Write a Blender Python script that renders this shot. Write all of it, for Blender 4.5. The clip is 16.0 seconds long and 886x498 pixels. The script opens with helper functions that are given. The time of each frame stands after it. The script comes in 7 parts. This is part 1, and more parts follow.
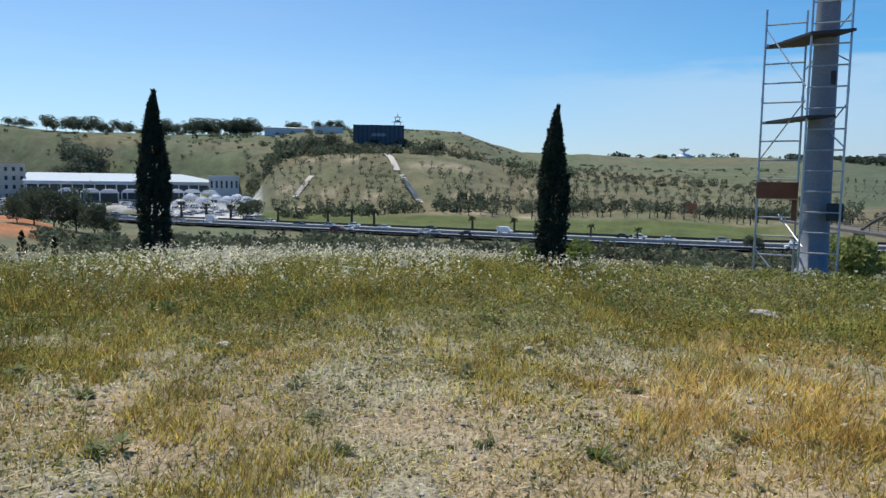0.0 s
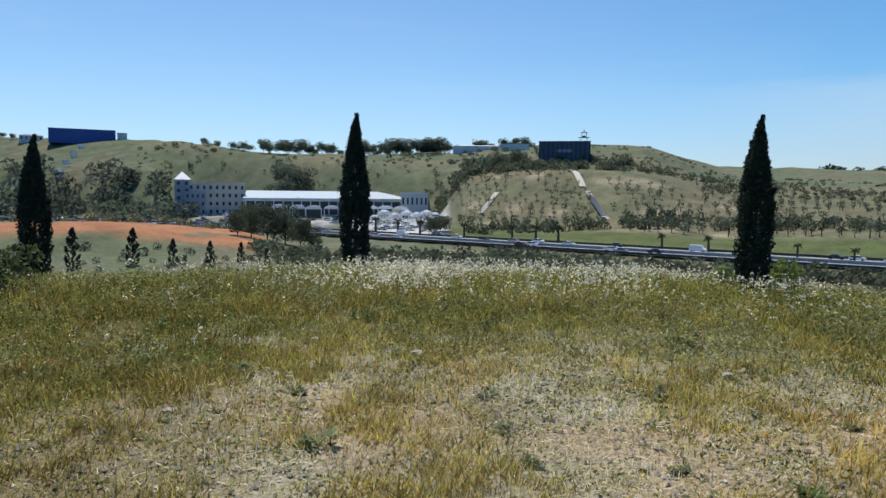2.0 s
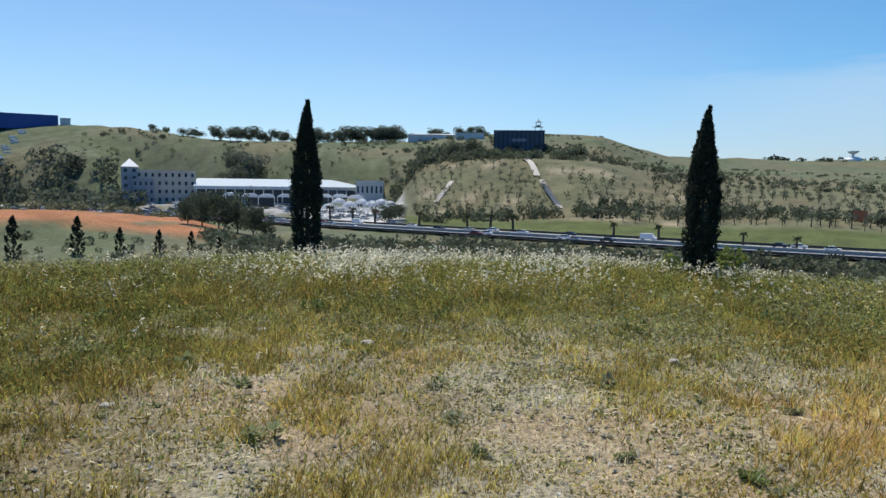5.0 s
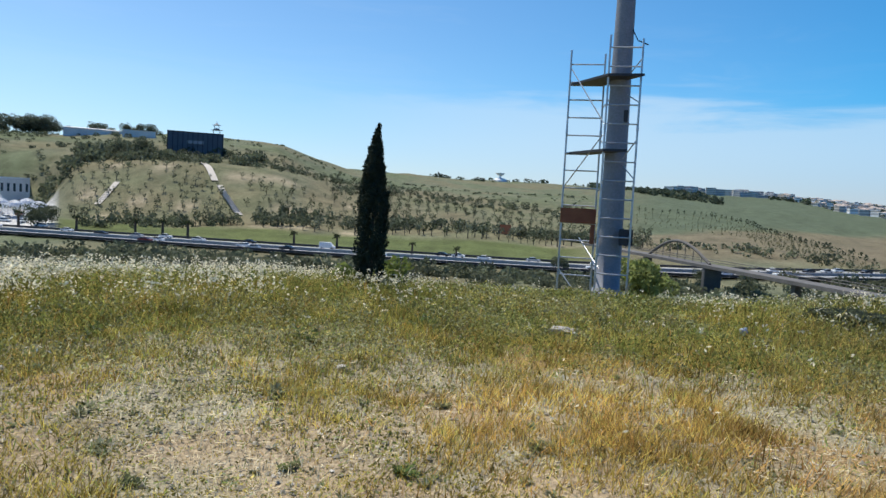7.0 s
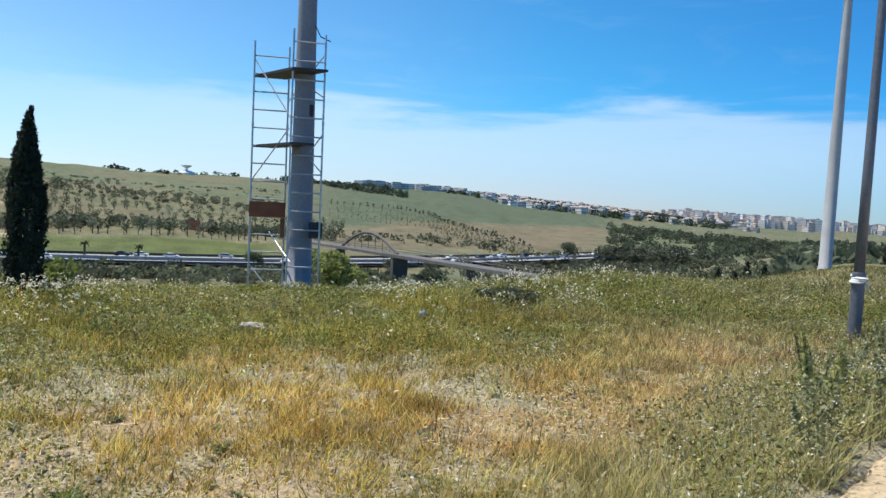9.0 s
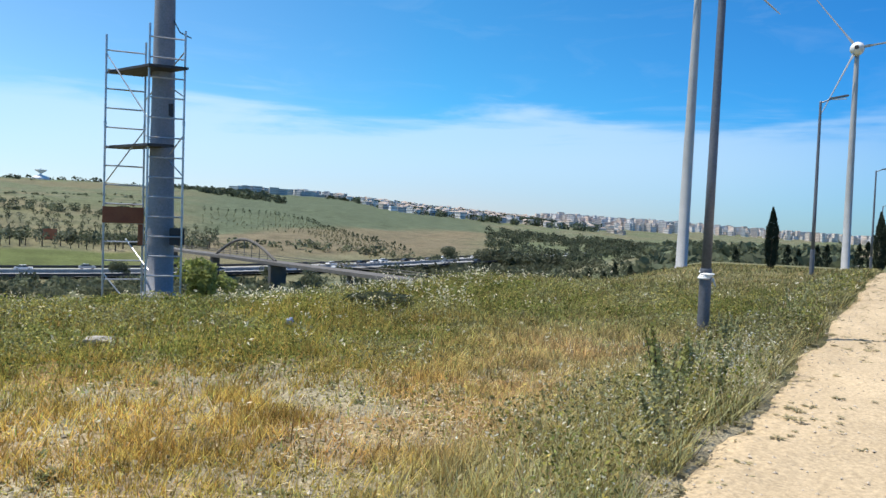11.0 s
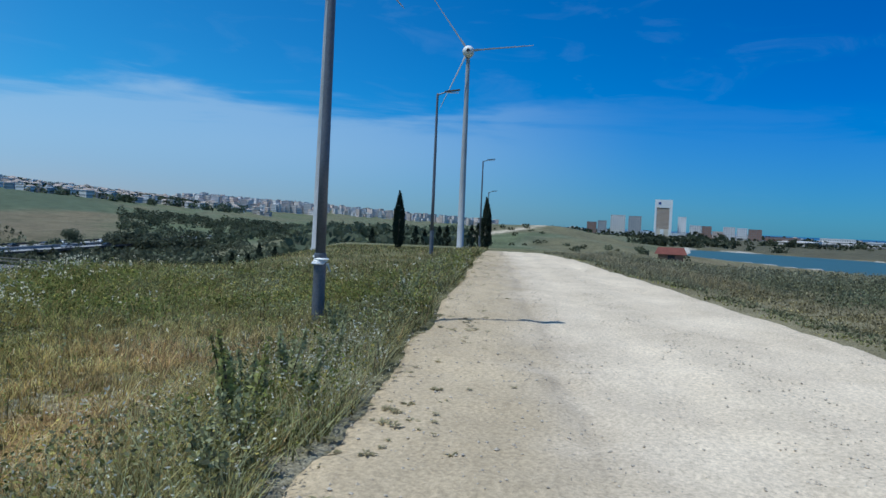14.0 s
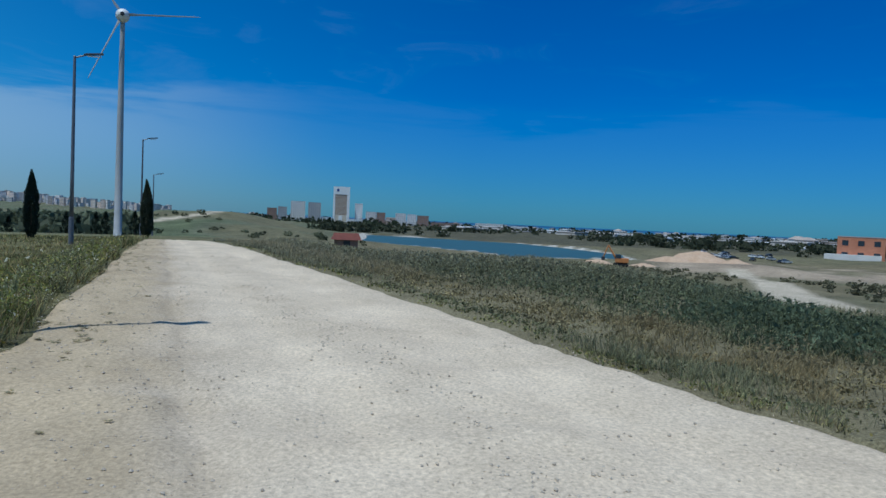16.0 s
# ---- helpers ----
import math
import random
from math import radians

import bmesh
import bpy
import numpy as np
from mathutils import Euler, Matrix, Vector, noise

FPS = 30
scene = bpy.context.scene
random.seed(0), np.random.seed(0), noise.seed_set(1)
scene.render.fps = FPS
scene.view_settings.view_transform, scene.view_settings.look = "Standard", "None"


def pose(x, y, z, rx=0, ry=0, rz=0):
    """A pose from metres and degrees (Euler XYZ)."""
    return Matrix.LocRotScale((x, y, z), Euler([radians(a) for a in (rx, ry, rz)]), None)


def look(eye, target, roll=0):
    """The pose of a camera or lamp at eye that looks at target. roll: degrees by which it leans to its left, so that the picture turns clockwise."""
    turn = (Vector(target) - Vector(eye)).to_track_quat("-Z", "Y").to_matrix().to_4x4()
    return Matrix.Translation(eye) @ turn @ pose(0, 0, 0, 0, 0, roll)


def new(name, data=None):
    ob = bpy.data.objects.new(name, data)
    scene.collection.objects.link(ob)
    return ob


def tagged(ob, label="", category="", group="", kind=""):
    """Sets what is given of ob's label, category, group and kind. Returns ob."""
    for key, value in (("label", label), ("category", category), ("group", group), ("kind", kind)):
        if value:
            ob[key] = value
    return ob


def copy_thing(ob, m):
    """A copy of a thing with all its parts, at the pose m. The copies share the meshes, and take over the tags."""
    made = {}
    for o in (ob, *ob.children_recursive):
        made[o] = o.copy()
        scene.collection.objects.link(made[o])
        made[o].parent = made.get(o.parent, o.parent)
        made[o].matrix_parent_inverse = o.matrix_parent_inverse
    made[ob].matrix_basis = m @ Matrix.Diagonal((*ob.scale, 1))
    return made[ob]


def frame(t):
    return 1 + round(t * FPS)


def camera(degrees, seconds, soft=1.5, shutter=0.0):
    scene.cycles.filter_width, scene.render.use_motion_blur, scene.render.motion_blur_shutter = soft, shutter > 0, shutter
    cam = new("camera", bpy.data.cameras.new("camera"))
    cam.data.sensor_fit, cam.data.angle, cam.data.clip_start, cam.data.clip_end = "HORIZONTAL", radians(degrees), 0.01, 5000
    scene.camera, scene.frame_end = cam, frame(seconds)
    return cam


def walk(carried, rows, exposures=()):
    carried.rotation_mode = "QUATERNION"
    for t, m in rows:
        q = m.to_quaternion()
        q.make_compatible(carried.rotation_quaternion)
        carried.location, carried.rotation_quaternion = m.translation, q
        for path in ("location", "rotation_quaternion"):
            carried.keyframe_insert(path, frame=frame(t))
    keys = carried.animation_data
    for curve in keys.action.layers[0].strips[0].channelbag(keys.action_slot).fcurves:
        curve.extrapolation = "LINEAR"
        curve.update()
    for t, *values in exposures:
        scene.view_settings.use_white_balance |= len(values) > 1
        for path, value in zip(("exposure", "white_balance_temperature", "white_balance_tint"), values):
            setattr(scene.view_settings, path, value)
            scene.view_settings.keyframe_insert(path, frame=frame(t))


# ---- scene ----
cam = camera(64.4, 16.0)
PATH = [
    (0.0, pose(0.00, 0.00, 1.60, 84.56, -0.73, -0.96)),
    (0.5, pose(-0.02, -0.00, 1.60, 85.15, -0.76, 1.88)),
    (1.0, pose(-0.03, -0.02, 1.60, 85.64, -0.70, 6.49)),
    (1.5, pose(-0.05, -0.05, 1.60, 85.91, -0.51, 11.12)),
    (2.0, pose(-0.05, -0.07, 1.60, 85.72, -0.54, 13.94)),
    (2.5, pose(-0.08, -0.08, 1.61, 85.38, -0.85, 16.30)),
    (3.0, pose(-0.07, -0.11, 1.62, 85.68, -0.31, 19.93)),
    (3.2, pose(-0.07, -0.15, 1.62, 85.65, 0.12, 21.50)),
    (5.3, pose(0.01, 0.02, 1.59, 84.69, -0.57, 5.91)),
    (5.5, pose(0.03, 0.02, 1.60, 84.60, -0.39, 2.65)),
    (6.0, pose(0.05, 0.04, 1.59, 84.39, -0.85, -4.03)),
    (6.5, pose(0.07, 0.04, 1.61, 85.01, -2.11, -9.43)),
    (7.0, pose(0.07, 0.01, 1.61, 86.37, -3.06, -15.20)),
    (7.5, pose(0.11, 0.00, 1.61, 86.74, -4.25, -22.78)),
    (8.0, pose(0.12, -0.03, 1.63, 87.29, -5.08, -30.75)),
    (8.5, pose(0.14, -0.02, 1.61, 87.68, -4.23, -35.62)),
    (8.7, pose(0.14, -0.04, 1.61, 87.37, -3.49, -37.48)),
    (10.8, pose(0.35, -0.05, 1.58, 88.30, -1.77, -47.89)),
    (11.0, pose(0.37, -0.07, 1.58, 87.90, -2.03, -49.45)),
    (11.5, pose(0.46, -0.09, 1.56, 86.25, -2.47, -53.78)),
    (12.0, pose(0.71, 0.02, 1.57, 87.15, -3.65, -60.01)),
    (12.5, pose(0.95, -0.00, 1.58, 87.64, -2.44, -62.88)),
    (13.0, pose(1.18, -0.04, 1.57, 86.32, -2.46, -66.21)),
    (13.5, pose(1.50, 0.06, 1.57, 88.42, -3.59, -71.80)),
    (14.0, pose(1.74, 0.00, 1.60, 87.51, -2.43, -77.66)),
    (14.5, pose(2.05, -0.09, 1.60, 88.23, -2.14, -85.27)),
    (15.0, pose(2.44, -0.11, 1.60, 88.61, -2.55, -93.86)),
    (15.5, pose(2.72, -0.16, 1.56, 87.49, -0.80, -99.63)),
    (16.0, pose(2.93, -0.45, 1.60, 87.51, -2.54, -103.24)),
]
EXPOSURES = [(0, 0.0, 6600, 10), (3, -0.05, 6600, 10), (6, 0.05, 6700, 10), (8.5, 0.30, 6800, 10), (11, 0.39, 6900, 10), (12, 0.25, 6300, 8), (13, -0.10, 5900, 5),
             (14, -0.38, 5600, 4), (14.5, -0.66, 5500, 3), (16, -0.64, 5550, 3)]
walk(cam, PATH, EXPOSURES)

# ---- light: a high sun ahead to the north-west, and its sky ----
SUN_AZ, SUN_EL = -34.0, 67.5
world = bpy.data.worlds.new("sky")
scene.world = world
world.use_nodes = True
wt = world.node_tree
wt.nodes.clear()


def node(tree, kind, **inputs):
    n = tree.nodes.new(kind)
    for k, v in inputs.items():
        n.inputs[k.replace("_", " ")].default_value = v
    return n


def build_sky():
    out = wt.nodes.new("ShaderNodeOutputWorld")
    bg = wt.nodes.new("ShaderNodeBackground")
    bg.inputs["Strength"].default_value = 0.15
    sky = wt.nodes.new("ShaderNodeTexSky")
    sky.sky_type = "NISHITA"
    sky.sun_disc = False
    sky.sun_elevation = radians(SUN_EL)
    sky.sun_rotation = radians(SUN_AZ)
    sky.altitude = 100
    sky.air_density, sky.dust_density, sky.ozone_density = 1.0, 0.2, 4.0
    co = wt.nodes.new("ShaderNodeTexCoord")
    sep = wt.nodes.new("ShaderNodeSeparateXYZ")
    wt.links.new(co.outputs["Generated"], sep.inputs[0])
    # a low bank of stretched white cloud, thin cirrus above it
    stretch = wt.nodes.new("ShaderNodeMapping")
    stretch.inputs["Scale"].default_value = (1.6, 1.6, 13.0)
    wt.links.new(co.outputs["Generated"], stretch.inputs["Vector"])
    n1 = node(wt, "ShaderNodeTexNoise", Scale=2.2, Detail=7.0, Roughness=0.55, Distortion=0.4)
    wt.links.new(stretch.outputs[0], n1.inputs["Vector"])
    # height of the bank's upper edge, wavering with the noise
    add = wt.nodes.new("ShaderNodeMath")
    add.operation = "MULTIPLY_ADD"
    add.inputs[1].default_value = 0.16
    wt.links.new(n1.outputs["Fac"], add.inputs[0])
    wt.links.new(sep.outputs["Z"], add.inputs[2])
    band = wt.nodes.new("ShaderNodeMapRange")
    band.interpolation_type = "SMOOTHSTEP"
    band.inputs["From Min"].default_value = 0.255
    band.inputs["From Max"].default_value = 0.205
    band.inputs["To Max"].default_value = 0.45
    wt.links.new(add.outputs[0], band.inputs["Value"])
    # strongest towards the north-east
    dot = wt.nodes.new("ShaderNodeVectorMath")
    dot.operation = "DOT_PRODUCT"
    dot.inputs[1].default_value = (math.sin(radians(47)), math.cos(radians(47)), 0)
    wt.links.new(co.outputs["Generated"], dot.inputs[0])
    side = wt.nodes.new("ShaderNodeMapRange")
    side.interpolation_type = "SMOOTHSTEP"
    side.inputs["From Min"].default_value = 0.66
    side.inputs["From Max"].default_value = 0.98
    side.inputs["To Min"].default_value = 0.12
    wt.links.new(dot.outputs["Value"], side.inputs["Value"])
    m1 = wt.nodes.new("ShaderNodeMath")
    m1.operation = "MULTIPLY"
    wt.links.new(band.outputs[0], m1.inputs[0])
    wt.links.new(side.outputs[0], m1.inputs[1])
    stretch2 = wt.nodes.new("ShaderNodeMapping")
    stretch2.inputs["Scale"].default_value = (1.0, 2.4, 9.0)
    stretch2.inputs["Rotation"].default_value = (0, 0.12, 0.5)
    wt.links.new(co.outputs["Generated"], stretch2.inputs["Vector"])
    n2 = node(wt, "ShaderNodeTexNoise", Scale=3.0, Detail=8.0, Roughness=0.6, Distortion=0.8)
    wt.links.new(stretch2.outputs[0], n2.inputs["Vector"])
    cir = wt.nodes.new("ShaderNodeMapRange")
    cir.inputs["From Min"].default_value = 0.52
    cir.inputs["From Max"].default_value = 0.8
    cir.inputs["To Max"].default_value = 0.07
    wt.links.new(n2.outputs["Fac"], cir.inputs["Value"])
    # the bank thins out towards the horizon
    low = wt.nodes.new("ShaderNodeMapRange")
    low.interpolation_type = "SMOOTHSTEP"
    low.inputs["From Min"].default_value, low.inputs["From Max"].default_value = 0.0, 0.10
    low.inputs["To Min"].default_value = 0.45
    wt.links.new(sep.outputs["Z"], low.inputs["Value"])
    m2 = wt.nodes.new("ShaderNodeMath")
    m2.operation = "MULTIPLY"
    wt.links.new(m1.outputs[0], m2.inputs[0])
    wt.links.new(low.outputs[0], m2.inputs[1])
    mx = wt.nodes.new("ShaderNodeMath")
    mx.operation = "MAXIMUM"
    wt.links.new(m2.outputs[0], mx.inputs[0])
    wt.links.new(cir.outputs[0], mx.inputs[1])
    mix = wt.nodes.new("ShaderNodeMix")
    mix.data_type = "RGBA"
    mix.inputs["B"].default_value = (4.4, 5.2, 5.9, 1)
    # milky on the sun's side, deep and clear away from it
    sunward = wt.nodes.new("ShaderNodeVectorMath")
    sunward.operation = "DOT_PRODUCT"
    sunward.inputs[1].default_value = (math.sin(radians(SUN_AZ)), math.cos(radians(SUN_AZ)), 0)
    wt.links.new(co.outputs["Generated"], sunward.inputs[0])
    half = wt.nodes.new("ShaderNodeMath")
    half.operation = "MULTIPLY_ADD"
    half.inputs[1].default_value, half.inputs[2].default_value = 0.5, 0.5
    wt.links.new(sunward.outputs["Value"], half.inputs[0])
    ramp = wt.nodes.new("ShaderNodeValToRGB")
    ramp.color_ramp.elements[0].position, ramp.color_ramp.elements[0].color = 0.12, (0.012, 0.36, 0.78, 1)
    ramp.color_ramp.elements[1].position, ramp.color_ramp.elements[1].color = 0.97, (0.70, 0.84, 0.92, 1)
    e = ramp.color_ramp.elements.new(0.56)
    e.color = (0.19, 0.66, 0.90, 1)
    wt.links.new(half.outputs[0], ramp.inputs["Fac"])
    sat = wt.nodes.new("ShaderNodeVectorMath")
    sat.operation = "MULTIPLY"
    wt.links.new(sky.outputs[0], sat.inputs[0])
    # the pale belt above the horizon stays blue
    belt = wt.nodes.new("ShaderNodeMapRange")
    belt.interpolation_type = "SMOOTHSTEP"
    belt.inputs["From Min"].default_value, belt.inputs["From Max"].default_value = 0.16, 0.0
    belt.inputs["To Max"].default_value = 0.85
    wt.links.new(sep.outputs["Z"], belt.inputs["Value"])
    hz = wt.nodes.new("ShaderNodeValToRGB")
    hz.color_ramp.elements[0].position, hz.color_ramp.elements[0].color = 0.12, (0.12, 0.36, 0.62, 1)
    hz.color_ramp.elements[1].position, hz.color_ramp.elements[1].color = 0.97, (0.65, 0.74, 0.92, 1)
    e = hz.color_ramp.elements.new(0.56)
    e.color = (0.50, 0.47, 0.66, 1)
    e = hz.color_ramp.elements.new(0.34)
    e.color = (0.23, 0.41, 0.65, 1)
    wt.links.new(half.outputs[0], hz.inputs["Fac"])
    both = wt.nodes.new("ShaderNodeMix")
    both.data_type = "RGBA"
    wt.links.new(belt.outputs[0], both.inputs["Factor"])
    wt.links.new(ramp.outputs["Color"], both.inputs["A"])
    wt.links.new(hz.outputs["Color"], both.inputs["B"])
    wt.links.new(both.outputs["Result"], sat.inputs[1])
    wt.links.new(mx.outputs[0], mix.inputs["Factor"])
    wt.links.new(sat.outputs[0], mix.inputs["A"])
    wt.links.new(mix.outputs["Result"], bg.inputs["Color"])
    wt.links.new(bg.outputs[0], out.inputs["Surface"])


build_sky()
sun = new("sun", bpy.data.lights.new("sun", "SUN"))
sun.data.energy, sun.data.angle, sun.data.color = 4.6, radians(0.53), (1.0, 0.955, 0.88)
se, sa = radians(SUN_EL), radians(SUN_AZ)
sun.matrix_world = look((0, 0, 0), (-math.sin(sa) * math.cos(se), -math.cos(sa) * math.cos(se), -math.sin(se)))

# ---- materials ----


def shade(name, a, b, scale=8.0, rough=0.8, metal=0.0, bump=0.3, fine=60.0, tint="", translucent=0.0, spread=0.25, spec=0.5, deep=0.0, broad=0.0):
    """A mottled surface between two colours, with a coarse and a fine grain. tint: a colour layer of the mesh that multiplies it."""
    m = bpy.data.materials.new(name)
    m.use_nodes = True
    t = m.node_tree
    bsdf = t.nodes["Principled BSDF"]
    co = t.nodes.new("ShaderNodeTexCoord")
    n1 = node(t, "ShaderNodeTexNoise", Scale=scale, Detail=5.0, Roughness=0.6)
    n2 = node(t, "ShaderNodeTexNoise", Scale=fine, Detail=3.0, Roughness=0.7)
    for n in (n1, n2):
        t.links.new(co.outputs["Object"], n.inputs["Vector"])
    ramp = t.nodes.new("ShaderNodeMapRange")
    ramp.inputs["From Min"].default_value, ramp.inputs["From Max"].default_value = 0.5 - spread, 0.5 + spread
    t.links.new(n1.outputs["Fac"], ramp.inputs["Value"])
    mix = t.nodes.new("ShaderNodeMix")
    mix.data_type = "RGBA"
    mix.inputs["A"].default_value, mix.inputs["B"].default_value = (*a, 1), (*b, 1)
    t.links.new(ramp.outputs[0], mix.inputs["Factor"])
    grain = t.nodes.new("ShaderNodeMapRange")
    grain.inputs["From Min"].default_value, grain.inputs["From Max"].default_value = 0.3, 0.7
    grain.inputs["To Min"].default_value, grain.inputs["To Max"].default_value = 0.78 - deep, 1.18 + deep * 0.5
    t.links.new(n2.outputs["Fac"], grain.inputs["Value"])
    mul = t.nodes.new("ShaderNodeVectorMath")
    mul.operation = "SCALE"
    t.links.new(mix.outputs["Result"], mul.inputs[0])
    t.links.new(grain.outputs[0], mul.inputs["Scale"])
    colour = mul.outputs[0]
    if broad:
        n3 = node(t, "ShaderNodeTexNoise", Scale=broad, Detail=6.0, Roughness=0.65)
        t.links.new(co.outputs["Object"], n3.inputs["Vector"])
        r3 = t.nodes.new("ShaderNodeMapRange")
        r3.inputs["From Min"].default_value, r3.inputs["From Max"].default_value = 0.3, 0.7
        r3.inputs["To Min"].default_value, r3.inputs["To Max"].default_value = 0.68, 1.3
        t.links.new(n3.outputs["Fac"], r3.inputs["Value"])
        m3 = t.nodes.new("ShaderNodeVectorMath")
        m3.operation = "SCALE"
        t.links.new(colour, m3.inputs[0])
        t.links.new(r3.outputs[0], m3.inputs["Scale"])
        colour = m3.outputs[0]
    if tint:
        at = t.nodes.new("ShaderNodeVertexColor")
        at.layer_name = tint
        m2 = t.nodes.new("ShaderNodeVectorMath")
        m2.operation = "MULTIPLY"
        t.links.new(at.outputs["Color"], m2.inputs[0])
        t.links.new(colour, m2.inputs[1])
        colour = m2.outputs[0]
    t.links.new(colour, bsdf.inputs["Base Color"])
    bsdf.inputs["Roughness"].default_value, bsdf.inputs["Metallic"].default_value = rough, metal
    bsdf.inputs["Specular IOR Level"].default_value = spec
    if bump:
        bp = t.nodes.new("ShaderNodeBump")
        bp.inputs["Strength"].default_value, bp.inputs["Distance"].default_value = bump, 0.02
        t.links.new(n2.outputs["Fac"], bp.inputs["Height"])
        t.links.new(bp.outputs[0], bsdf.inputs["Normal"])
    if translucent:
        tr = t.nodes.new("ShaderNodeBsdfTranslucent")
        t.links.new(colour, tr.inputs["Color"])
        ms = t.nodes.new("ShaderNodeMixShader")
        ms.inputs[0].default_value = translucent
        t.links.new(bsdf.outputs[0], ms.inputs[1])
        t.links.new(tr.outputs[0], ms.inputs[2])
        t.links.new(ms.outputs[0], t.nodes["Material Output"].inputs["Surface"])
    return m


def paint(name, colour, rough=0.6, metal=0.0, vary=0.12):
    return shade(name, tuple(c * (1 - vary) for c in colour), tuple(min(1, c * (1 + vary)) for c in colour), 1.5, rough, metal, 0.05)


GROUND = shade("earth", (0.78, 0.78, 0.76), (1.2, 1.2, 1.2), 0.9, 0.95, 0, 1.0, 30.0, "tint", spec=0.1, deep=0.4, broad=0.09)
GRAVEL = shade("gravel", (0.70, 0.57, 0.41), (0.85, 0.705, 0.52), 0.6, 0.95, 0, 0.6, 26.0, "tint", spec=0.1, deep=0.06)
STONE = shade("stone", (0.42, 0.37, 0.30), (0.66, 0.61, 0.53), 6, 0.9, 0, 0.5)
GRASS = shade("grass_blade", (0.8, 0.8, 0.8), (1.2, 1.2, 1.2), 0.6, 0.75, 0, 0, 9.0, "tint", 0.5, spec=0.15)
LEAF = shade("leaf", (0.7, 0.7, 0.7), (1.3, 1.3, 1.3), 0.8, 0.7, 0, 0, 7.0, "tint", 0.4, spec=0.2)
CYPRESS = shade("cypress_leaf", (0.028, 0.038, 0.026), (0.05, 0.065, 0.04), 3.0, 0.8, 0, 0, 20.0, "", 0.12, spec=0.15)
BARK = shade("bark", (0.05, 0.037, 0.027), (0.13, 0.10, 0.075), 6, 0.95, 0, 1.0, 40)
ASPHALT = shade("asphalt", (0.25, 0.25, 0.245), (0.34, 0.34, 0.33), 0.2, 0.9, 0, 0.2, 4.0)
STEEL = shade("painted_grey_steel", (0.19, 0.20, 0.225), (0.27, 0.28, 0.305), 1.2, 0.6, 0.0, 0.05, 30)
MAST = shade("weathered_mast_steel", (0.36, 0.36, 0.36), (0.5, 0.5, 0.49), 0.8, 0.55, 0.15, 0.05, 30)
LAMP = shade("dark_grey_lamp_steel", (0.11, 0.12, 0.14), (0.16, 0.17, 0.195), 1.2, 0.5, 0.25, 0.05, 30)
GALV = shade("galvanised_tube", (0.42, 0.44, 0.46), (0.62, 0.63, 0.64), 9, 0.4, 0.7, 0.05, 60)
DARK = paint("dark_steel", (0.035, 0.035, 0.04), 0.6)
RUST = shade("rust_red_board", (0.24, 0.07, 0.035), (0.36, 0.13, 0.06), 4, 0.8, 0, 0.2)
WHITE = paint("white_paint", (0.78, 0.78, 0.76), 0.5, 0, 0.05)
CREAM = shade("cream_plaster", (0.55, 0.47, 0.36), (0.68, 0.6, 0.48), 0.2, 0.9, 0, 0.05, 3.0)
PALE = shade("pale_plaster", (0.62, 0.60, 0.57), (0.78, 0.76, 0.73), 0.15, 0.9, 0, 0.05, 2.0)
PINK = shade("pinkish_plaster", (0.52, 0.39, 0.31), (0.66, 0.53, 0.44), 0.15, 0.9, 0, 0.05, 2.0)
GREY = shade("grey_concrete", (0.3, 0.3, 0.31), (0.42, 0.42, 0.42), 0.15, 0.9, 0, 0.05, 2.0)
BROWN = shade("brown_brick", (0.22, 0.13, 0.10), (0.3, 0.19, 0.14), 0.15, 0.9, 0, 0.05, 2.0)
TILE = shade("red_roof_tile", (0.33, 0.11, 0.06), (0.45, 0.19, 0.11), 0.3, 0.85, 0, 0.1, 3.0)
BRICK = shade("red_brick_block", (0.42, 0.16, 0.09), (0.55, 0.24, 0.14), 0.3, 0.9, 0, 0.2, 3.0)
BLUE = paint("blue_sheet_metal", (0.03, 0.085, 0.28), 0.5, 0.1)
GLASS = paint("dark_window_glass", (0.03, 0.045, 0.06), 0.15)
TYRE = paint("tyre_rubber", (0.02, 0.02, 0.02), 0.9)


def water_material(name, colour, ripple, rough=0.12):
    m = bpy.data.materials.new(name)
    m.use_nodes = True
    t = m.node_tree
    bsdf = t.nodes["Principled BSDF"]
    co = t.nodes.new("ShaderNodeTexCoord")
    n1 = node(t, "ShaderNodeTexNoise", Scale=ripple, Detail=4.0)
    n2 = node(t, "ShaderNodeTexNoise", Scale=ripple * 0.03, Detail=3.0)
    t.links.new(co.outputs["Object"], n1.inputs["Vector"])
    t.links.new(co.outputs["Object"], n2.inputs["Vector"])
    mix = t.nodes.new("ShaderNodeMix")
    mix.data_type = "RGBA"
    mix.inputs["A"].default_value = (*colour, 1)
    mix.inputs["B"].default_value = (*(c * 1.35 for c in colour), 1)
    t.links.new(n2.outputs["Fac"], mix.inputs["Factor"])
    t.links.new(mix.outputs["Result"], bsdf.inputs["Base Color"])
    bsdf.inputs["Roughness"].default_value = rough
    bp = t.nodes.new("ShaderNodeBump")
    bp.inputs["Strength"].default_value, bp.inputs["Distance"].default_value = 0.25, 0.1
    t.links.new(n1.outputs["Fac"], bp.inputs["Height"])
    t.links.new(bp.outputs[0], bsdf.inputs["Normal"])
    return m


POND = water_material("pond_water", (0.04, 0.09, 0.085), 0.8, 0.45)
SEA = water_material("sea_water", (0.02, 0.06, 0.11), 0.05, 0.3)

# ---- the lie of the land ----


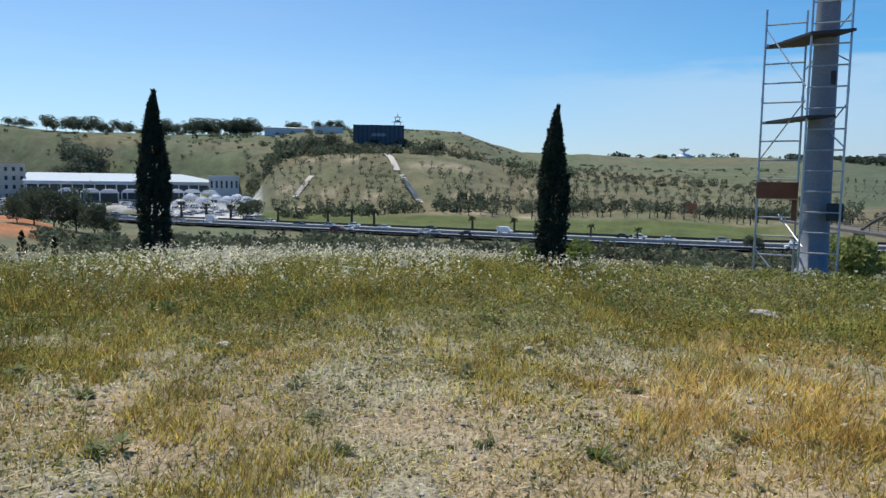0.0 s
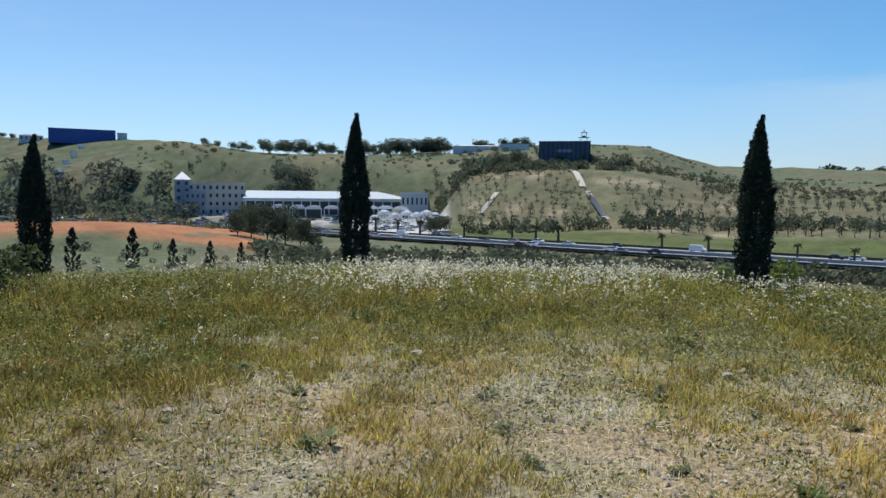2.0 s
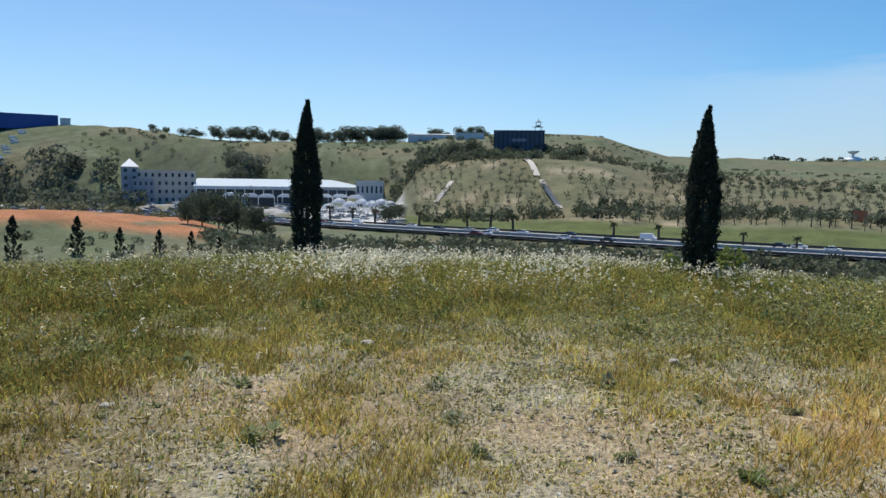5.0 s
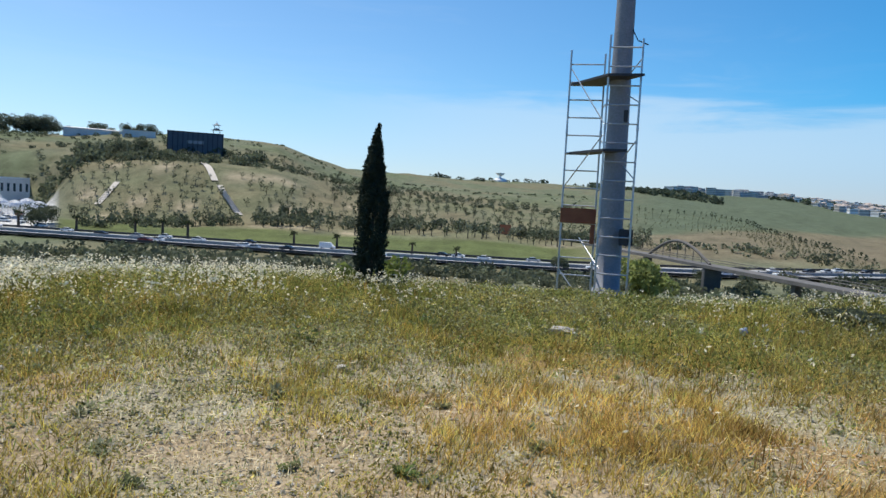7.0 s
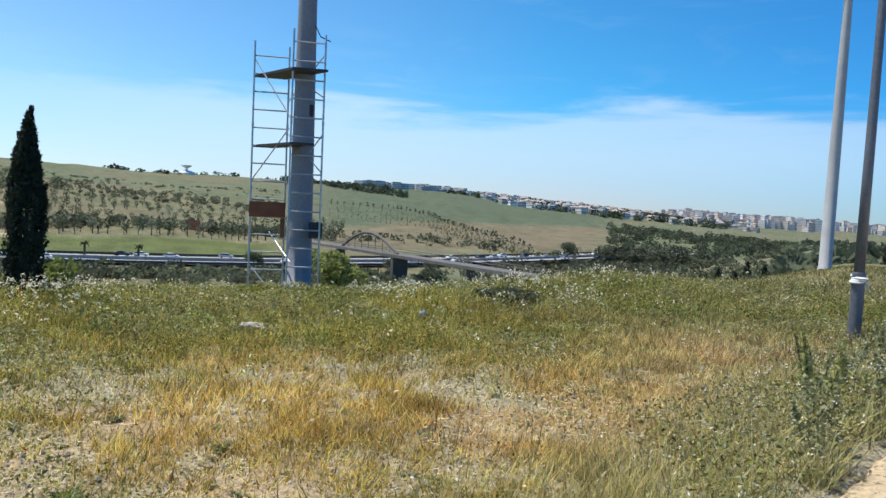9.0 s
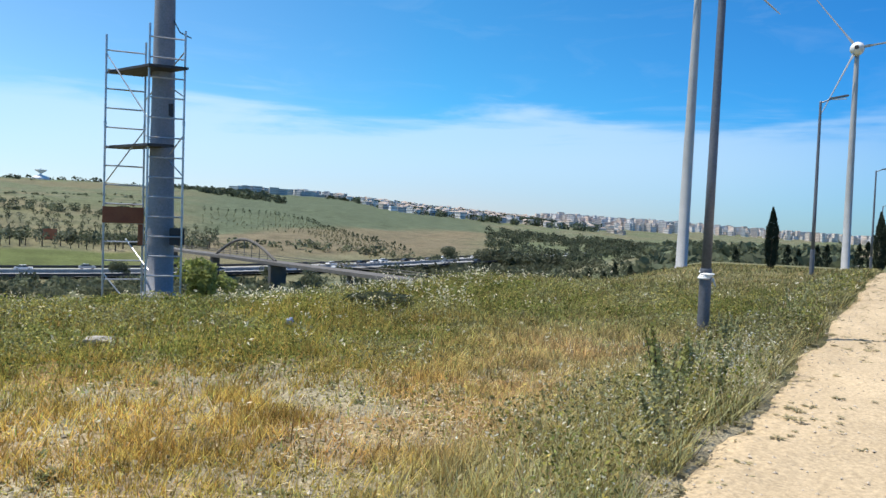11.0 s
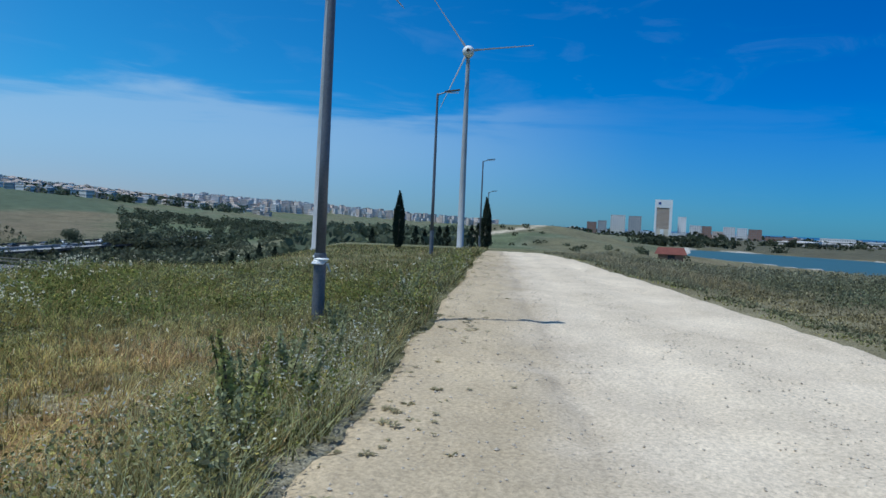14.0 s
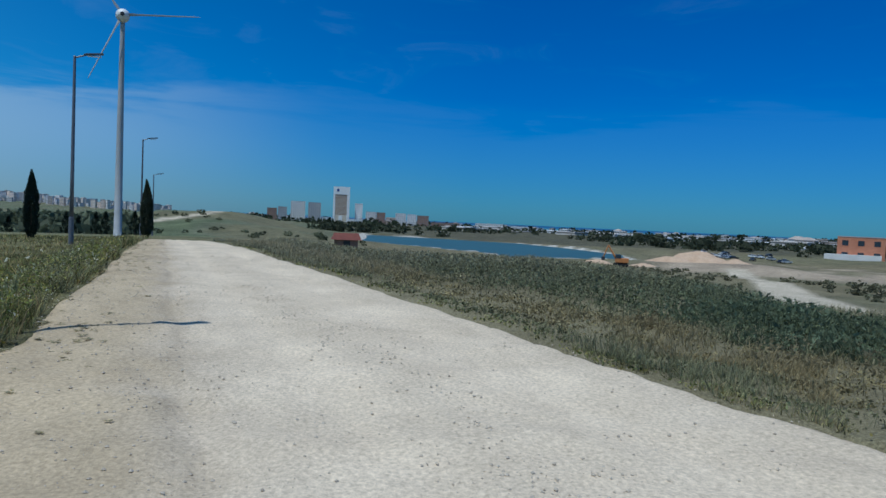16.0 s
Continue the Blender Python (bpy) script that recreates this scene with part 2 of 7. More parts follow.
def smooth(a, b, v):
    u = np.clip((v - a) / (b - a), 0, 1)
    return u * u * (3 - 2 * u)


LATTICE = np.random.RandomState(7).rand(256, 256)


def grain(x, y, size, shift=0):
    """Smooth random values from 0 to 1 that change over a distance of size metres."""
    u, v = np.asarray(x) / size + 37.3 * shift, np.asarray(y) / size + 11.7 * shift
    i, j = np.floor(u).astype(int), np.floor(v).astype(int)
    f, g = u - i, v - j
    f, g = f * f * (3 - 2 * f), g * g * (3 - 2 * g)
    L = LATTICE
    a, b = L[i % 256, j % 256], L[(i + 1) % 256, j % 256]
    c, d = L[i % 256, (j + 1) % 256], L[(i + 1) % 256, (j + 1) % 256]
    return (a * (1 - f) + b * f) * (1 - g) + (c * (1 - f) + d * f) * g


def rough(x, y, size, shift=0):
    return 0.5 * grain(x, y, size, shift) + 0.3 * grain(x, y, size / 2.3, shift + 1) + 0.2 * grain(x, y, size / 5.1, shift + 2)


# skyline of the country round about: bearing (clockwise from y), angle up, distance
SKY_AZ = [-180, -110, -70, -55, -43, -38, -34, -28, -19, -13, -6, -3, 2, 7.5, 11, 17, 25, 31, 37, 41, 47, 58, 66, 74, 80, 90, 105, 122, 140, 180]
SKY_EL = [0.5, 1.5, 2.6, 3.2, 3.9, 4.05, 3.9, 3.15, 3.35, 3.6, 4.2, 4.3, 4.0, 2.45, 2.3, 2.1, 2.05, 1.85, 1.78, 1.7, 1.25, 0.52, 0.4, 0.0, -0.35, -0.5, -0.62, -0.62, -0.5, 0.5]
SKY_R = [300, 500, 1150, 960, 760, 710, 660, 600, 600, 610, 620, 620, 630, 760, 860, 1000, 1150, 1300, 1450, 1550, 1800, 2300, 2500, 2600, 2600, 2600, 2400, 2000, 1200, 300]
# the highway's middle line in the valley
HWAY = [(-1500, 600), (-900, 472), (-520, 402), (-341, 364), (-250, 336), (-145, 298), (-35, 247), (68, 199), (112, 187), (165, 186), (240, 197), (340, 214), (520, 240)]


def curve_points(knots, step=6.0):
    """Points along a smooth line through the knots."""
    k = np.array(knots, float)
    k = np.vstack([2 * k[0] - k[1], k, 2 * k[-1] - k[-2]])
    out = []
    for i in range(1, len(k) - 2):
        n = max(2, int(np.hypot(*(k[i + 1] - k[i])[:2]) / step))
        for u in np.arange(n) / n:
            out.append(0.5 * (2 * k[i] + (k[i + 1] - k[i - 1]) * u + (2 * k[i - 1] - 5 * k[i] + 4 * k[i + 1] - k[i + 2]) * u ** 2
                              + (3 * k[i] - k[i - 1] - 3 * k[i + 1] + k[i + 2]) * u ** 3))
    return np.array(out + [k[-2]])


HWAY_LINE = curve_points(HWAY, 5.0)
HWAY_AZ = np.degrees(np.arctan2(HWAY_LINE[:, 0], HWAY_LINE[:, 1]))
HWAY_R = np.hypot(HWAY_LINE[:, 0], HWAY_LINE[:, 1])
HWAY_Z = -15.0
# the pond's shore
POND_SHORE = [(320, -38), (429, -52), (404, -94), (372, -129), (323, -140), (269, -140), (224, -118), (216, -92), (225, -76), (260, -62), (286, -50)]
POND_Z = -10.4


def inside(x, y, ring):
    res = np.zeros(np.shape(x), bool)
    n = len(ring)
    for k in range(n):
        (x0, y0), (x1, y1) = ring[k], ring[(k + 1) % n]
        cross = ((y0 > y) != (y1 > y)) & (x < (x1 - x0) * (y - y0) / (y1 - y0 + 1e-9) + x0)
        res ^= cross
    return res


def away(x, y, ring, closed=True):
    """Distance from a line."""
    best = np.full(np.shape(x), 1e9)
    n = len(ring)
    for k in range(n if closed else n - 1):
        (x0, y0), (x1, y1) = ring[k], ring[(k + 1) % n]
        dx, dy = x1 - x0, y1 - y0
        u = np.clip(((x - x0) * dx + (y - y0) * dy) / (dx * dx + dy * dy), 0, 1)
        best = np.minimum(best, np.hypot(x - x0 - u * dx, y - y0 - u * dy))
    return best


def chain(r, knots):
    z = np.zeros_like(r)
    for (r0, z0), (r1, z1) in zip(knots, knots[1:]):
        u = np.clip((r - r0) / np.maximum(r1 - r0, 1e-3), 0, 1)
        z = np.where(r >= r0, z0 + (z1 - z0) * (0.5 * u + 0.5 * u * u * (3 - 2 * u)), z)
    return z


def lane_edges(x):
    """The gravel lane's two edges at x."""
    left = 1.0 + 0.124 * x + 0.16 * (grain(x, 0 * x, 1.7, 3) - 0.5) + 0.1 * (grain(x, 0 * x, 0.5, 5) - 0.5)
    right = -6.55 + 0.221 * x + 0.2 * (grain(x, 0 * x, 2.0, 8) - 0.5) + 0.1 * (grain(x, 0 * x, 0.6, 9) - 0.5)
    return left, np.minimum(right, left - 2.6)


def land(x, y):
    """Height of the ground at x, y."""
    x, y = np.asarray(x, float), np.asarray(y, float)
    r, az = np.hypot(x, y), np.degrees(np.arctan2(x, y))
    el, rr = np.interp(az, SKY_AZ, SKY_EL), np.interp(az, SKY_AZ, SKY_R)
    zr = 1.6 + rr * np.tan(np.radians(el))
    rh = np.interp(az, HWAY_AZ, HWAY_R)
    edge = 12 + 9 * smooth(38, 60, az)
    # north: the slope, the valley with the highway, the lawn, the hills
    hz = HWAY_Z
    north = chain(r, [(0, 0), (edge, 0), (edge + 9, -1.0), (60 + 0 * r, -6.5), (115, -13.4), (rh - 26, -16.2 + 0 * r), (rh - 17, hz - 0.3 + 0 * r), (rh + 17, hz - 0.3 + 0 * r),
                      (rh + 75, -11.6 + 0 * r), (0.55 * rh + 0.45 * rr, -6 + 0.42 * (zr + 6)), (rr, zr), (rr * 1.25, zr - 14), (np.maximum(rr * 1.3, 4700), -60 + 0 * r), (6000, -60 + 0 * r)])
    # the flat floor of the valley under the hotel and its car park
    lot = smooth(-37, -32, az) * smooth(-12, -15, az)
    north += lot * (-11.5 - north) * smooth(rh + 30, rh + 60, r) * smooth(rh + 215, rh + 150, r)
    # bare bank of red earth on the near side of the highway
    bank = smooth(-62, -52, az) * smooth(-25.5, -31, az)
    top = -6.4 - 4.4 * smooth(-41, -28, az)
    north += bank * (top - north) * smooth(140, 205, r) * smooth(275, 245, r)
    # east: the lane's ridge, the dip behind it, a dry hill
    east = chain(r, [(0, 0), (33, 0), (70 + 0 * r, -1.0), (150, -7.5), (240, -6), (345, 0.4 - 9 * smooth(86, 95, az) - 9 * smooth(82, 76, az)), (520, -12), (1200, -14), (rr, zr), (3200 + 0 * r, -32 + 0 * r), (6000, -60)])
    side = chain(r, [(0, 0), (14 + 12 * smooth(130, 108, az), 0 + 0 * r), (34 + 30 * smooth(130, 108, az), -2.2 + 0 * r), (110 + 0 * r, -6), (190, -9.2), (420, -10.5), (1100, -14), (rr, zr), (3200 + 0 * r, -32), (6000, -60)])
    w = smooth(90, 100, az)
    east = east * (1 - w) + side * w
    w = smooth(57, 71, az)
    z = north * (1 - w) + east * w
    # behind the lane the plateau goes on
    w = np.maximum(smooth(146, 165, az), smooth(-75, -95, az))
    z = z * (1 - w) + chain(r, [(0, 0), (60, -0.5), (250, -6), (900, -4), (6000, -60)]) * w
    # the pond's basin
    d = away(x, y, POND_SHORE)
    ins = inside(x, y, POND_SHORE)
    z = np.where(ins, POND_Z - np.minimum(d * 0.4, 3), z + (POND_Z + 0.5 - z) * smooth(18, 3, d) * (az > 60))
    # unevenness, finer near by
    z = z + smooth(25, 120, r) * (rough(x, y, 60, 2) - 0.5) * np.minimum(0.02 * r, 5) * smooth(0, 60, np.abs(r - rh) + 60 * (az > 60))
    return z + 0.10 * (rough(x, y, 2.6, 4) - 0.5) * smooth(60, 20, r) + (0.05 * (grain(x, y, 0.35, 6) - 0.5) + 0.035 * (grain(x, y, 0.11, 7) - 0.5)) * smooth(20, 8, r)


def lane_land(x, y):
    """Height of the lane's surface: two worn tracks and a low left shoulder."""
    left, right = lane_edges(x)
    v = (left - y) / (left - right)
    dip = 0.06 * grain(x, y, 0.8, 19) * np.exp(-((v - 0.27 - 0.06 * (grain(x, 0 * x, 2.1, 17) - 0.5)) / 0.025) ** 2) + 0.03 * np.exp(-((v - 0.45) / 0.05) ** 2) + 0.03 * np.exp(-((v - 0.78) / 0.07) ** 2)
    return land(x, 0 * x + (left + right) / 2) * 0.6 + land(x, y) * 0.4 + 0.02 - dip + 0.03 * (rough(x, y, 1.1, 12) - 0.5) + 0.014 * (grain(x, y, 0.16, 15) - 0.5)


def mesh_from(name, verts, faces, material, tint=None, smooth_faces=True):
    """One mesh from arrays: vertices n x 3, faces m x 3 or m x 4, and a colour for each vertex."""
    me = bpy.data.meshes.new(name)
    verts, faces = np.asarray(verts, np.float32), np.asarray(faces, np.int32)
    n, m, k = len(verts), len(faces), faces.shape[1]
    me.vertices.add(n)
    me.vertices.foreach_set("co", verts.ravel())
    me.loops.add(m * k)
    me.loops.foreach_set("vertex_index", faces.ravel())
    me.polygons.add(m)
    me.polygons.foreach_set("loop_start", np.arange(m, dtype=np.int32) * k)
    me.polygons.foreach_set("use_smooth", np.full(m, smooth_faces))
    me.update(calc_edges=True)
    if tint is not None:
        layer = me.color_attributes.new("tint", "FLOAT_COLOR", "POINT")
        layer.data.foreach_set("color", np.hstack([np.asarray(tint, np.float32), np.ones((n, 1), np.float32)]).ravel())
    me.materials.append(material)
    return me


def sheet(cols, rows):
    """Faces of a grid of cols x rows vertices."""
    i = np.arange(cols - 1)[:, None] * rows + np.arange(rows - 1)[None]
    return np.stack([i, i + rows, i + rows + 1, i + 1], -1).reshape(-1, 4)


def ground_tint(x, y, z):
    """Base colours of the earth: bare soil, dry and green grass, lawn, red earth, ploughed fields."""
    r, az = np.hypot(x, y), np.degrees(np.arctan2(x, y))
    rh = np.interp(az, HWAY_AZ, HWAY_R)
    n, nb = rough(x, y, 2.2, 21), rough(x, y, 45, 23)

    def mix(c, d, w):
        return c * (1 - w[..., None]) + np.array(d) * w[..., None]
    c = np.zeros(np.shape(x) + (3,)) + np.array((0.38, 0.34, 0.235))
    c = mix(c, (0.42, 0.31, 0.19), smooth(0.54, 0.68, n) * 0.7)
    c = mix(c, (0.38, 0.25, 0.11), smooth(14, 24, az) * smooth(75, 60, az) * smooth(4.5, 6, r) * smooth(0.35, 0.55, rough(x, y, 1.3, 25)))
    c = mix(c, (0.18, 0.165, 0.08), smooth(6.5, 9.5, r))
    c = mix(c, (0.20, 0.175, 0.105), smooth(84, 90, az) * smooth(6.5, 9.5, r))
    c = mix(c, (0.23, 0.18, 0.09), 0.8 * smooth(-25, -42, az) * smooth(60, 30, r))
    # the slopes: dry olive grass
    far = smooth(40, 110, r)
    c = mix(c, (0.15, 0.165, 0.105), far)
    c = mix(c, (0.185, 0.165, 0.095), far * smooth(0.45, 0.7, nb) * 0.8)
    c = mix(c, (0.125, 0.15, 0.075), far * smooth(0.55, 0.35, nb) * 0.7)
    # mown lawn beside the highway
    lawn = smooth(-16.5, -14.5, az) * smooth(30, 24, az) * smooth(rh + 17, rh + 20, r) * smooth(rh + 66, rh + 60, r)
    c = mix(c, (0.11, 0.135, 0.045), lawn * (0.75 + 0.25 * nb))
    # paler planted terraces on the hill
    ter = smooth(-16, -12, az) * smooth(32, 26, az) * smooth(rh + 62, rh + 70, r) * smooth(540, 440, r)
    c = mix(c, (0.20, 0.175, 0.105), ter * (0.35 + 0.5 * smooth(0.4, 0.65, rough(x, y, 25, 27))))
    for off in (70, 104, 150):
        c = mix(c, (0.38, 0.32, 0.22), 0.75 * ter * smooth(3.2, 1.6, np.abs(r - rh - off - 3 * np.sin(az * 0.4))))
    bank = smooth(-62, -54, az) * smooth(-27.0, -29, az) * smooth(176, 192, r + 8 * (rough(x, y, 12, 28) - 0.5)) * smooth(252, 246, r)
    c = mix(c, (0.42, 0.19, 0.095), bank * smooth(0.25, 0.45, rough(x, y, 14, 29)))
    # fields to the north-east
    fld = smooth(27, 33, az) * smooth(56, 50, az) * smooth(rh + 30, rh + 60, r)
    line = 330 + (az - 28) * 11
    c = mix(c, (0.19, 0.155, 0.10), fld * smooth(line + 40, line - 20, r) * 0.8)
    c = mix(c, (0.105, 0.13, 0.08), fld * smooth(line - 10, line + 40, r))
    # car park
    lot = smooth(-34.5, -33.5, az) * smooth(-13.5, -14.5, az) * smooth(rh + 45, rh + 51, r) * smooth(rh + 135, rh + 125, r) * smooth(0.3, 0.5, rough(x, y, 18, 33))
    c = mix(c, (0.40, 0.39, 0.38), lot)
    c = mix(c, (0.62, 0.61, 0.59), lot * smooth(-21.5, -20, az) + smooth(-21.5, -20.5, az) * smooth(-13.2, -14, az) * smooth(rh + 18, rh + 22, r) * smooth(rh + 135, rh + 125, r) * 0.9 * (1 - lot))
    # country to the east and south-east
    e = smooth(92, 99, az) * smooth(150, 143, az)
    c = mix(c, (0.20, 0.17, 0.10), e * smooth(30, 90, r) * (0.5 + 0.5 * nb))
    c = mix(c, (0.40, 0.32, 0.23), e * smooth(118, 122, az) * smooth(190, 200, r) * smooth(330, 300, r) * smooth(0.4, 0.6, rough(x, y, 30, 31)))
    c = mix(c, (0.115, 0.108, 0.07), e * smooth(390, 460, r))
    d = away(x, y, POND_SHORE)
    c = mix(c, (0.55, 0.51, 0.44), smooth(4.5, 2.5, d) * (az > 60))
    # tracks of pale earth
    for track in (((30, -28), (40, -34), (75, -60), (118, -91), (170, -122)), ((262, 52), (278, 45), (294, 41), (312, 35), (332, 29), (341, 26))):
        c = mix(c, (0.56, 0.48, 0.36), smooth(3.8, 2.2, away(x, y, track, False)))
    return np.clip(c * 1.0, 0, 1)


def build_ground():
    az = np.radians(np.concatenate([np.arange(-62, 148, 0.42), np.arange(148, 298, 3.0), [298]]))
    r = np.concatenate([[0.02], np.geomspace(0.4, 1.5, 14)[:-1], np.geomspace(1.5, 10, 110)[:-1], np.geomspace(10, 4930, 180)])
    A, Rr = np.meshgrid(az, r, indexing="ij")
    x, y = np.sin(A) * Rr, np.cos(A) * Rr
    z = land(x, y)
    left, right = lane_edges(np.clip(x, -14, 46))
    on_lane = (x > -14) & (x < 46) & (y < left - 0.12) & (y > right + 0.12)
    tint = ground_tint(x, y, z)
    z = np.where(on_lane, z - 0.12, z)
    me = mesh_from("ground", np.stack([x, y, z], -1).reshape(-1, 3), sheet(*x.shape), GROUND, tint.reshape(-1, 3))
    tagged(new("ground", me), "dry grassy plateau falling to a valley and green hills", "ground", kind="structure")


def build_lane():
    u = np.linspace(-13.9, 45.9, 520)
    v = np.linspace(0, 1, 70)
    U, V = np.meshgrid(u, v, indexing="ij")
    left, right = lane_edges(U)
    y = left + (right - left) * V
    z = lane_land(U, y)
    z -= 0.10 * (smooth(0.02, 0, V) + smooth(0.98, 1, V))
    # packed wheel tracks are paler, the shoulders and the washed-out groove browner
    w = V + 0.05 * (grain(U, y, 1.5, 91) - 0.5) + 0.14 * (rough(U, y, 0.8, 97) - 0.5)
    rub = smooth(0.35, 0.62, rough(U * 0.35, y, 0.8, 93))
    pale = 0.81 + 0.09 * np.exp(-((w - 0.45) / 0.1) ** 2) + 0.10 * np.exp(-((w - 0.76) / 0.12) ** 2) - 0.05 * rub - 0.17 * smooth(0.38, 0.2, w) - 0.08 * np.exp(-((V + 0.03 * (grain(U, y, 1.5, 91) - 0.5) - 0.27) / 0.014) ** 2) + 0.10 * (rough(U * 0.3, y, 0.12, 95) - 0.5) + 0.12 * (rough(U, y * 1.5, 0.6, 98) - 0.5)
    warm = np.stack([1 + 0 * w, 1 - 0.04 * smooth(0.36, 0.15, w), 1 - 0.14 * smooth(0.34, 0.15, w)], -1)
    me = mesh_from("gravel_lane", np.stack([U, y, z], -1).reshape(-1, 3), sheet(*U.shape)[:, ::-1], GRAVEL, (warm * pale[..., None]).reshape(-1, 3))
    tagged(new("gravel_lane", me), "pale crushed-limestone lane with worn wheel tracks", "road", kind="structure")


def strip(name, line, offset, width, z, material, label, category, thick=0.0):
    """A band along a line, offset to its right, as a road or a wall has it."""
    p = np.asarray(line, float)
    d = np.gradient(p, axis=0)
    d /= np.linalg.norm(d, axis=1, keepdims=True)
    nrm = np.stack([d[:, 1], -d[:, 0]], 1)
    a, b = p + nrm * (offset - width / 2), p + nrm * (offset + width / 2)
    zz = np.full(len(p), z)
    if thick:
        prof = [(a, zz), (a, zz + thick), (b, zz + thick), (b, zz)]
    else:
        prof = [(a, zz), (b, zz)]
    pts = np.stack([np.column_stack([q, h]) for q, h in prof], 1)
    me = mesh_from(name, pts.reshape(-1, 3), sheet(len(p), len(prof)), material, smooth_faces=False)
    return tagged(new(name, me), label, category, kind="structure")


def build_highway():
    z = HWAY_Z + 0.15
    strip("highway_road", HWAY_LINE, -8.2, 11.5, z, ASPHALT, "worn grey asphalt carriageway of a highway", "road")
    strip("highway_road", HWAY_LINE, 8.2, 11.5, z, ASPHALT, "worn grey asphalt carriageway of a highway", "road")
    strip("median_barrier", HWAY_LINE, 0.0, 0.6, z - 0.2, GREY, "low grey concrete barrier between carriageways", "barrier", 1.0)
    strip("guard_rail", HWAY_LINE, -14.6, 0.25, z + 0.1, DARK, "dark steel guard rail beside the highway", "barrier", 0.7)
    strip("guard_rail", HWAY_LINE, 14.6, 0.25, z + 0.1, DARK, "dark steel guard rail beside the highway", "barrier", 0.7)
    for o in (-13.6, -2.8, 2.8, 13.6):
        strip("road_marking", HWAY_LINE, o, 0.22, z + 0.03, WHITE, "white edge line painted on asphalt", "road marking")


def build_water():
    me = mesh_from("pond_water", [(x, y, POND_Z) for x, y in POND_SHORE], [list(range(len(POND_SHORE)))[::-1]], POND)
    tagged(new("pond_water", me), "still blue-green water of a reservoir", "water", kind="structure")
    a = np.radians(np.arange(55, 160, 1.0))
    r = np.array([2900.0, 4940.0])
    A, Rr = np.meshgrid(a, r, indexing="ij")
    me = mesh_from("sea_water", np.stack([np.sin(A) * Rr, np.cos(A) * Rr, 0 * A - 21.0], -1).reshape(-1, 3), sheet(*A.shape), SEA)
    tagged(new("sea_water", me), "distant dark blue sea on the horizon", "water", kind="structure")


build_ground()
build_lane()
build_highway()
build_water()

# ---- parts and shapes ----


def part(name, bm, material, parent=None, label="", smooth_faces=False):
    me = bpy.data.meshes.new(name)
    bm.normal_update()
    bm.to_mesh(me)
    bm.free()
    for p in me.polygons:
        p.use_smooth = smooth_faces
    me.materials.append(material)
    ob = new(name, me)
    if parent is not None:
        ob.parent = parent
    if label:
        ob["label"] = label
    return ob


def thing(name, m, label, category, group=""):
    ob = new(name)
    ob.empty_display_size = 0.2
    ob.matrix_world = m
    return tagged(ob, label, category, group)


def box(bm, x0, x1, y0, y1, z0, z1, bevel=0.0):
    ret = bmesh.ops.create_cube(bm, size=1.0, matrix=Matrix.Translation(((x0 + x1) / 2, (y0 + y1) / 2, (z0 + z1) / 2)) @ Matrix.Diagonal((x1 - x0, y1 - y0, z1 - z0, 1)))
    if bevel:
        bmesh.ops.bevel(bm, geom=list({e for v in ret["verts"] for e in v.link_edges}), offset=bevel, segments=2, affect="EDGES")
    return bm


def boxed(*args, **kw):
    return box(bmesh.new(), *args, **kw)


def tube(bm, a, b, ra, rb=None, sides=10):
    """A round bar from a to b, tapering from ra to rb."""
    a, b = Vector(a), Vector(b)
    rb = ra if rb is None else rb
    d = b - a
    m = Matrix.Translation((a + b) / 2) @ d.to_track_quat("Z", "Y").to_matrix().to_4x4()
    bmesh.ops.create_cone(bm, cap_ends=True, segments=sides, radius1=ra, radius2=rb, depth=d.length, matrix=m)
    return bm


def swept(points, radius, sides=8):
    """One bent bar through the points."""
    bm = bmesh.new()
    prev = None
    for k, p in enumerate(points):
        d = (points[min(k + 1, len(points) - 1)] - points[max(k - 1, 0)]).normalized()
        q = d.to_track_quat("Z", "Y").to_matrix()
        ring = [bm.verts.new(p + q @ Vector((radius * math.cos(2 * math.pi * j / sides), radius * math.sin(2 * math.pi * j / sides), 0))) for j in range(sides)]
        if prev:
            for j in range(sides):
                bm.faces.new((prev[j], prev[(j + 1) % sides], ring[(j + 1) % sides], ring[j]))
        else:
            bm.faces.new(ring[::-1])
        prev = ring
    bm.faces.new(prev)
    return bm


def tubed(*args, **kw):
    return tube(bmesh.new(), *args, **kw)


def lathe(bm, profile, sides=24, m=Matrix()):
    """A turned body from (radius, height) pairs."""
    rings = []
    for rad, z in profile:
        rings.append([bm.verts.new(m @ Vector((rad * math.cos(2 * math.pi * k / sides), rad * math.sin(2 * math.pi * k / sides), z))) for k in range(sides)])
    for p, q in zip(rings, rings[1:]):
        for k in range(sides):
            bm.faces.new((p[k], p[(k + 1) % sides], q[(k + 1) % sides], q[k]))
    bm.faces.new(rings[0][::-1])
    bm.faces.new(rings[-1])
    return bm


def at(az, r, dz=0.0, turn=None):
    """A place on the ground by bearing and distance, facing back towards the plateau unless turned."""
    x, y = r * math.sin(radians(az)), r * math.cos(radians(az))
    return pose(x, y, float(land(x, y)) + dz, 0, 0, -az if turn is None else turn)


def on_ground(x, y, turn=0.0, dz=0.0):
    return pose(x, y, float(land(x, y)) + dz, 0, 0, turn)


# ---- lamp posts along the lane ----


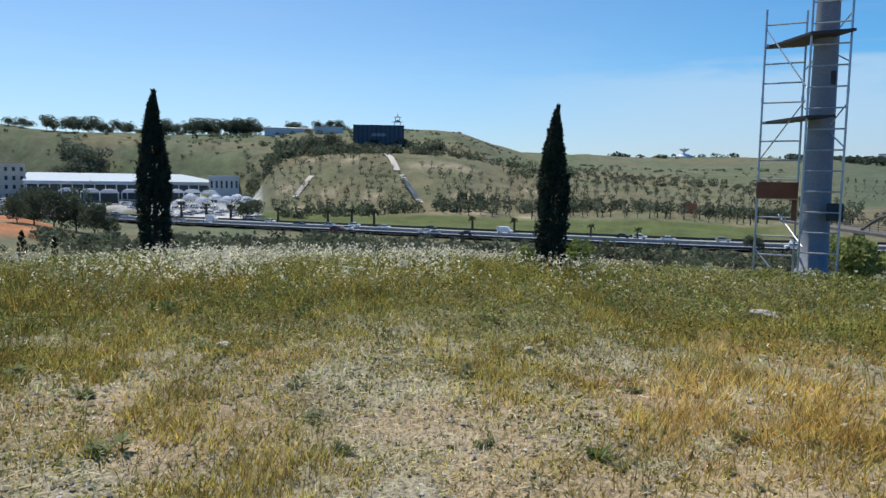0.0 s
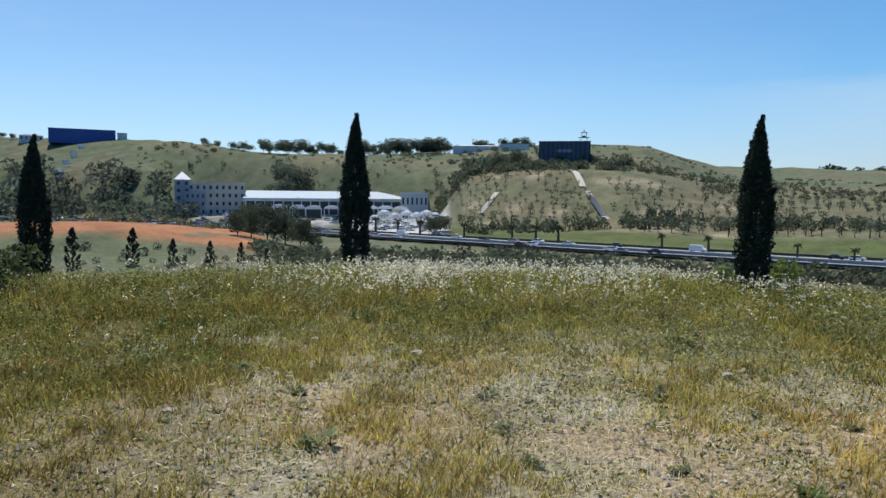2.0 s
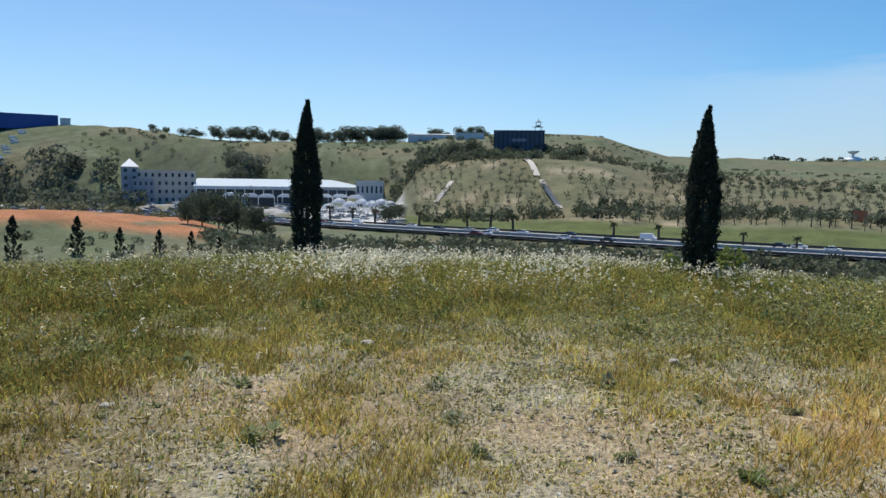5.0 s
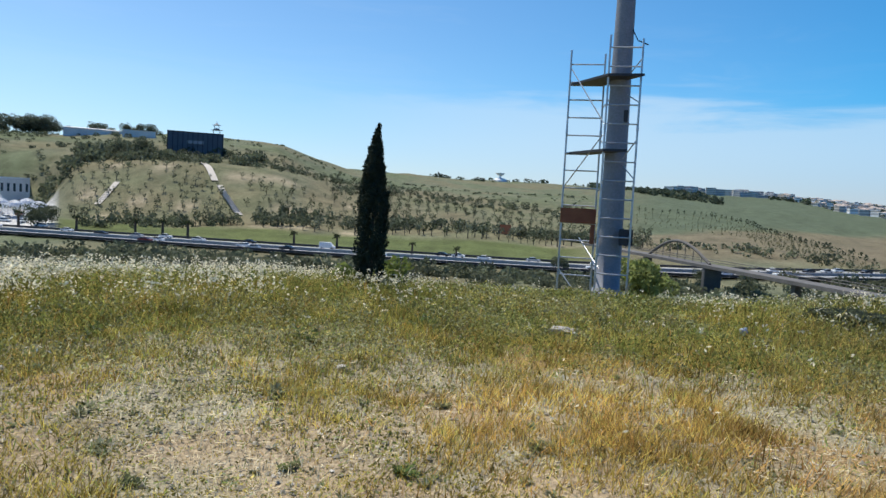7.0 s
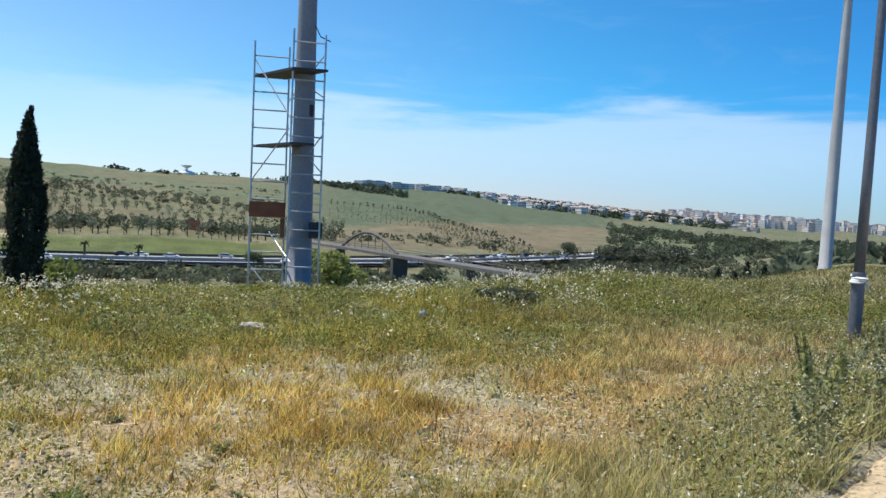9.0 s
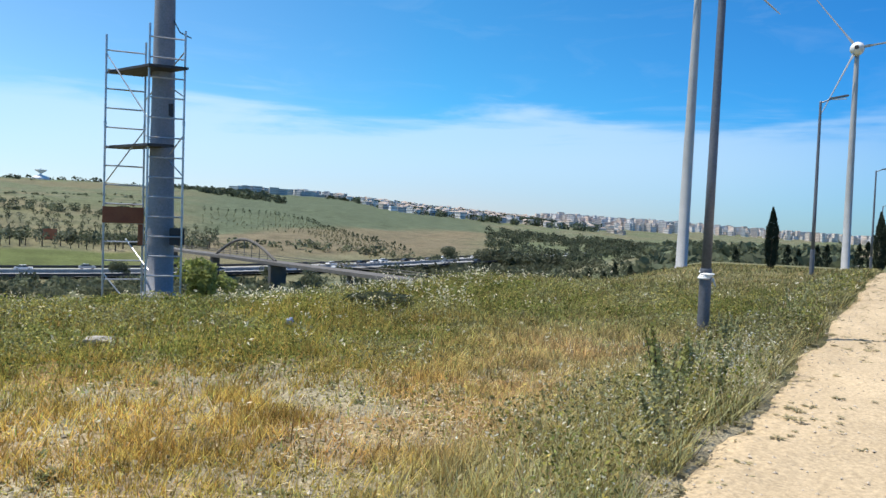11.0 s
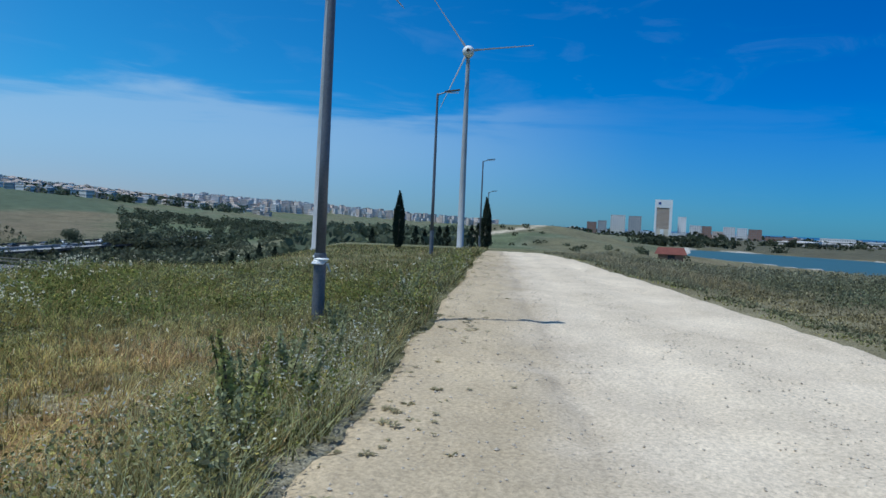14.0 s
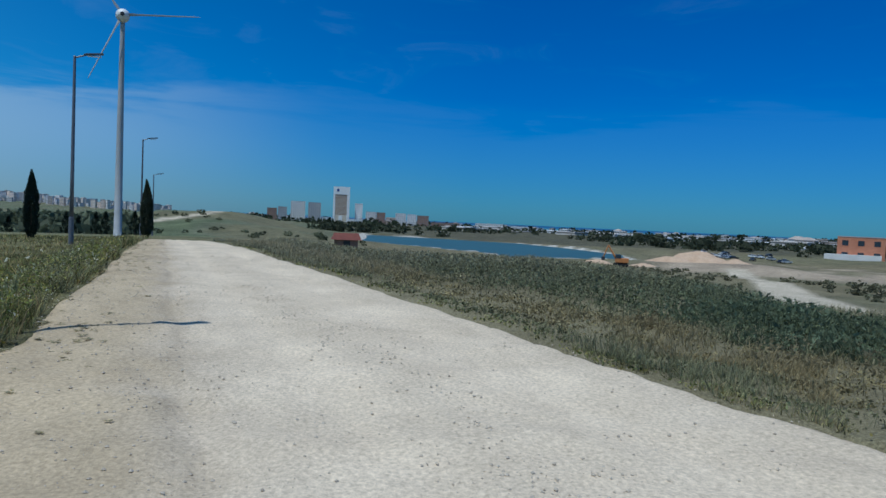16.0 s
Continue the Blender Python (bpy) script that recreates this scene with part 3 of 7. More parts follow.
def build_street_lamp(m):
    lamp = thing("street_lamp", m, "tall grey steel street lamp with a flat head", "street lamp", "lamps along the lane")
    part("base_sleeve", lathe(bmesh.new(), [(0.09, -0.2), (0.09, 1.0), (0.085, 1.02)], 20), LAMP, lamp, smooth_faces=False)
    part("pole", lathe(bmesh.new(), [(0.074, 0.9), (0.068, 2.5), (0.048, 6.95), (0.044, 7.0)], 20), LAMP, lamp, smooth_faces=True)
    arm = bmesh.new()
    tube(arm, (0, 0, 6.93), (0, -0.35, 7.06), 0.03)
    part("arm", arm, LAMP, lamp)
    head = bmesh.new()
    box(head, -0.09, 0.09, -0.98, -0.3, 7.04, 7.11, 0.025)
    for v in head.verts:
        v.co.z += (-v.co.y - 0.3) * 0.14
    h = part("head", head, LAMP, lamp)
    part("lens", boxed(-0.07, 0.07, -0.9, -0.42, 7.035, 7.05), WHITE, h)
    return lamp


LANE_TURN = 6.0
first = build_street_lamp(pose(11.36, 3.92, float(land(11.36, 3.92)), 0.6, 0, LANE_TURN))
band = bmesh.new()
for k in range(4):
    lathe(band, [(0.093, 0.86 + 0.03 * k), (0.102 + 0.006 * (k % 3), 0.875 + 0.03 * k), (0.092, 0.895 + 0.03 * k)], 16, pose(0.012 * (k % 2), 0, 0, 1.2 * (k % 3) - 1, k - 2, 0))
tube(band, (0.1, -0.08, 0.86), (0.15, -0.12, 0.74), 0.025, 0.008, 6)
part("wrapped_tape", band, WHITE, first, "crumpled white tape wound round the pole")
second = build_street_lamp(on_ground(31.8, 7.05, LANE_TURN))
for x, y in ((56.9, 9.02), (84.0, 12.6)):
    copy_thing(second, on_ground(x, y, LANE_TURN))

# ---- wind turbines ----


def build_turbine(m, turn):
    tb = thing("wind_turbine", m, "small three-bladed wind turbine on a tapered pale mast", "wind turbine", "wind turbines")
    part("mast", lathe(bmesh.new(), [(0.33, -0.5), (0.33, 0.05), (0.29, 0.1), (0.25, 6.0), (0.16, 15.6), (0.16, 16.0)], 28), MAST, tb, smooth_faces=True)
    hub = bmesh.new()
    lathe(hub, [(0.05, -0.9), (0.27, -0.72), (0.45, -0.24), (0.50, 0.16), (0.41, 0.5), (0.2, 0.68), (0.03, 0.74)], 20, pose(0, 0, 16.4, 90, 0, 0))
    nac = part("nacelle", hub, WHITE, tb, "white rounded nacelle", True)
    eye = bmesh.new()
    lathe(eye, [(0.15, 0.0), (0.15, 0.05), (0.1, 0.06)], 16, pose(0, -0.70, 16.4, 90, 0, 0))
    part("spinner_cap", eye, DARK, nac)
    for k in range(3):
        bl = bmesh.new()
        a = radians(turn + 120 * k)
        d, s = Vector((math.cos(a), 0, math.sin(a))), Vector((-math.sin(a), 0, math.cos(a)))
        prev = None
        for u, w in ((0.3, 0.08), (0.7, 0.10), (1.1, 0.065), (3.0, 0.05), (5.0, 0.035), (5.4, 0.015)):
            c = Vector((0, -0.45, 16.4)) + d * u
            tw = Vector((0, -0.35 * w, 0))
            ring = [bl.verts.new(c + s * w + tw), bl.verts.new(c + Vector((0, 0.022, 0))), bl.verts.new(c - s * w - tw), bl.verts.new(c - Vector((0, 0.022, 0)))]
            if prev:
                for q in range(4):
                    bl.faces.new((prev[q], prev[(q + 1) % 4], ring[(q + 1) % 4], ring[q]))
            prev = ring
        bl.faces.new(prev)
        part("blade", bl, MAST, tb)
    return tb


build_turbine(on_ground(60.1, 11.2, -82), 6)
build_turbine(pose(35.95, 14.1, float(land(35.95, 14.1)), 0, 0.8, -70), 75)

# ---- thick mast with scaffolding ----


def build_mast():
    tw = thing("steel_mast", at(28.9, 16.0, 0.3), "thick grey steel mast, bare of its turbine", "mast")
    part("shaft", lathe(bmesh.new(), [(0.33, -0.9), (0.33, 0.06), (0.275, 0.08), (0.265, 1.0), (0.2, 6.2), (0.14, 14.0), (0.14, 15.5)], 32), STEEL, tw, smooth_faces=True)
    part("hatch", boxed(0.07, 0.2, -0.2, -0.1, 3.72, 3.98, 0.01), DARK, tw)
    for z in (2.6, 5.0):
        part("flange", lathe(bmesh.new(), [(0.25 - 0.012 * z, z), (0.268 - 0.012 * z, z + 0.01), (0.268 - 0.012 * z, z + 0.04), (0.25 - 0.012 * z, z + 0.05)], 32), STEEL, tw)
    cable = bmesh.new()
    for p, q in (((0.18, -0.1, 5.7), (0.3, -0.2, 5.45)), ((0.3, -0.2, 5.45), (0.52, -0.25, 5.35))):
        tube(cable, p, q, 0.013, sides=6)
    part("cable", cable, DARK, tw)


def build_scaffold():
    """Two ladder frames beside the mast, joined by decks and braces."""
    sc = thing("scaffold_tower", at(28.9, 16.0, 0.3), "galvanised tube scaffold tower with plank decks round a mast", "scaffold")
    step = 0.40
    for x0, x1, y, hi, first_rung in ((-1.13, -0.37, 0.5, 5.32, 5.08), (-0.26, 0.41, -0.5, 5.42, 5.24)):
        for x, up in ((x0, 0.08), (x1, 0.0)):
            leg = part("standard_tube", tubed((x, y, -0.4), (x, y, hi + up), 0.022), GALV, sc)
            part("base_plate", boxed(x - 0.07, x + 0.07, y - 0.07, y + 0.07, -0.34, -0.3), GALV, leg)
            for z in (1.75, 3.55):
                part("collar", tubed((x, y, z - 0.05), (x, y, z + 0.05), 0.028), GALV, leg)
        z = first_rung
        while z > 0.2:
            part("rung", tubed((x0, y, z), (x1, y, z), 0.016, sides=8), GALV, sc)
            z -= step
    for z, planks in ((4.62, (-1, 0, 1)), (3.05, (-1, 0))):
        dk = bmesh.new()
        for k in planks:
            box(dk, -0.12 + 0.25 * k, 0.12 + 0.25 * k, -0.66, 0.66, z, z + 0.05)
        for v in dk.verts:
            v.co.x += -0.34 * v.co.y / 0.5 - 0.34
        part("deck_plank", dk, DARK, sc, "dark weathered plank deck")
    for a, b in (((-1.12, 0.5, 5.0), (-0.26, -0.5, 3.6)), ((-0.3, -0.5, 3.4), (-1.12, 0.5, 2.3)), ((0.4, -0.5, 5.0), (-0.37, 0.5, 4.1)), ((0.4, -0.5, 4.1), (-0.3, 0.5, 4.7)),
                 ((0.4, -0.5, 2.5), (-0.37, 0.5, 3.4)), ((-0.37, 0.5, 2.2), (0.4, -0.5, 3.3)), ((-0.7, 0.45, 1.15), (-0.2, -0.5, 0.55)), ((-1.12, 0.5, 0.4), (-0.75, 0.2, -0.02))):
        part("brace", tubed(a, b, 0.013, sides=8), GALV, sc)
    part("panel", boxed(-1.15, -0.35, 0.44, 0.475, 1.48, 1.82, 0.005), RUST, sc, "rust-red board panel")
    part("panel", boxed(-0.46, -0.36, 0.44, 0.475, 1.02, 1.46, 0.005), RUST, sc, "rust-red board strip")
    part("control_box", boxed(0.18, 0.47, -0.46, -0.26, 1.07, 1.42, 0.012), DARK, sc, "dark metal box")


build_mast()
build_scaffold()

# ---- cypresses ----


def leaf_cloud(points, size, rng, flat=0.5, tilt_up=0.0):
    """Small four-sided leaves at the points, turned at random."""
    n = len(points)
    d = rng.normal(size=(n, 3))
    d[:, 2] = d[:, 2] * (1 - tilt_up) + tilt_up * 1.6 * np.abs(rng.normal(size=n))
    d /= np.linalg.norm(d, axis=1, keepdims=True)
    e = np.cross(d, rng.normal(size=(n, 3)))
    e /= np.linalg.norm(e, axis=1, keepdims=True)
    s = (size * (0.6 + 0.8 * rng.rand(n)))[:, None]
    p = np.asarray(points)
    v = np.stack([p - d * s, p + e * s * flat, p + d * s, p - e * s * flat], 1)
    return v.reshape(-1, 3), np.arange(4 * n).reshape(-1, 4)


def cypress_mesh(height, radius, strands, seed, coarse=1.0, lean=0.0):
    """A crown of upright sprays: each rises from the core and turns its tip outwards, so that the outline is ragged."""
    rng = np.random.RandomState(seed)
    per = 46
    u0 = rng.rand(strands) ** 0.9 * 0.93 - 0.02
    a = rng.rand(strands) * 2 * np.pi
    length = (0.07 + 0.11 * rng.rand(strands)) * (1 - 0.35 * u0)
    out = (0.80 + 0.30 * rng.rand(strands)) * (0.82 + 0.36 * grain(a * 1.4 + 9, u0 * 7, 1.0, seed))
    core = 0.35 + 0.55 * rng.rand(strands)
    v = rng.rand(strands, per)
    u = np.clip(u0[:, None] + length[:, None] * v, 0, 1.0)
    prof = np.interp(u, [0, 0.06, 0.18, 0.36, 0.55, 0.72, 0.85, 0.94, 1.0], [0.42, 0.66, 0.9, 1.0, 0.92, 0.66, 0.36, 0.14, 0.03])
    rad = radius * prof * (core[:, None] + (out - core)[:, None] * v ** 0.7)
    spread = 0.03 * (1 - 0.6 * v)
    x = rad * np.cos(a)[:, None] + rng.normal(size=u.shape) * spread * height / 3 + lean * height * (u ** 1.4) + 0.012 * height * np.clip((u - 0.8) / 0.2, 0, 1) ** 2
    y = rad * np.sin(a)[:, None] + rng.normal(size=u.shape) * spread * height / 3
    vv, f = leaf_cloud(np.stack([x, y, u * height], -1).reshape(-1, 3), 0.036 * coarse * height / 3, rng, 0.3, 0.8)
    return mesh_from("crown", vv, f, CYPRESS, smooth_faces=False)


CYP_CROWNS = [cypress_mesh(3.0, 0.315, 400, s, 1.08, l) for s, l in ((3, 0.008), (4, 0.0))]
CYP_FAR = cypress_mesh(3.0, 0.30, 60, 9, 1.7)


def build_cypress(m, scale, which, wide=1.0, group="young cypresses on the slope", label="slender dark green Italian cypress in tall grass"):
    t = thing("cypress_tree", m, label, "cypress tree", group)
    cr = new("crown", CYP_FAR if which is None else CYP_CROWNS[which])
    cr.parent = t
    cr.scale = (scale * wide, scale * wide, scale)
    part("trunk", tubed((0, 0, -0.3), (0.03, 0, 2.2 * scale), 0.05 * scale, 0.02 * scale, 8), BARK, t)
    return t


build_cypress(at(9.8, 13.0, 0.0), 1.03, 0, 0.9)
build_cypress(at(-21.3, 16.4, 0.0), 1.31, 1, 0.87)
build_cypress(at(-44.4, 17.2, 0.0), 1.13, 0, 0.9)
build_cypress(on_ground(38.6, 10.5, 40), 1.04, 1, 1.0)
build_cypress(on_ground(49.0, 7.3, 80), 1.2, 0, 1.0)

# ---- trees and shrubs of the slopes ----


def crown_points(rng, n, height, radius, base, blobs):
    """Points on the skins of several round clumps that make up a crown."""
    c = np.stack([rng.normal(0, radius * 0.45, blobs), rng.normal(0, radius * 0.45, blobs), base + (height - base) * (0.25 + 0.6 * rng.rand(blobs))], 1)
    s = radius * (0.35 + 0.4 * rng.rand(blobs))
    k = rng.randint(0, blobs, n)
    d = rng.normal(size=(n, 3))
    d /= np.linalg.norm(d, axis=1, keepdims=True)
    p = c[k] + d * (s[k] * (0.75 + 0.3 * rng.rand(n)))[:, None] * np.array([1, 1, 0.8])
    p[:, 2] = np.clip(p[:, 2], base * 0.7, height * 1.05)
    return p


def tree_crown(seed, height, radius, base, leaves, size, colour, blobs=9):
    rng = np.random.RandomState(seed)
    p = crown_points(rng, leaves, height, radius, base, blobs)
    v, f = leaf_cloud(p, size, rng, 0.6)
    tint = np.repeat(np.array(colour) * (0.75 + 0.5 * rng.rand(leaves, 1)), 4, 0)
    return mesh_from("crown", v, f, LEAF, tint, False)


EUC = [tree_crown(s, 13, 6.4, 2.2, 1900, 0.54, (0.135, 0.16, 0.11), 18) for s in (11, 12, 13)]
OAK = [tree_crown(s, 9, 4.5, 0.8, 2300, 0.34, (0.11, 0.13, 0.08), 17) for s in (21, 22)]


def build_tree(m, crown, scale, trunk, label, group, squeeze=1.0):
    t = thing("tree", m, label, "tree", group)
    c = new("crown", crown)
    c.parent = t
    c.scale = (scale * squeeze, scale * squeeze, scale / squeeze ** 0.7)
    b = bmesh.new()
    tube(b, (0, 0, -1), (0.15, 0.1, trunk * scale), 0.28 * scale, 0.16 * scale, 8)
    for k in range(4):
        a = 1.6 * k + 0.4
        tube(b, (0.12, 0.08, trunk * scale * (0.7 + 0.08 * k)), (1.6 * scale * math.cos(a), 1.6 * scale * math.sin(a), trunk * scale * 1.5), 0.12 * scale, 0.05 * scale, 6)
    part("trunk", b, BARK, t)
    return t


RIDGE = 1.0
rng = np.random.RandomState(5)
# eucalyptus on the far ridge
for az, r, s in ((-28.2, 585, 0.8), (-27.0, 580, 0.85), (-25.2, 590, 0.85), (-23.6, 600, 0.75), (-22.8, 604, 0.7), (-20.5, 600, 0.9), (-18.9, 602, 0.85), (-18.0, 600, 0.95), (-17.1, 604, 0.95),
                 (-16.2, 600, 0.9), (-15.2, 604, 1.0), (-14.3, 600, 1.0), (-11.2, 606, 0.7), (-10.6, 600, 0.55), (-9.0, 604, 0.6), (-8.1, 606, 0.6), (-7.5, 590, 0.6), (-31.6, 650, 0.45), (-32.6, 655, 0.5), (-29.6, 600, 0.6), (-30.4, 610, 0.5), (-26.2, 588, 0.8), (-24.6, 598, 0.6), (-21.2, 606, 0.7), (-19.6, 606, 0.7), (-17.6, 610, 0.85), (-15.8, 610, 0.9), (-14.8, 612, 0.9), (-12.9, 606, 0.5)):
    build_tree(at(az, r, -0.3, 50 * az), EUC[int(rng.randint(3))], s * RIDGE, 4.0, "tall dark eucalyptus on the ridge", "eucalyptus on the ridge", 0.95)
    build_tree(at(az + 0.3 + 0.3 * rng.rand(), r + 6, -0.8, 70 * az), EUC[int(rng.randint(3))], s * (0.6 + 0.3 * rng.rand()), 3.0, "smaller dark eucalyptus on the ridge", "eucalyptus on the ridge", 1.05)
# the clump below it
for az, r, s in ((-27.1, 505, 1.25), (-26.0, 500, 1.45), (-25.2, 508, 1.35), (-26.5, 520, 1.3)):
    build_tree(at(az, r, -0.5, 33 * az), EUC[int(rng.randint(3))], s, 3.0, "broad dark tree in a clump on the hillside", "hillside clump")
# trees beside the highway, before the hotel
for az, r, s in ((-30.2, 205, 0.7), (-29.2, 212, 0.95), (-28.0, 218, 1.1), (-26.6, 222, 1.15), (-25.4, 214, 0.9), (-24.4, 216, 0.6)):
    build_tree(at(az, r, -0.6, 40 * az), OAK[int(rng.randint(2))], s, 2.4, "leafy tree beside the highway", "roadside trees", 0.8)
for az, r, s in ((-14.6, 300, 0.95), (-14.1, 306, 0.8), (-8.0, 478, 1.1), (-9.4, 470, 0.9), (50.2, 320, 0.75), (35.7, 205, 0.45), (36.4, 196, 0.5), (25.0, 200, 0.5)):
    build_tree(at(az, r, -0.4, 40 * az), OAK[int(rng.randint(2))], s, 2.0, "dark rounded tree in the valley", "valley trees")


def bushes(name, az0, az1, r0, r1, count, size, colour, leaves, label, category, mask=None, tall=1.0, seed=1, grow=0.0):
    """Many small shrubs or trees over a stretch of land, as one mass."""
    rng = np.random.RandomState(seed)
    az = np.radians(az0 + (az1 - az0) * rng.rand(count))
    r = np.sqrt(r0 ** 2 + (r1 ** 2 - r0 ** 2) * rng.rand(count))
    x, y = np.sin(az) * r, np.cos(az) * r
    if mask is not None:
        keep = mask(np.degrees(az), r, x, y) > rng.rand(count)
        x, y, r = x[keep], y[keep], r[keep]
    n = len(x)
    s = size * (0.55 + 0.8 * rng.rand(n)) * (1 + grow * (r - r0) / (r1 - r0))
    d = rng.normal(size=(n, leaves, 3))
    d /= np.linalg.norm(d, axis=2, keepdims=True)
    lump = 0.7 + 0.5 * rng.rand(n, leaves, 1)
    p = d * lump * s[:, None, None] * np.array([1, 1, 0.75 * tall])
    p[..., 2] += (0.62 * tall * s)[:, None]
    p += np.stack([x, y, land(x, y)], 1)[:, None]
    v, f = leaf_cloud(p.reshape(-1, 3), np.repeat(s, leaves) * (0.42 if leaves < 36 else 2.1 / math.sqrt(leaves)), rng, 0.6)
    tint = np.repeat(np.repeat(np.array(colour) * (0.65 + 0.7 * rng.rand(n, 1)), leaves, 0) * (0.8 + 0.4 * rng.rand(n * leaves, 1)), 4, 0)
    return tagged(new(name, mesh_from(name, v, f, LEAF, tint, False)), label, category, kind="stuff")


OLIVE, DEEP, SAGE = (0.15, 0.165, 0.10), (0.12, 0.14, 0.085), (0.16, 0.18, 0.11)


def off_road(az, r, x, y):
    return 1.0 * (np.abs(r - np.interp(az, HWAY_AZ, HWAY_R)) > 22)


def scrub_mask(az, r, x, y):
    return smooth(0.44, 0.56, rough(x, y, 55, 43)) * off_road(az, r, x, y) * (1 - (az > -4) * (r > 480))


def orchard():
    """Young trees planted in rows that follow the foot of the hill, each a small crown on a thin trunk."""
    rng = np.random.RandomState(41)
    pts = []
    for k in range(26):
        off = 68 + 5.6 * k + 0.12 * k * k
        az = -13.5 + (0.9 if k else 0.55) * rng.rand()
        while az < 31:
            rh = float(np.interp(az, HWAY_AZ, HWAY_R))
            r = rh + off + rng.normal(0, 0.7)
            az += math.degrees((4.4 + 1.6 * rng.rand()) / r)
            x, y = r * math.sin(radians(az)), r * math.cos(radians(az))
            if r > 505 - 3.2 * abs(az - 4) or abs(az + 2.2 - 0.022 * (400 - r)) < 0.5 or (grain(x, y, 38, 41) < 0.3 and k > 2) or rng.rand() < 0.12 + 0.012 * k:
                continue
            pts.append((x, y, (1.8 if k < 2 else 1.3) * (0.6 + 0.65 * rng.rand())))
    p0 = np.array(pts)
    s, n, leaves = p0[:, 2], len(pts), 44
    z = land(p0[:, 0], p0[:, 1])
    d = rng.normal(size=(n, leaves, 3))
    d /= np.linalg.norm(d, axis=2, keepdims=True)
    p = d * (0.55 + 0.55 * rng.rand(n, leaves, 1)) * s[:, None, None] * np.array([1, 1, 0.95])
    p[..., 2] += (1.9 * s)[:, None]
    p += np.column_stack([p0[:, :2], z])[:, None]
    v, f = leaf_cloud(p.reshape(-1, 3), np.repeat(s, leaves) * 0.26, rng, 0.6)
    kind = np.where(rng.rand(n, 1) < 0.35, (0.17, 0.185, 0.12), (0.09, 0.105, 0.06)) * (0.75 + 0.5 * rng.rand(n, 1))
    c = np.repeat(np.repeat(kind, leaves, 0) * (0.8 + 0.4 * rng.rand(n * leaves, 1)), 4, 0)
    # trunks: slim four-sided posts
    o = np.array([(-1, -1), (1, -1), (1, 1), (-1, 1)]) * 0.09
    low = np.stack([np.concatenate([p0[:, None, :2] + o * s[:, None, None], np.broadcast_to((z - 0.2)[:, None, None], (n, 4, 1))], 2),
                    np.concatenate([p0[:, None, :2] + o * s[:, None, None] * 0.6, np.broadcast_to((z + 1.7 * s)[:, None, None], (n, 4, 1))], 2)], 1).reshape(-1, 3)
    q = np.array([(0, 1, 5, 4), (1, 2, 6, 5), (2, 3, 7, 6), (3, 0, 4, 7)])
    ft = (len(v) + 8 * np.arange(n)[:, None, None] + q[None]).reshape(-1, 4)
    me = mesh_from("hillside_saplings", np.vstack([v, low]), np.vstack([f, ft]), LEAF, np.vstack([c, np.full((8 * n, 3), 0.07)]), False)
    tagged(new("hillside_saplings", me), "young olive and carob trees planted in rows on the hill", "trees", kind="stuff")


orchard()
bushes("hillside_scrub", -40, 27, 400, 640, 1300, 1.9, DEEP, 60, "dark green scrub on the hillside", "shrubs", scrub_mask, 0.9, 2)
bushes("hillside_scrub", -12.5, 1, 430, 500, 200, 3.2, DEEP, 64, "dense dark shrubs below the terrace", "shrubs", lambda az, r, x, y: smooth(0.35, 0.5, rough(x, y, 20, 48)), 0.9, 3)
bushes("hillside_scrub", -40, 27, 380, 620, 1500, 1.1, DEEP, 36, "scattered low shrubs on the hillside", "shrubs", lambda az, r, x, y: (0.12 + smooth(0.45, 0.6, rough(x, y, 22, 44))) * off_road(az, r, x, y), 0.8, 21)
bushes("hillside_scrub", -15, -10.3, 385, 470, 120, 3.4, DEEP, 44, "dense dark trees beside the planted terraces", "shrubs", lambda az, r, x, y: 1.0 * (r - 385 > (az + 13.5) * 14) * (r - 400 < (az + 16) * 18) * smooth(0.42, 0.56, rough(x, y, 16, 52)), 1.0, 22)
bushes("roadside_hedge", -12, 27, 300, 322, 260, 1.6, DEEP, 34, "dark hedge at the foot of the hill", "hedge", None, 1.5, 4)
bushes("valley_shrubs", -29, 36, 158, 196, 420, 1.4, OLIVE, 70, "olive-green shrubs below the plateau", "shrubs", off_road, 0.9, 5)
bushes("valley_shrubs", -29, 48, 170, 190, 170, 1.9, DEEP, 80, "dark shrubs below the plateau", "shrubs", off_road, 1.0, 6)
bushes("slope_wood", -62, -33, 440, 850, 2000, 4.2, (0.11, 0.13, 0.09), 50, "dark pine wood below the ridge", "wood", lambda az, r, x, y: smooth(22, 30, r - np.interp(az, HWAY_AZ, HWAY_R)) * smooth(130, 105, r - np.interp(az, HWAY_AZ, HWAY_R)), 1.4, 7)
bushes("valley_shrubs", 36, 57, 112, 172, 240, 1.2, SAGE, 60, "grey-green shrubs below the plateau", "shrubs", lambda az, r, x, y: smooth(0.3, 0.5, rough(x, y, 14, 53)), 0.9, 27)
bushes("roadside_scrub", 39, 60, 178, 232, 120, 2.0, (0.105, 0.115, 0.07), 60, "tall dark scrub along the near side of the highway", "shrubs", lambda az, r, x, y: smooth(0.3, 0.45, rough(x, y, 18, 55)) * (r < np.interp(az, HWAY_AZ, HWAY_R) - 22), 1.25, 29)
bushes("plain_scrub", 50, 71, 120, 335, 420, 1.5, (0.105, 0.115, 0.07), 48, "dark scrub and low trees on the plain", "shrubs", lambda az, r, x, y: smooth(0.35, 0.5, rough(x, y, 26, 54)), 1.1, 28)
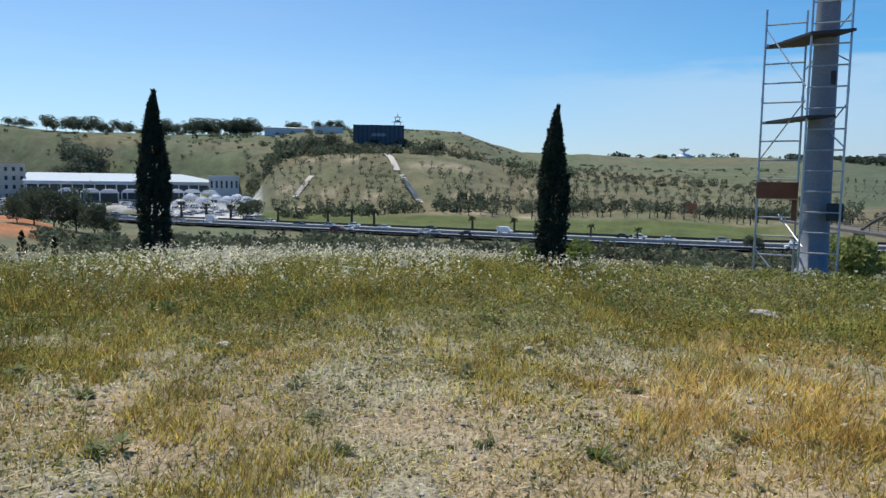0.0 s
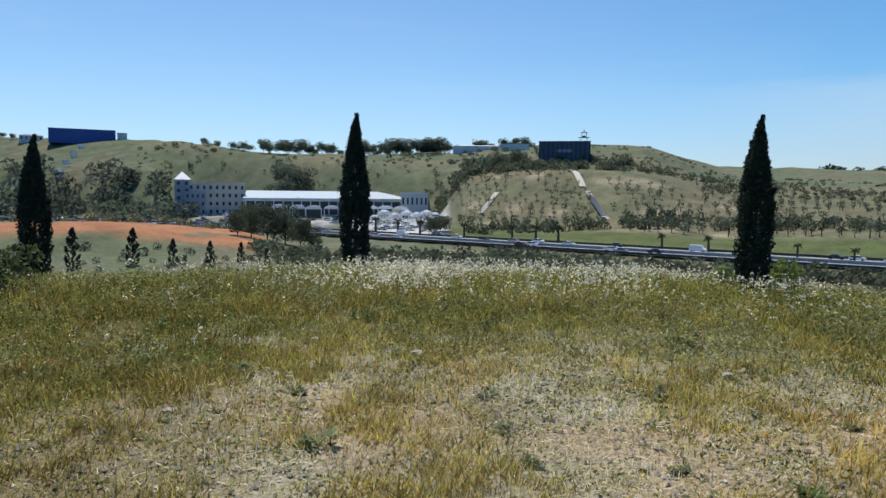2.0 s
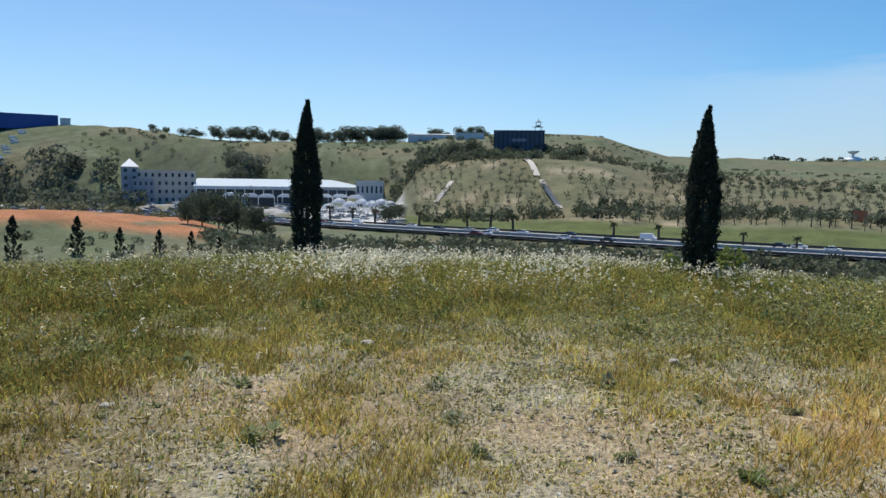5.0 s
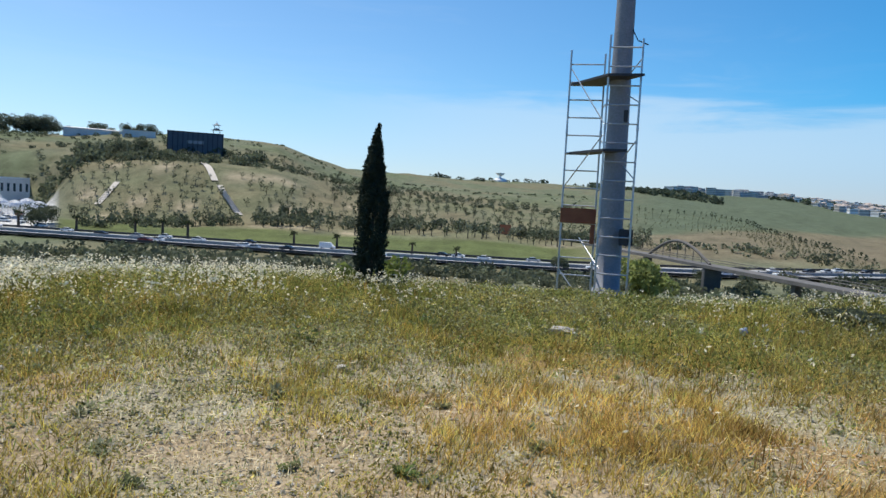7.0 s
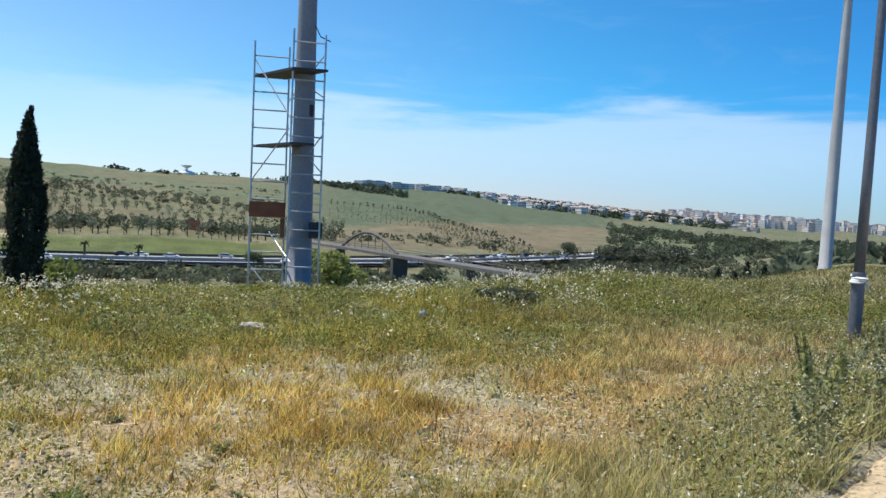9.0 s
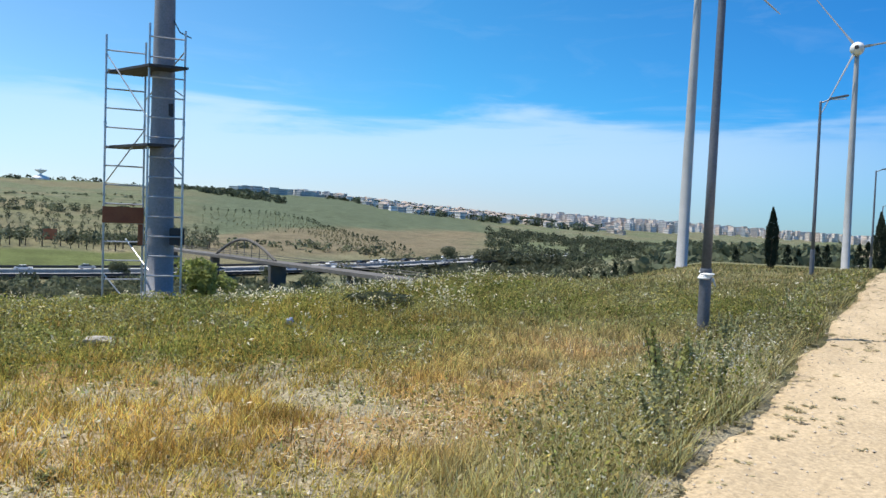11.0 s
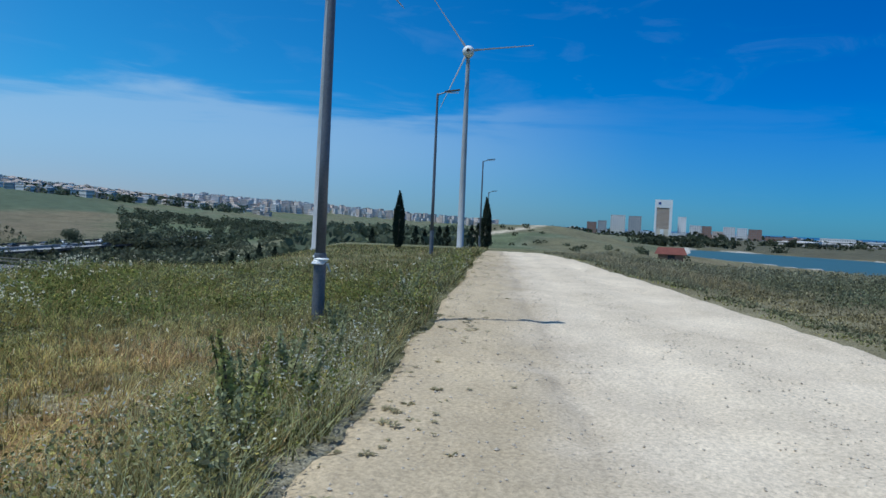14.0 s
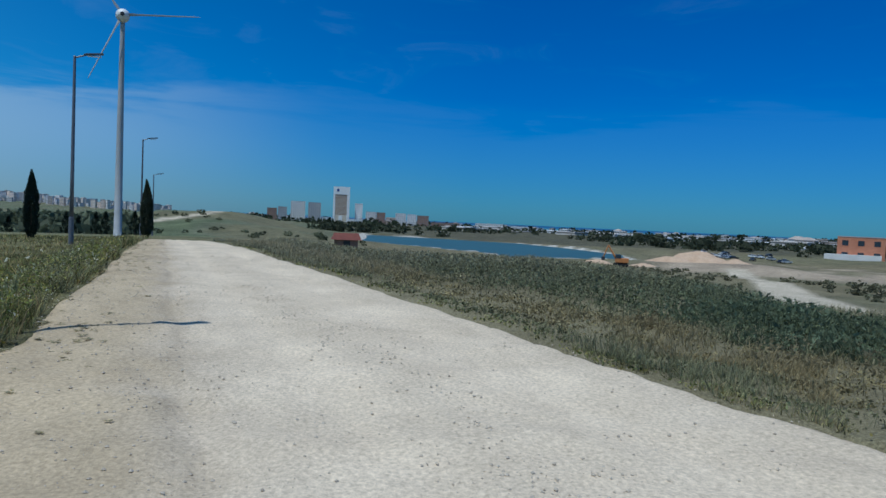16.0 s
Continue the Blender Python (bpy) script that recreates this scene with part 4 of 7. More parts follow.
bushes("bank_shrubs", -60, -28, 232, 262, 60, 1.8, OLIVE, 40, "shrubs on top of the red earth bank", "shrubs", None, 1.0, 9)
bushes("bank_shrubs", -56, -27, 146, 172, 45, 0.9, DEEP, 60, "shrubs at the foot of the red earth bank", "shrubs", None, 1.1, 10)
bushes("dark_wood", 53, 78, 340, 700, 1500, 2.2, (0.085, 0.10, 0.06), 44, "dense dark evergreen wood", "wood", lambda az, r, x, y: smooth(0.3, 0.4, rough(x, y, 60, 45)) * (1 - 0.7 * smooth(60, 66, az) * smooth(420, 380, r)), 1.2, 11)
bushes("dark_wood", 52.6, 60, 312, 345, 150, 2.7, (0.08, 0.09, 0.055), 60, "dense dark evergreen wood", "wood", lambda az, r, x, y: smooth(61, 54, az) * smooth(0.25, 0.45, rough(x, y, 16, 46)) + 0.1, 1.2, 12)
bushes("plain_trees", 66, 80, 110, 330, 330, 2.2, DEEP, 30, "scattered dark trees on the plain", "trees", None, 1.2, 13)
bushes("field_trees", 27, 50, 270, 345, 170, 1.6, OLIVE, 30, "low trees beside the valley road", "trees", lambda az, r, x, y: 1.0 * (np.abs(r - 300 - (az - 27) * 0.5) < 16), 1.2, 14)
bushes("far_scrub", 16, 58, 900, 1700, 520, 6.0, (0.05, 0.07, 0.035), 26, "belts of dark trees on the far slopes", "trees", lambda az, r, x, y: smooth(0.55, 0.66, rough(x, y, 260, 47)) * (r < 0.82 * np.interp(az, SKY_AZ, SKY_R)), 0.8, 15)
bushes("ridge_belt", 27, 36.6, 620, 1250, 380, 4.5, (0.09, 0.115, 0.075), 30, "dark belt of trees below the ridge", "trees", lambda az, r, x, y: smooth(0.84, 0.9, r / np.interp(az, SKY_AZ, SKY_R)) * smooth(0.3, 0.45, rough(x, y, 50, 57)), 0.9, 23)
bushes("ridge_belt", 30.3, 36.6, 870, 1120, 150, 5.0, (0.075, 0.095, 0.06), 32, "dark belt of trees on the far slope", "trees", lambda az, r, x, y: 1.0 * (r > 1010 - (az - 31.4) * 26) * (r < 1250 - (az - 30) * 28), 0.9, 25)
bushes("town_trees", 41, 62, 700, 2100, 1900, 5.0, (0.09, 0.115, 0.075), 26, "dark trees between the houses of the ridge", "trees", lambda az, r, x, y: 1.0 * (r > np.interp(az, [41, 44, 47, 52, 58, 64], [0.88, 0.64, 0.5, 0.44, 0.42, 0.42]) * np.interp(az, SKY_AZ, SKY_R)) * smooth(0.40, 0.5, rough(x, y, 70, 58)), 0.9, 24)
bushes("ridge_wood", 51.3, 58.6, 1060, 1230, 420, 4.6, (0.07, 0.085, 0.05), 40, "dark wood below the houses of the ridge", "wood", lambda az, r, x, y: smooth(0.3, 0.42, rough(x, y, 45, 59)), 1.1, 26)
bushes("shore_trees", 92, 140, 420, 1300, 1500, 3.8, (0.06, 0.07, 0.04), 26, "low dark trees beyond the reservoir", "trees", lambda az, r, x, y: smooth(0.42, 0.6, rough(x, y, 120, 49)), 0.8, 16)
bushes("bank_scrub", 116, 142, 45, 200, 420, 0.6, (0.15, 0.145, 0.085), 26, "dry scrub on rough ground", "shrubs", lambda az, r, x, y: smooth(0.4, 0.6, rough(x, y, 25, 51)) * (away(x, y, ((30, -28), (40, -34), (75, -60), (118, -91), (170, -122)), False) > 5), 0.7, 17)
bushes("knoll_scrub", 80, 97, 90, 330, 110, 1.2, (0.12, 0.13, 0.075), 44, "low scrub on a dry knoll", "shrubs", scrub_mask, 0.7, 18)

# a planted row along the field's edge, and fruit-tree rows below it
ROW = curve_points([(283, 476), (313, 443), (316, 396), (280, 313), (242, 228)], 5.0)


def planted_rows():
    rng = np.random.RandomState(31)
    pts, sizes = [], []
    for x, y in ROW:
        pts.append((x + rng.normal(0, 0.6), y + rng.normal(0, 0.6)))
        sizes.append(1.05 + 0.45 * rng.rand())
    for k in range(1, 9):
        for x, y in ROW[::1]:
            f = 1 - 0.028 * k
            pts.append((x * f + rng.normal(0, 0.8), y * f + rng.normal(0, 0.8)))
            sizes.append(0.38 + 0.3 * rng.rand())
    p0 = np.array(pts)
    s = np.array(sizes)
    n, leaves = len(s), 22
    d = rng.normal(size=(n, leaves, 3))
    d /= np.linalg.norm(d, axis=2, keepdims=True)
    p = d * s[:, None, None] * np.array([0.6, 0.6, 1.1])
    p[..., 2] += (1.1 * s)[:, None]
    p += np.column_stack([p0, land(p0[:, 0], p0[:, 1])])[:, None]
    v, f = leaf_cloud(p.reshape(-1, 3), np.repeat(s, leaves) * 0.4, rng, 0.6)
    tint = np.repeat(np.where(np.repeat(s, leaves)[:, None] > 1.0, (0.06, 0.075, 0.045), (0.16, 0.16, 0.09)) * (0.7 + 0.8 * rng.rand(n * leaves, 1)), 4, 0)
    tagged(new("planted_rows", mesh_from("planted_rows", v, f, LEAF, tint, False)), "rows of small planted trees along a field", "trees", kind="stuff")


planted_rows()

# young cypresses at the foot of the bank, and along the plateau's far side
for az, r, s in ((-47.6, 150, 2.8), (-41.8, 152, 2.75), (-37.8, 152, 2.6), (-35.0, 153, 1.9), (-32.3, 152, 1.85), (-30.0, 154, 1.7), (-28.0, 156, 1.3)):
    build_cypress(at(az, r, -0.2), s, None, 1.7, "cypresses at the bank", "small dark cypress at the foot of a red bank")
for az, r, s in ((60.5, 150, 1.6), (61.4, 155, 1.8), (62.6, 150, 1.5), (63.4, 160, 1.9), (64.6, 150, 1.7), (72.2, 120, 1.7), (75.7, 110, 1.6), (76.4, 120, 1.8), (77.6, 105, 1.5), (78.2, 110, 1.7), (80.2, 95, 1.4), (80.7, 100, 1.6), (68.0, 140, 1.5), (70.6, 135, 1.6)):
    build_cypress(at(az, r, -0.2), s, None, 1.5, "cypresses on the plain", "small dark cypress on the open plain")

# palms along the highway


def build_palm(m, s):
    t = thing("palm_tree", m, "short palm with a shaggy trunk beside the highway", "palm tree", "palms along the highway")
    part("trunk", lathe(bmesh.new(), [(0.5 * s, -0.5), (0.42 * s, 2.0 * s), (0.38 * s, 4.6 * s), (0.5 * s, 5.0 * s)], 9), BARK, t)
    rng = np.random.RandomState(int(s * 100))
    pts = []
    for k in range(26):
        a, droop = rng.rand() * 6.28, rng.rand()
        for u in np.linspace(0.1, 1, 7):
            pts.append((1.5 * s * u * math.cos(a), 1.5 * s * u * math.sin(a), 5.0 * s + s * (0.9 * (1 - droop) * u - 1.2 * droop * u * u)))
    v, f = leaf_cloud(np.array(pts), 0.35 * s, rng, 0.4)
    c = new("crown", mesh_from("crown", v, f, LEAF, np.zeros((len(v), 3)) + np.array((0.05, 0.065, 0.03)), False))
    c.parent = t
    return t


for az, r, s in ((-12.2, 283, 1.1), (-8.3, 272, 1.05), (-6.4, 268, 1.1), (-4.6, 262, 1.1), (3.4, 242, 0.95), (6.8, 234, 0.95), (-17.6, 308, 1.15), (-19.4, 318, 1.2), (-15.8, 300, 1.1), (-22.0, 335, 1.2), (12.9, 222, 0.8), (16.5, 215, 0.75)):
    build_palm(at(az, r), s)

# ---- buildings on the hills ----


def building(name, m, w, d, h, wall, label, category, group="", floors=0, columns=0, roof=None, roof_h=0.0, depth_windows=True, glass=None, parapet=0.0):
    """A block w wide, d deep and h high with its front towards -y, rows of windows and a flat or hipped roof."""
    t = thing(name, m, label, category, group)
    part("wall", boxed(-w / 2, w / 2, -d / 2, d / 2, -3, h), wall, t)
    if roof_h:
        b = bmesh.new()
        o = 0.4
        v = [b.verts.new(c) for c in ((-w / 2 - o, -d / 2 - o, h), (w / 2 + o, -d / 2 - o, h), (w / 2 + o, d / 2 + o, h), (-w / 2 - o, d / 2 + o, h))]
        k = max(0.0, w / 2 - d / 2)
        a, c = b.verts.new((-k, 0, h + roof_h)), b.verts.new((k + 0.01, 0, h + roof_h))
        for f in ((v[0], v[1], c, a), (v[1], v[2], c), (v[2], v[3], a, c), (v[3], v[0], a), v[::-1]):
            b.faces.new(f)
        part("roof", b, roof or TILE, t)
    else:
        b = bmesh.new()
        p = parapet or 0.5
        for x0, x1, y0, y1 in ((-w / 2 - 0.15, w / 2 + 0.15, -d / 2 - 0.15, -d / 2 + 0.2), (-w / 2 - 0.15, w / 2 + 0.15, d / 2 - 0.2, d / 2 + 0.15), (-w / 2 - 0.15, -w / 2 + 0.2, -d / 2 + 0.2, d / 2 - 0.2), (w / 2 - 0.2, w / 2 + 0.15, -d / 2 + 0.2, d / 2 - 0.2)):
            box(b, x0, x1, y0, y1, h, h + p)
        part("roof", b, roof or wall, t)
    if floors:
        fh, cw = h / floors, w / columns
        for i in range(floors):
            for j in range(columns):
                x, z = -w / 2 + cw * (j + 0.5), fh * (i + 0.28)
                part("window", boxed(x - cw * 0.2, x + cw * 0.2, -d / 2 - 0.05, -d / 2 + 0.2, z, z + fh * 0.45), glass or GLASS, t)
    return t


# hotel with a keep, and its long hall
hotel = building("hotel", at(-31.7, 470, 0.3), 34, 14, 20.0, CREAM, "cream four-storey hotel with rows of arched windows", "hotel", floors=4, columns=9)
keep = building("hotel_keep", at(-34.2, 468, 0.3), 9.5, 9.5, 22.6, GREY, "square grey keep with a pale pointed roof", "tower", floors=5, columns=2, roof=WHITE, roof_h=5.0)
building("hotel_wing", at(-33.3, 466, 0.3), 12, 12, 14.5, GREY, "lower grey wing between keep and hotel", "building", floors=3, columns=4)
hall = building("market_hall", at(-23.4, 466, 0.6), 101, 22, 10.2, PALE, "long low white market hall with a pitched white roof", "hall", roof=WHITE, parapet=0.4)
slope = bmesh.new()
face = [slope.verts.new(c) for c in ((-51, -12, 10.9), (51, -12, 10.9), (51, 11, 15.6), (-51, 11, 15.6), (-51, -12, 10.5), (51, -12, 10.5), (51, 11, 10.65), (-51, 11, 10.65))]
for f in ((0, 1, 2, 3), (7, 6, 5, 4), (0, 4, 5, 1), (1, 5, 6, 2), (2, 6, 7, 3), (3, 7, 4, 0)):
    slope.faces.new([face[k] for k in f])
part("pitched_roof", slope, paint("pale_blue_sheet_roof", (0.46, 0.53, 0.56), 0.5), hall)
part("glazed_strip", boxed(-50, 50, -11.3, -10.9, 0.5, 8.9), GLASS, hall)
part("canopy", boxed(-50.4, 20, -14, -11.2, 9.0, 9.6), WHITE, hall)
for k in range(18):
    part("pillar", boxed(-49.5 + 5.7 * k, -48.9 + 5.7 * k, -11.7, -11.2, 0, 9.0), PALE, hall)
for k in range(1, 3):
    part("roof_step", boxed(-51 + 34 * k - 0.3, -51 + 34 * k + 0.3, -12.1, 11.1, 10.6, 11.3 + 0.2 * k), GREY, hall)
building("hall_annex", at(-16.25, 446, 0.2), 17, 12, 9.6, PALE, "lower white annex beside a market hall", "hall", roof=WHITE, parapet=0.6, floors=1, columns=6)


def flight(name, p, q, width, material, label):
    """A long outdoor stair on the hillside between two places given by bearing and distance."""
    t = thing(name, Matrix(), label, "stairs", "")
    n = 14
    a, b = at(*p).translation, at(*q).translation
    side = (b - a).cross(Vector((0, 0, 1))).normalized() * width / 2
    bm = bmesh.new()
    prev = None
    for k in range(n * 2 + 1):
        u, v = (k + 1) // 2 / n, k // 2 / n
        c = a.lerp(b, v)
        z = a.z + (b.z - a.z) * u
        g = max(z, float(land(c.x, c.y)) + 0.0) + 0.5
        cur = [bm.verts.new((c.x + side.x, c.y + side.y, g)), bm.verts.new((c.x - side.x, c.y - side.y, g))]
        if prev:
            bm.faces.new((prev[0], prev[1], cur[1], cur[0]))
        prev = cur
    part("tread_run", bm, material, t)
    return t


def build_vault(m, w, h):
    """A white vaulted tent roof on four tall posts."""
    t = thing("tent_canopy", m, "white vaulted tent canopy on tall posts", "canopy", "canopies in the car park")
    b = bmesh.new()
    n, rise = 9, 0.17 * w
    g = [[b.verts.new((0.5 * w * (i / (n - 1) * 2 - 1), 0.4 * w * (j / (n - 1) * 2 - 1), h - rise + rise * math.sqrt(max(0, 1 - (i / (n - 1) * 2 - 1) ** 2)))) for j in range(n)] for i in range(n)]
    for i in range(n - 1):
        for j in range(n - 1):
            b.faces.new((g[i][j], g[i + 1][j], g[i + 1][j + 1], g[i][j + 1]))
    for j in (0, n - 1):
        b.faces.new([g[i][j] for i in range(n)])
    cloth = part("roof", b, WHITE, t)
    md = cloth.modifiers.new("thick", "SOLIDIFY")
    md.thickness = 0.5
    for x in (-0.48, 0.48):
        for y in (-0.38, 0.38):
            part("post", tubed((x * w, y * w, -0.3), (x * w, y * w, h - rise), 0.15, sides=8), WHITE, t)
    return t


def build_dome(m, w, h):
    """A round canvas dome held by white arched ribs and hoops, open at its foot."""
    t = thing("dome_canopy", m, "white lattice dome canopy in the car park", "canopy", "domes in the car park")
    part("canvas", lathe(bmesh.new(), [(0.30 * w * math.cos(a), 0.6 * h + 0.36 * h * math.sin(a)) for a in np.linspace(0.0, 1.5, 8)], 20), CANVAS, t, smooth_faces=True)
    for k in range(8):
        a = math.pi * k / 8
        pts = [(0.5 * w * math.cos(u) * math.cos(a), 0.5 * w * math.cos(u) * math.sin(a), h * math.sin(u)) for u in np.linspace(0, math.pi, 15)]
        part("rib", swept([Vector(p) for p in pts], 0.11, 6), WHITE, t)
    for u in (0.35, 0.75, 1.1):
        pts = [(0.5 * w * math.cos(u) * math.cos(a), 0.5 * w * math.cos(u) * math.sin(a), h * math.sin(u)) for a in np.linspace(0, 2 * math.pi, 25)]
        part("hoop", swept([Vector(p) for p in pts], 0.10, 6), WHITE, t)
    return t


CANVAS = shade("tent_canvas", (0.68, 0.69, 0.70), (0.8, 0.8, 0.8), 0.5, 0.7, 0, 0.1, 6.0)
vault = None
for az in (-27.0, -25.6, -24.35, -22.9, -21.4, -19.8, -18.6, -17.35):
    m = at(az, 402, 0.0)
    if vault is None:
        vault = build_vault(m, 8.9, 1.6 - 402 * math.tan(radians(0.74)) - m.translation.z)
    else:
        copy_thing(vault, m)
dome = build_dome(at(-19.5, 330, 0.0, 5), 9.6, 6.4)
for az, r in ((-17.85, 328), (-16.05, 325), (-14.6, 322), (-18.7, 346), (-16.9, 344), (-15.3, 342)):
    copy_thing(dome, at(az, r, 0.0, 9 * az))
flight("garden_stair", (-9.6, 379), (-10.9, 354), 2.6, STONE, "pale stone stair between the shrubs")
building("lot_building", at(-24.8, 415, 0.1), 16, 6, 5.0, GLASS, "dark glazed showroom beside the car park", "building", roof=GREY)

# theatre, pagoda and terrace on the hilltop
PAVILION = shade("smoked_glass_panels", (0.08, 0.10, 0.13), (0.12, 0.14, 0.17), 0.25, 0.45, 0, 0.05, 2.0)
th = building("glass_pavilion", at(-4.25, 488, 0.0), 34, 16, 12.0, PAVILION, "dark glass pavilion with steel fins on the hilltop", "pavilion", roof=DARK)
for k in range(12):
    part("fin", boxed(-16.8 + 3.0 * k, -16.4 + 3.0 * k, -8.9, -8.05, -2, 12.6), DARK, th)
part("balcony", boxed(-5, 5, -8.8, -8.05, 5.0, 7.0), GREY, th)
building("terrace_house", at(-8.2, 560, 0.5), 22, 10, 3.4, PALE, "low white terrace building by the pavilion", "building", roof=PALE)
building("terrace_house", at(-11.2, 585, 0.0), 40, 10, 3.6, PALE, "long low white building on the ridge", "building", roof=PALE, roof_h=0.8)


def build_pagoda(m):
    t = thing("pagoda", m, "two-tiered open pavilion with curved grey roofs", "pagoda")
    for lvl, (w, z, h) in enumerate(((3.4, 0, 4.6), (2.4, 5.6, 3.0))):
        for x in (-w * 0.75, w * 0.75):
            for y in (-w * 0.75, w * 0.75):
                part("column", tubed((x, y, z - (2.0 if lvl == 0 else 0.4)), (x, y, z + h), 0.25, sides=8), GREY, t)
        b = bmesh.new()
        prof = ((w * 1.55, z + h + 0.35), (w * 1.2, z + h + 0.3), (w * 0.7, z + h + 0.8), (0.25, z + h + 2.2))
        prev = None
        for rr, zz in prof:
            ring = [b.verts.new((rr * math.cos(math.pi / 4 * k + math.pi / 8), rr * math.sin(math.pi / 4 * k + math.pi / 8), zz)) for k in range(8)]
            if prev:
                for k in range(8):
                    b.faces.new((prev[k], prev[(k + 1) % 8], ring[(k + 1) % 8], ring[k]))
            else:
                b.faces.new(ring[::-1])
            prev = ring
        b.faces.new(prev)
        part("roof", b, GREY, t)
    part("finial", tubed((0, 0, 10.5), (0, 0, 12.6), 0.16, 0.03, 8), DARK, t)
    return t


build_pagoda(at(-2.75, 600, 1.5))


flight("hill_stair", (-3.8, 412), (-2.75, 372), 3.4, STONE, "long pale stone stair up the hillside")
flight("hill_stair", (-2.4, 366), (-0.8, 322), 2.8, STONE, "long pale stone stair down to the lawn")

# blue shed and neighbours on the western ridge
building("blue_shed", at(-40.9, 712, 0.0), 53, 18, 9.6, BLUE, "large blue sheet-metal shed on the ridge", "shed", roof=BLUE, parapet=0.3)
building("ridge_house", at(-38.3, 708, 0.0), 8, 8, 5, PALE, "small white house beside the blue shed", "house", roof=PALE)
building("ridge_house", at(-44.1, 755, 0.0), 19, 8, 4.5, PALE, "low white house on the ridge", "house", roof=GREY, roof_h=1.5, floors=1, columns=5)
building("ridge_house", at(-50.2, 870, 0.0), 24, 10, 9, PINK, "pink house with a tiled roof on the ridge", "house", roof=TILE, roof_h=2.0, floors=2, columns=6)
for az, r, s in ((-47.4, 820, 0.7), (-45.8, 790, 0.6), (-45.2, 780, 0.6), (-51.5, 900, 0.7), (-53.0, 920, 0.8)):
    build_tree(at(az, r, -0.3, 50 * az), OAK[0], s, 2.5, "dark tree between houses on the ridge", "ridge trees")
# a stair of pale steps on the western slope
for k in range(11):
    part_at = at(-41.0 - 0.16 * k + 0.25 * math.sin(2.1 * k), 690 - 9.0 * k, 0.1)
    st = thing("stone_terrace", part_at, "pale stone terrace wall on the slope", "wall", "terraces on the slope")
    part("wall", boxed(-2.8, 2.8, -3.6, 3.6, -1.2, 0.35, 0.1), WHITE, st)

# dish antenna on the far ridge
dish = thing("dish_antenna", at(19.7, 985, 0), "white satellite dish on a round base", "antenna")
part("base", lathe(bmesh.new(), [(10, -2), (10, 0.8), (8, 2.9), (3.6, 4.5), (0.8, 4.8)], 24), WHITE, dish, smooth_faces=True)
part("neck", lathe(bmesh.new(), [(1.5, 4.4), (1.2, 7.4)], 12), WHITE, dish)
part("reflector", lathe(bmesh.new(), [(1.1, 7.0), (4.2, 8.4), (7.0, 11.0), (6.8, 11.2), (3.9, 9.0), (0.4, 7.9)], 28), WHITE, dish, smooth_faces=True)
part("feed", tubed((0, 0, 7.4), (0, 0, 12.8), 0.4, 0.2, 8), GREY, dish)

BRIDGE = shade("weathered_bridge_concrete", (0.10, 0.095, 0.085), (0.16, 0.148, 0.135), 0.3, 0.9, 0, 0.1, 3.0)
# bridge over the highway, hung from an arch
br = thing("arch_bridge", Matrix(), "concrete road bridge hung under a steel arch", "bridge")
b0, b1 = Vector((110.4, 190, -9.4)), Vector((98.8, 100.6, -9.4))
run = (b1 - b0).normalized()
across = run.cross(Vector((0, 0, 1))).normalized()
deck = bmesh.new()
vs = []
for c in (b0 - run * 34, b1 + run * 46):
    for s in (-2.4, 2.4):
        for h in (-0.45, 0.25):
            vs.append(deck.verts.new(c + across * s + Vector((0, 0, h))))
for f in ((0, 1, 3, 2), (4, 6, 7, 5), (1, 5, 7, 3), (0, 2, 6, 4), (0, 4, 5, 1), (2, 3, 7, 6)):
    deck.faces.new([vs[i] for i in f])
part("deck", deck, BRIDGE, br)
for s in (0.0,):
    pts = [Vector((110.4 - 0.1297 * (190 - y), y, -9.1 + 4.6 * math.sin(math.pi * (y - 142) / 33))) + across * s for y in np.linspace(142, 175, 17)]
    part("arch", swept(pts, 0.38), BRIDGE, br)
    for p in pts[2:-2:2]:
        part("hanger", tubed(p, (p.x, p.y, -9.0), 0.09, sides=6), BRIDGE, br)
for s in (-2.3, 2.3):
    part("parapet", tubed(b0 - run * 34 + across * s + Vector((0, 0, 1.2)), b1 + run * 46 + across * s + Vector((0, 0, 1.4)), 0.08, sides=6), BRIDGE, br)
for y, wide in ((80, 0.8), (110, 0.8), (141, 2.3), (176, 1.2), (205, 0.8)):
    part("pier", boxed(110.4 - 0.1297 * (190 - y) - wide, 110.4 - 0.1297 * (190 - y) + wide, y - 0.6, y + 0.6, -17.5, -9.8, 0.1), BRIDGE, br)

# ---- vehicles ----


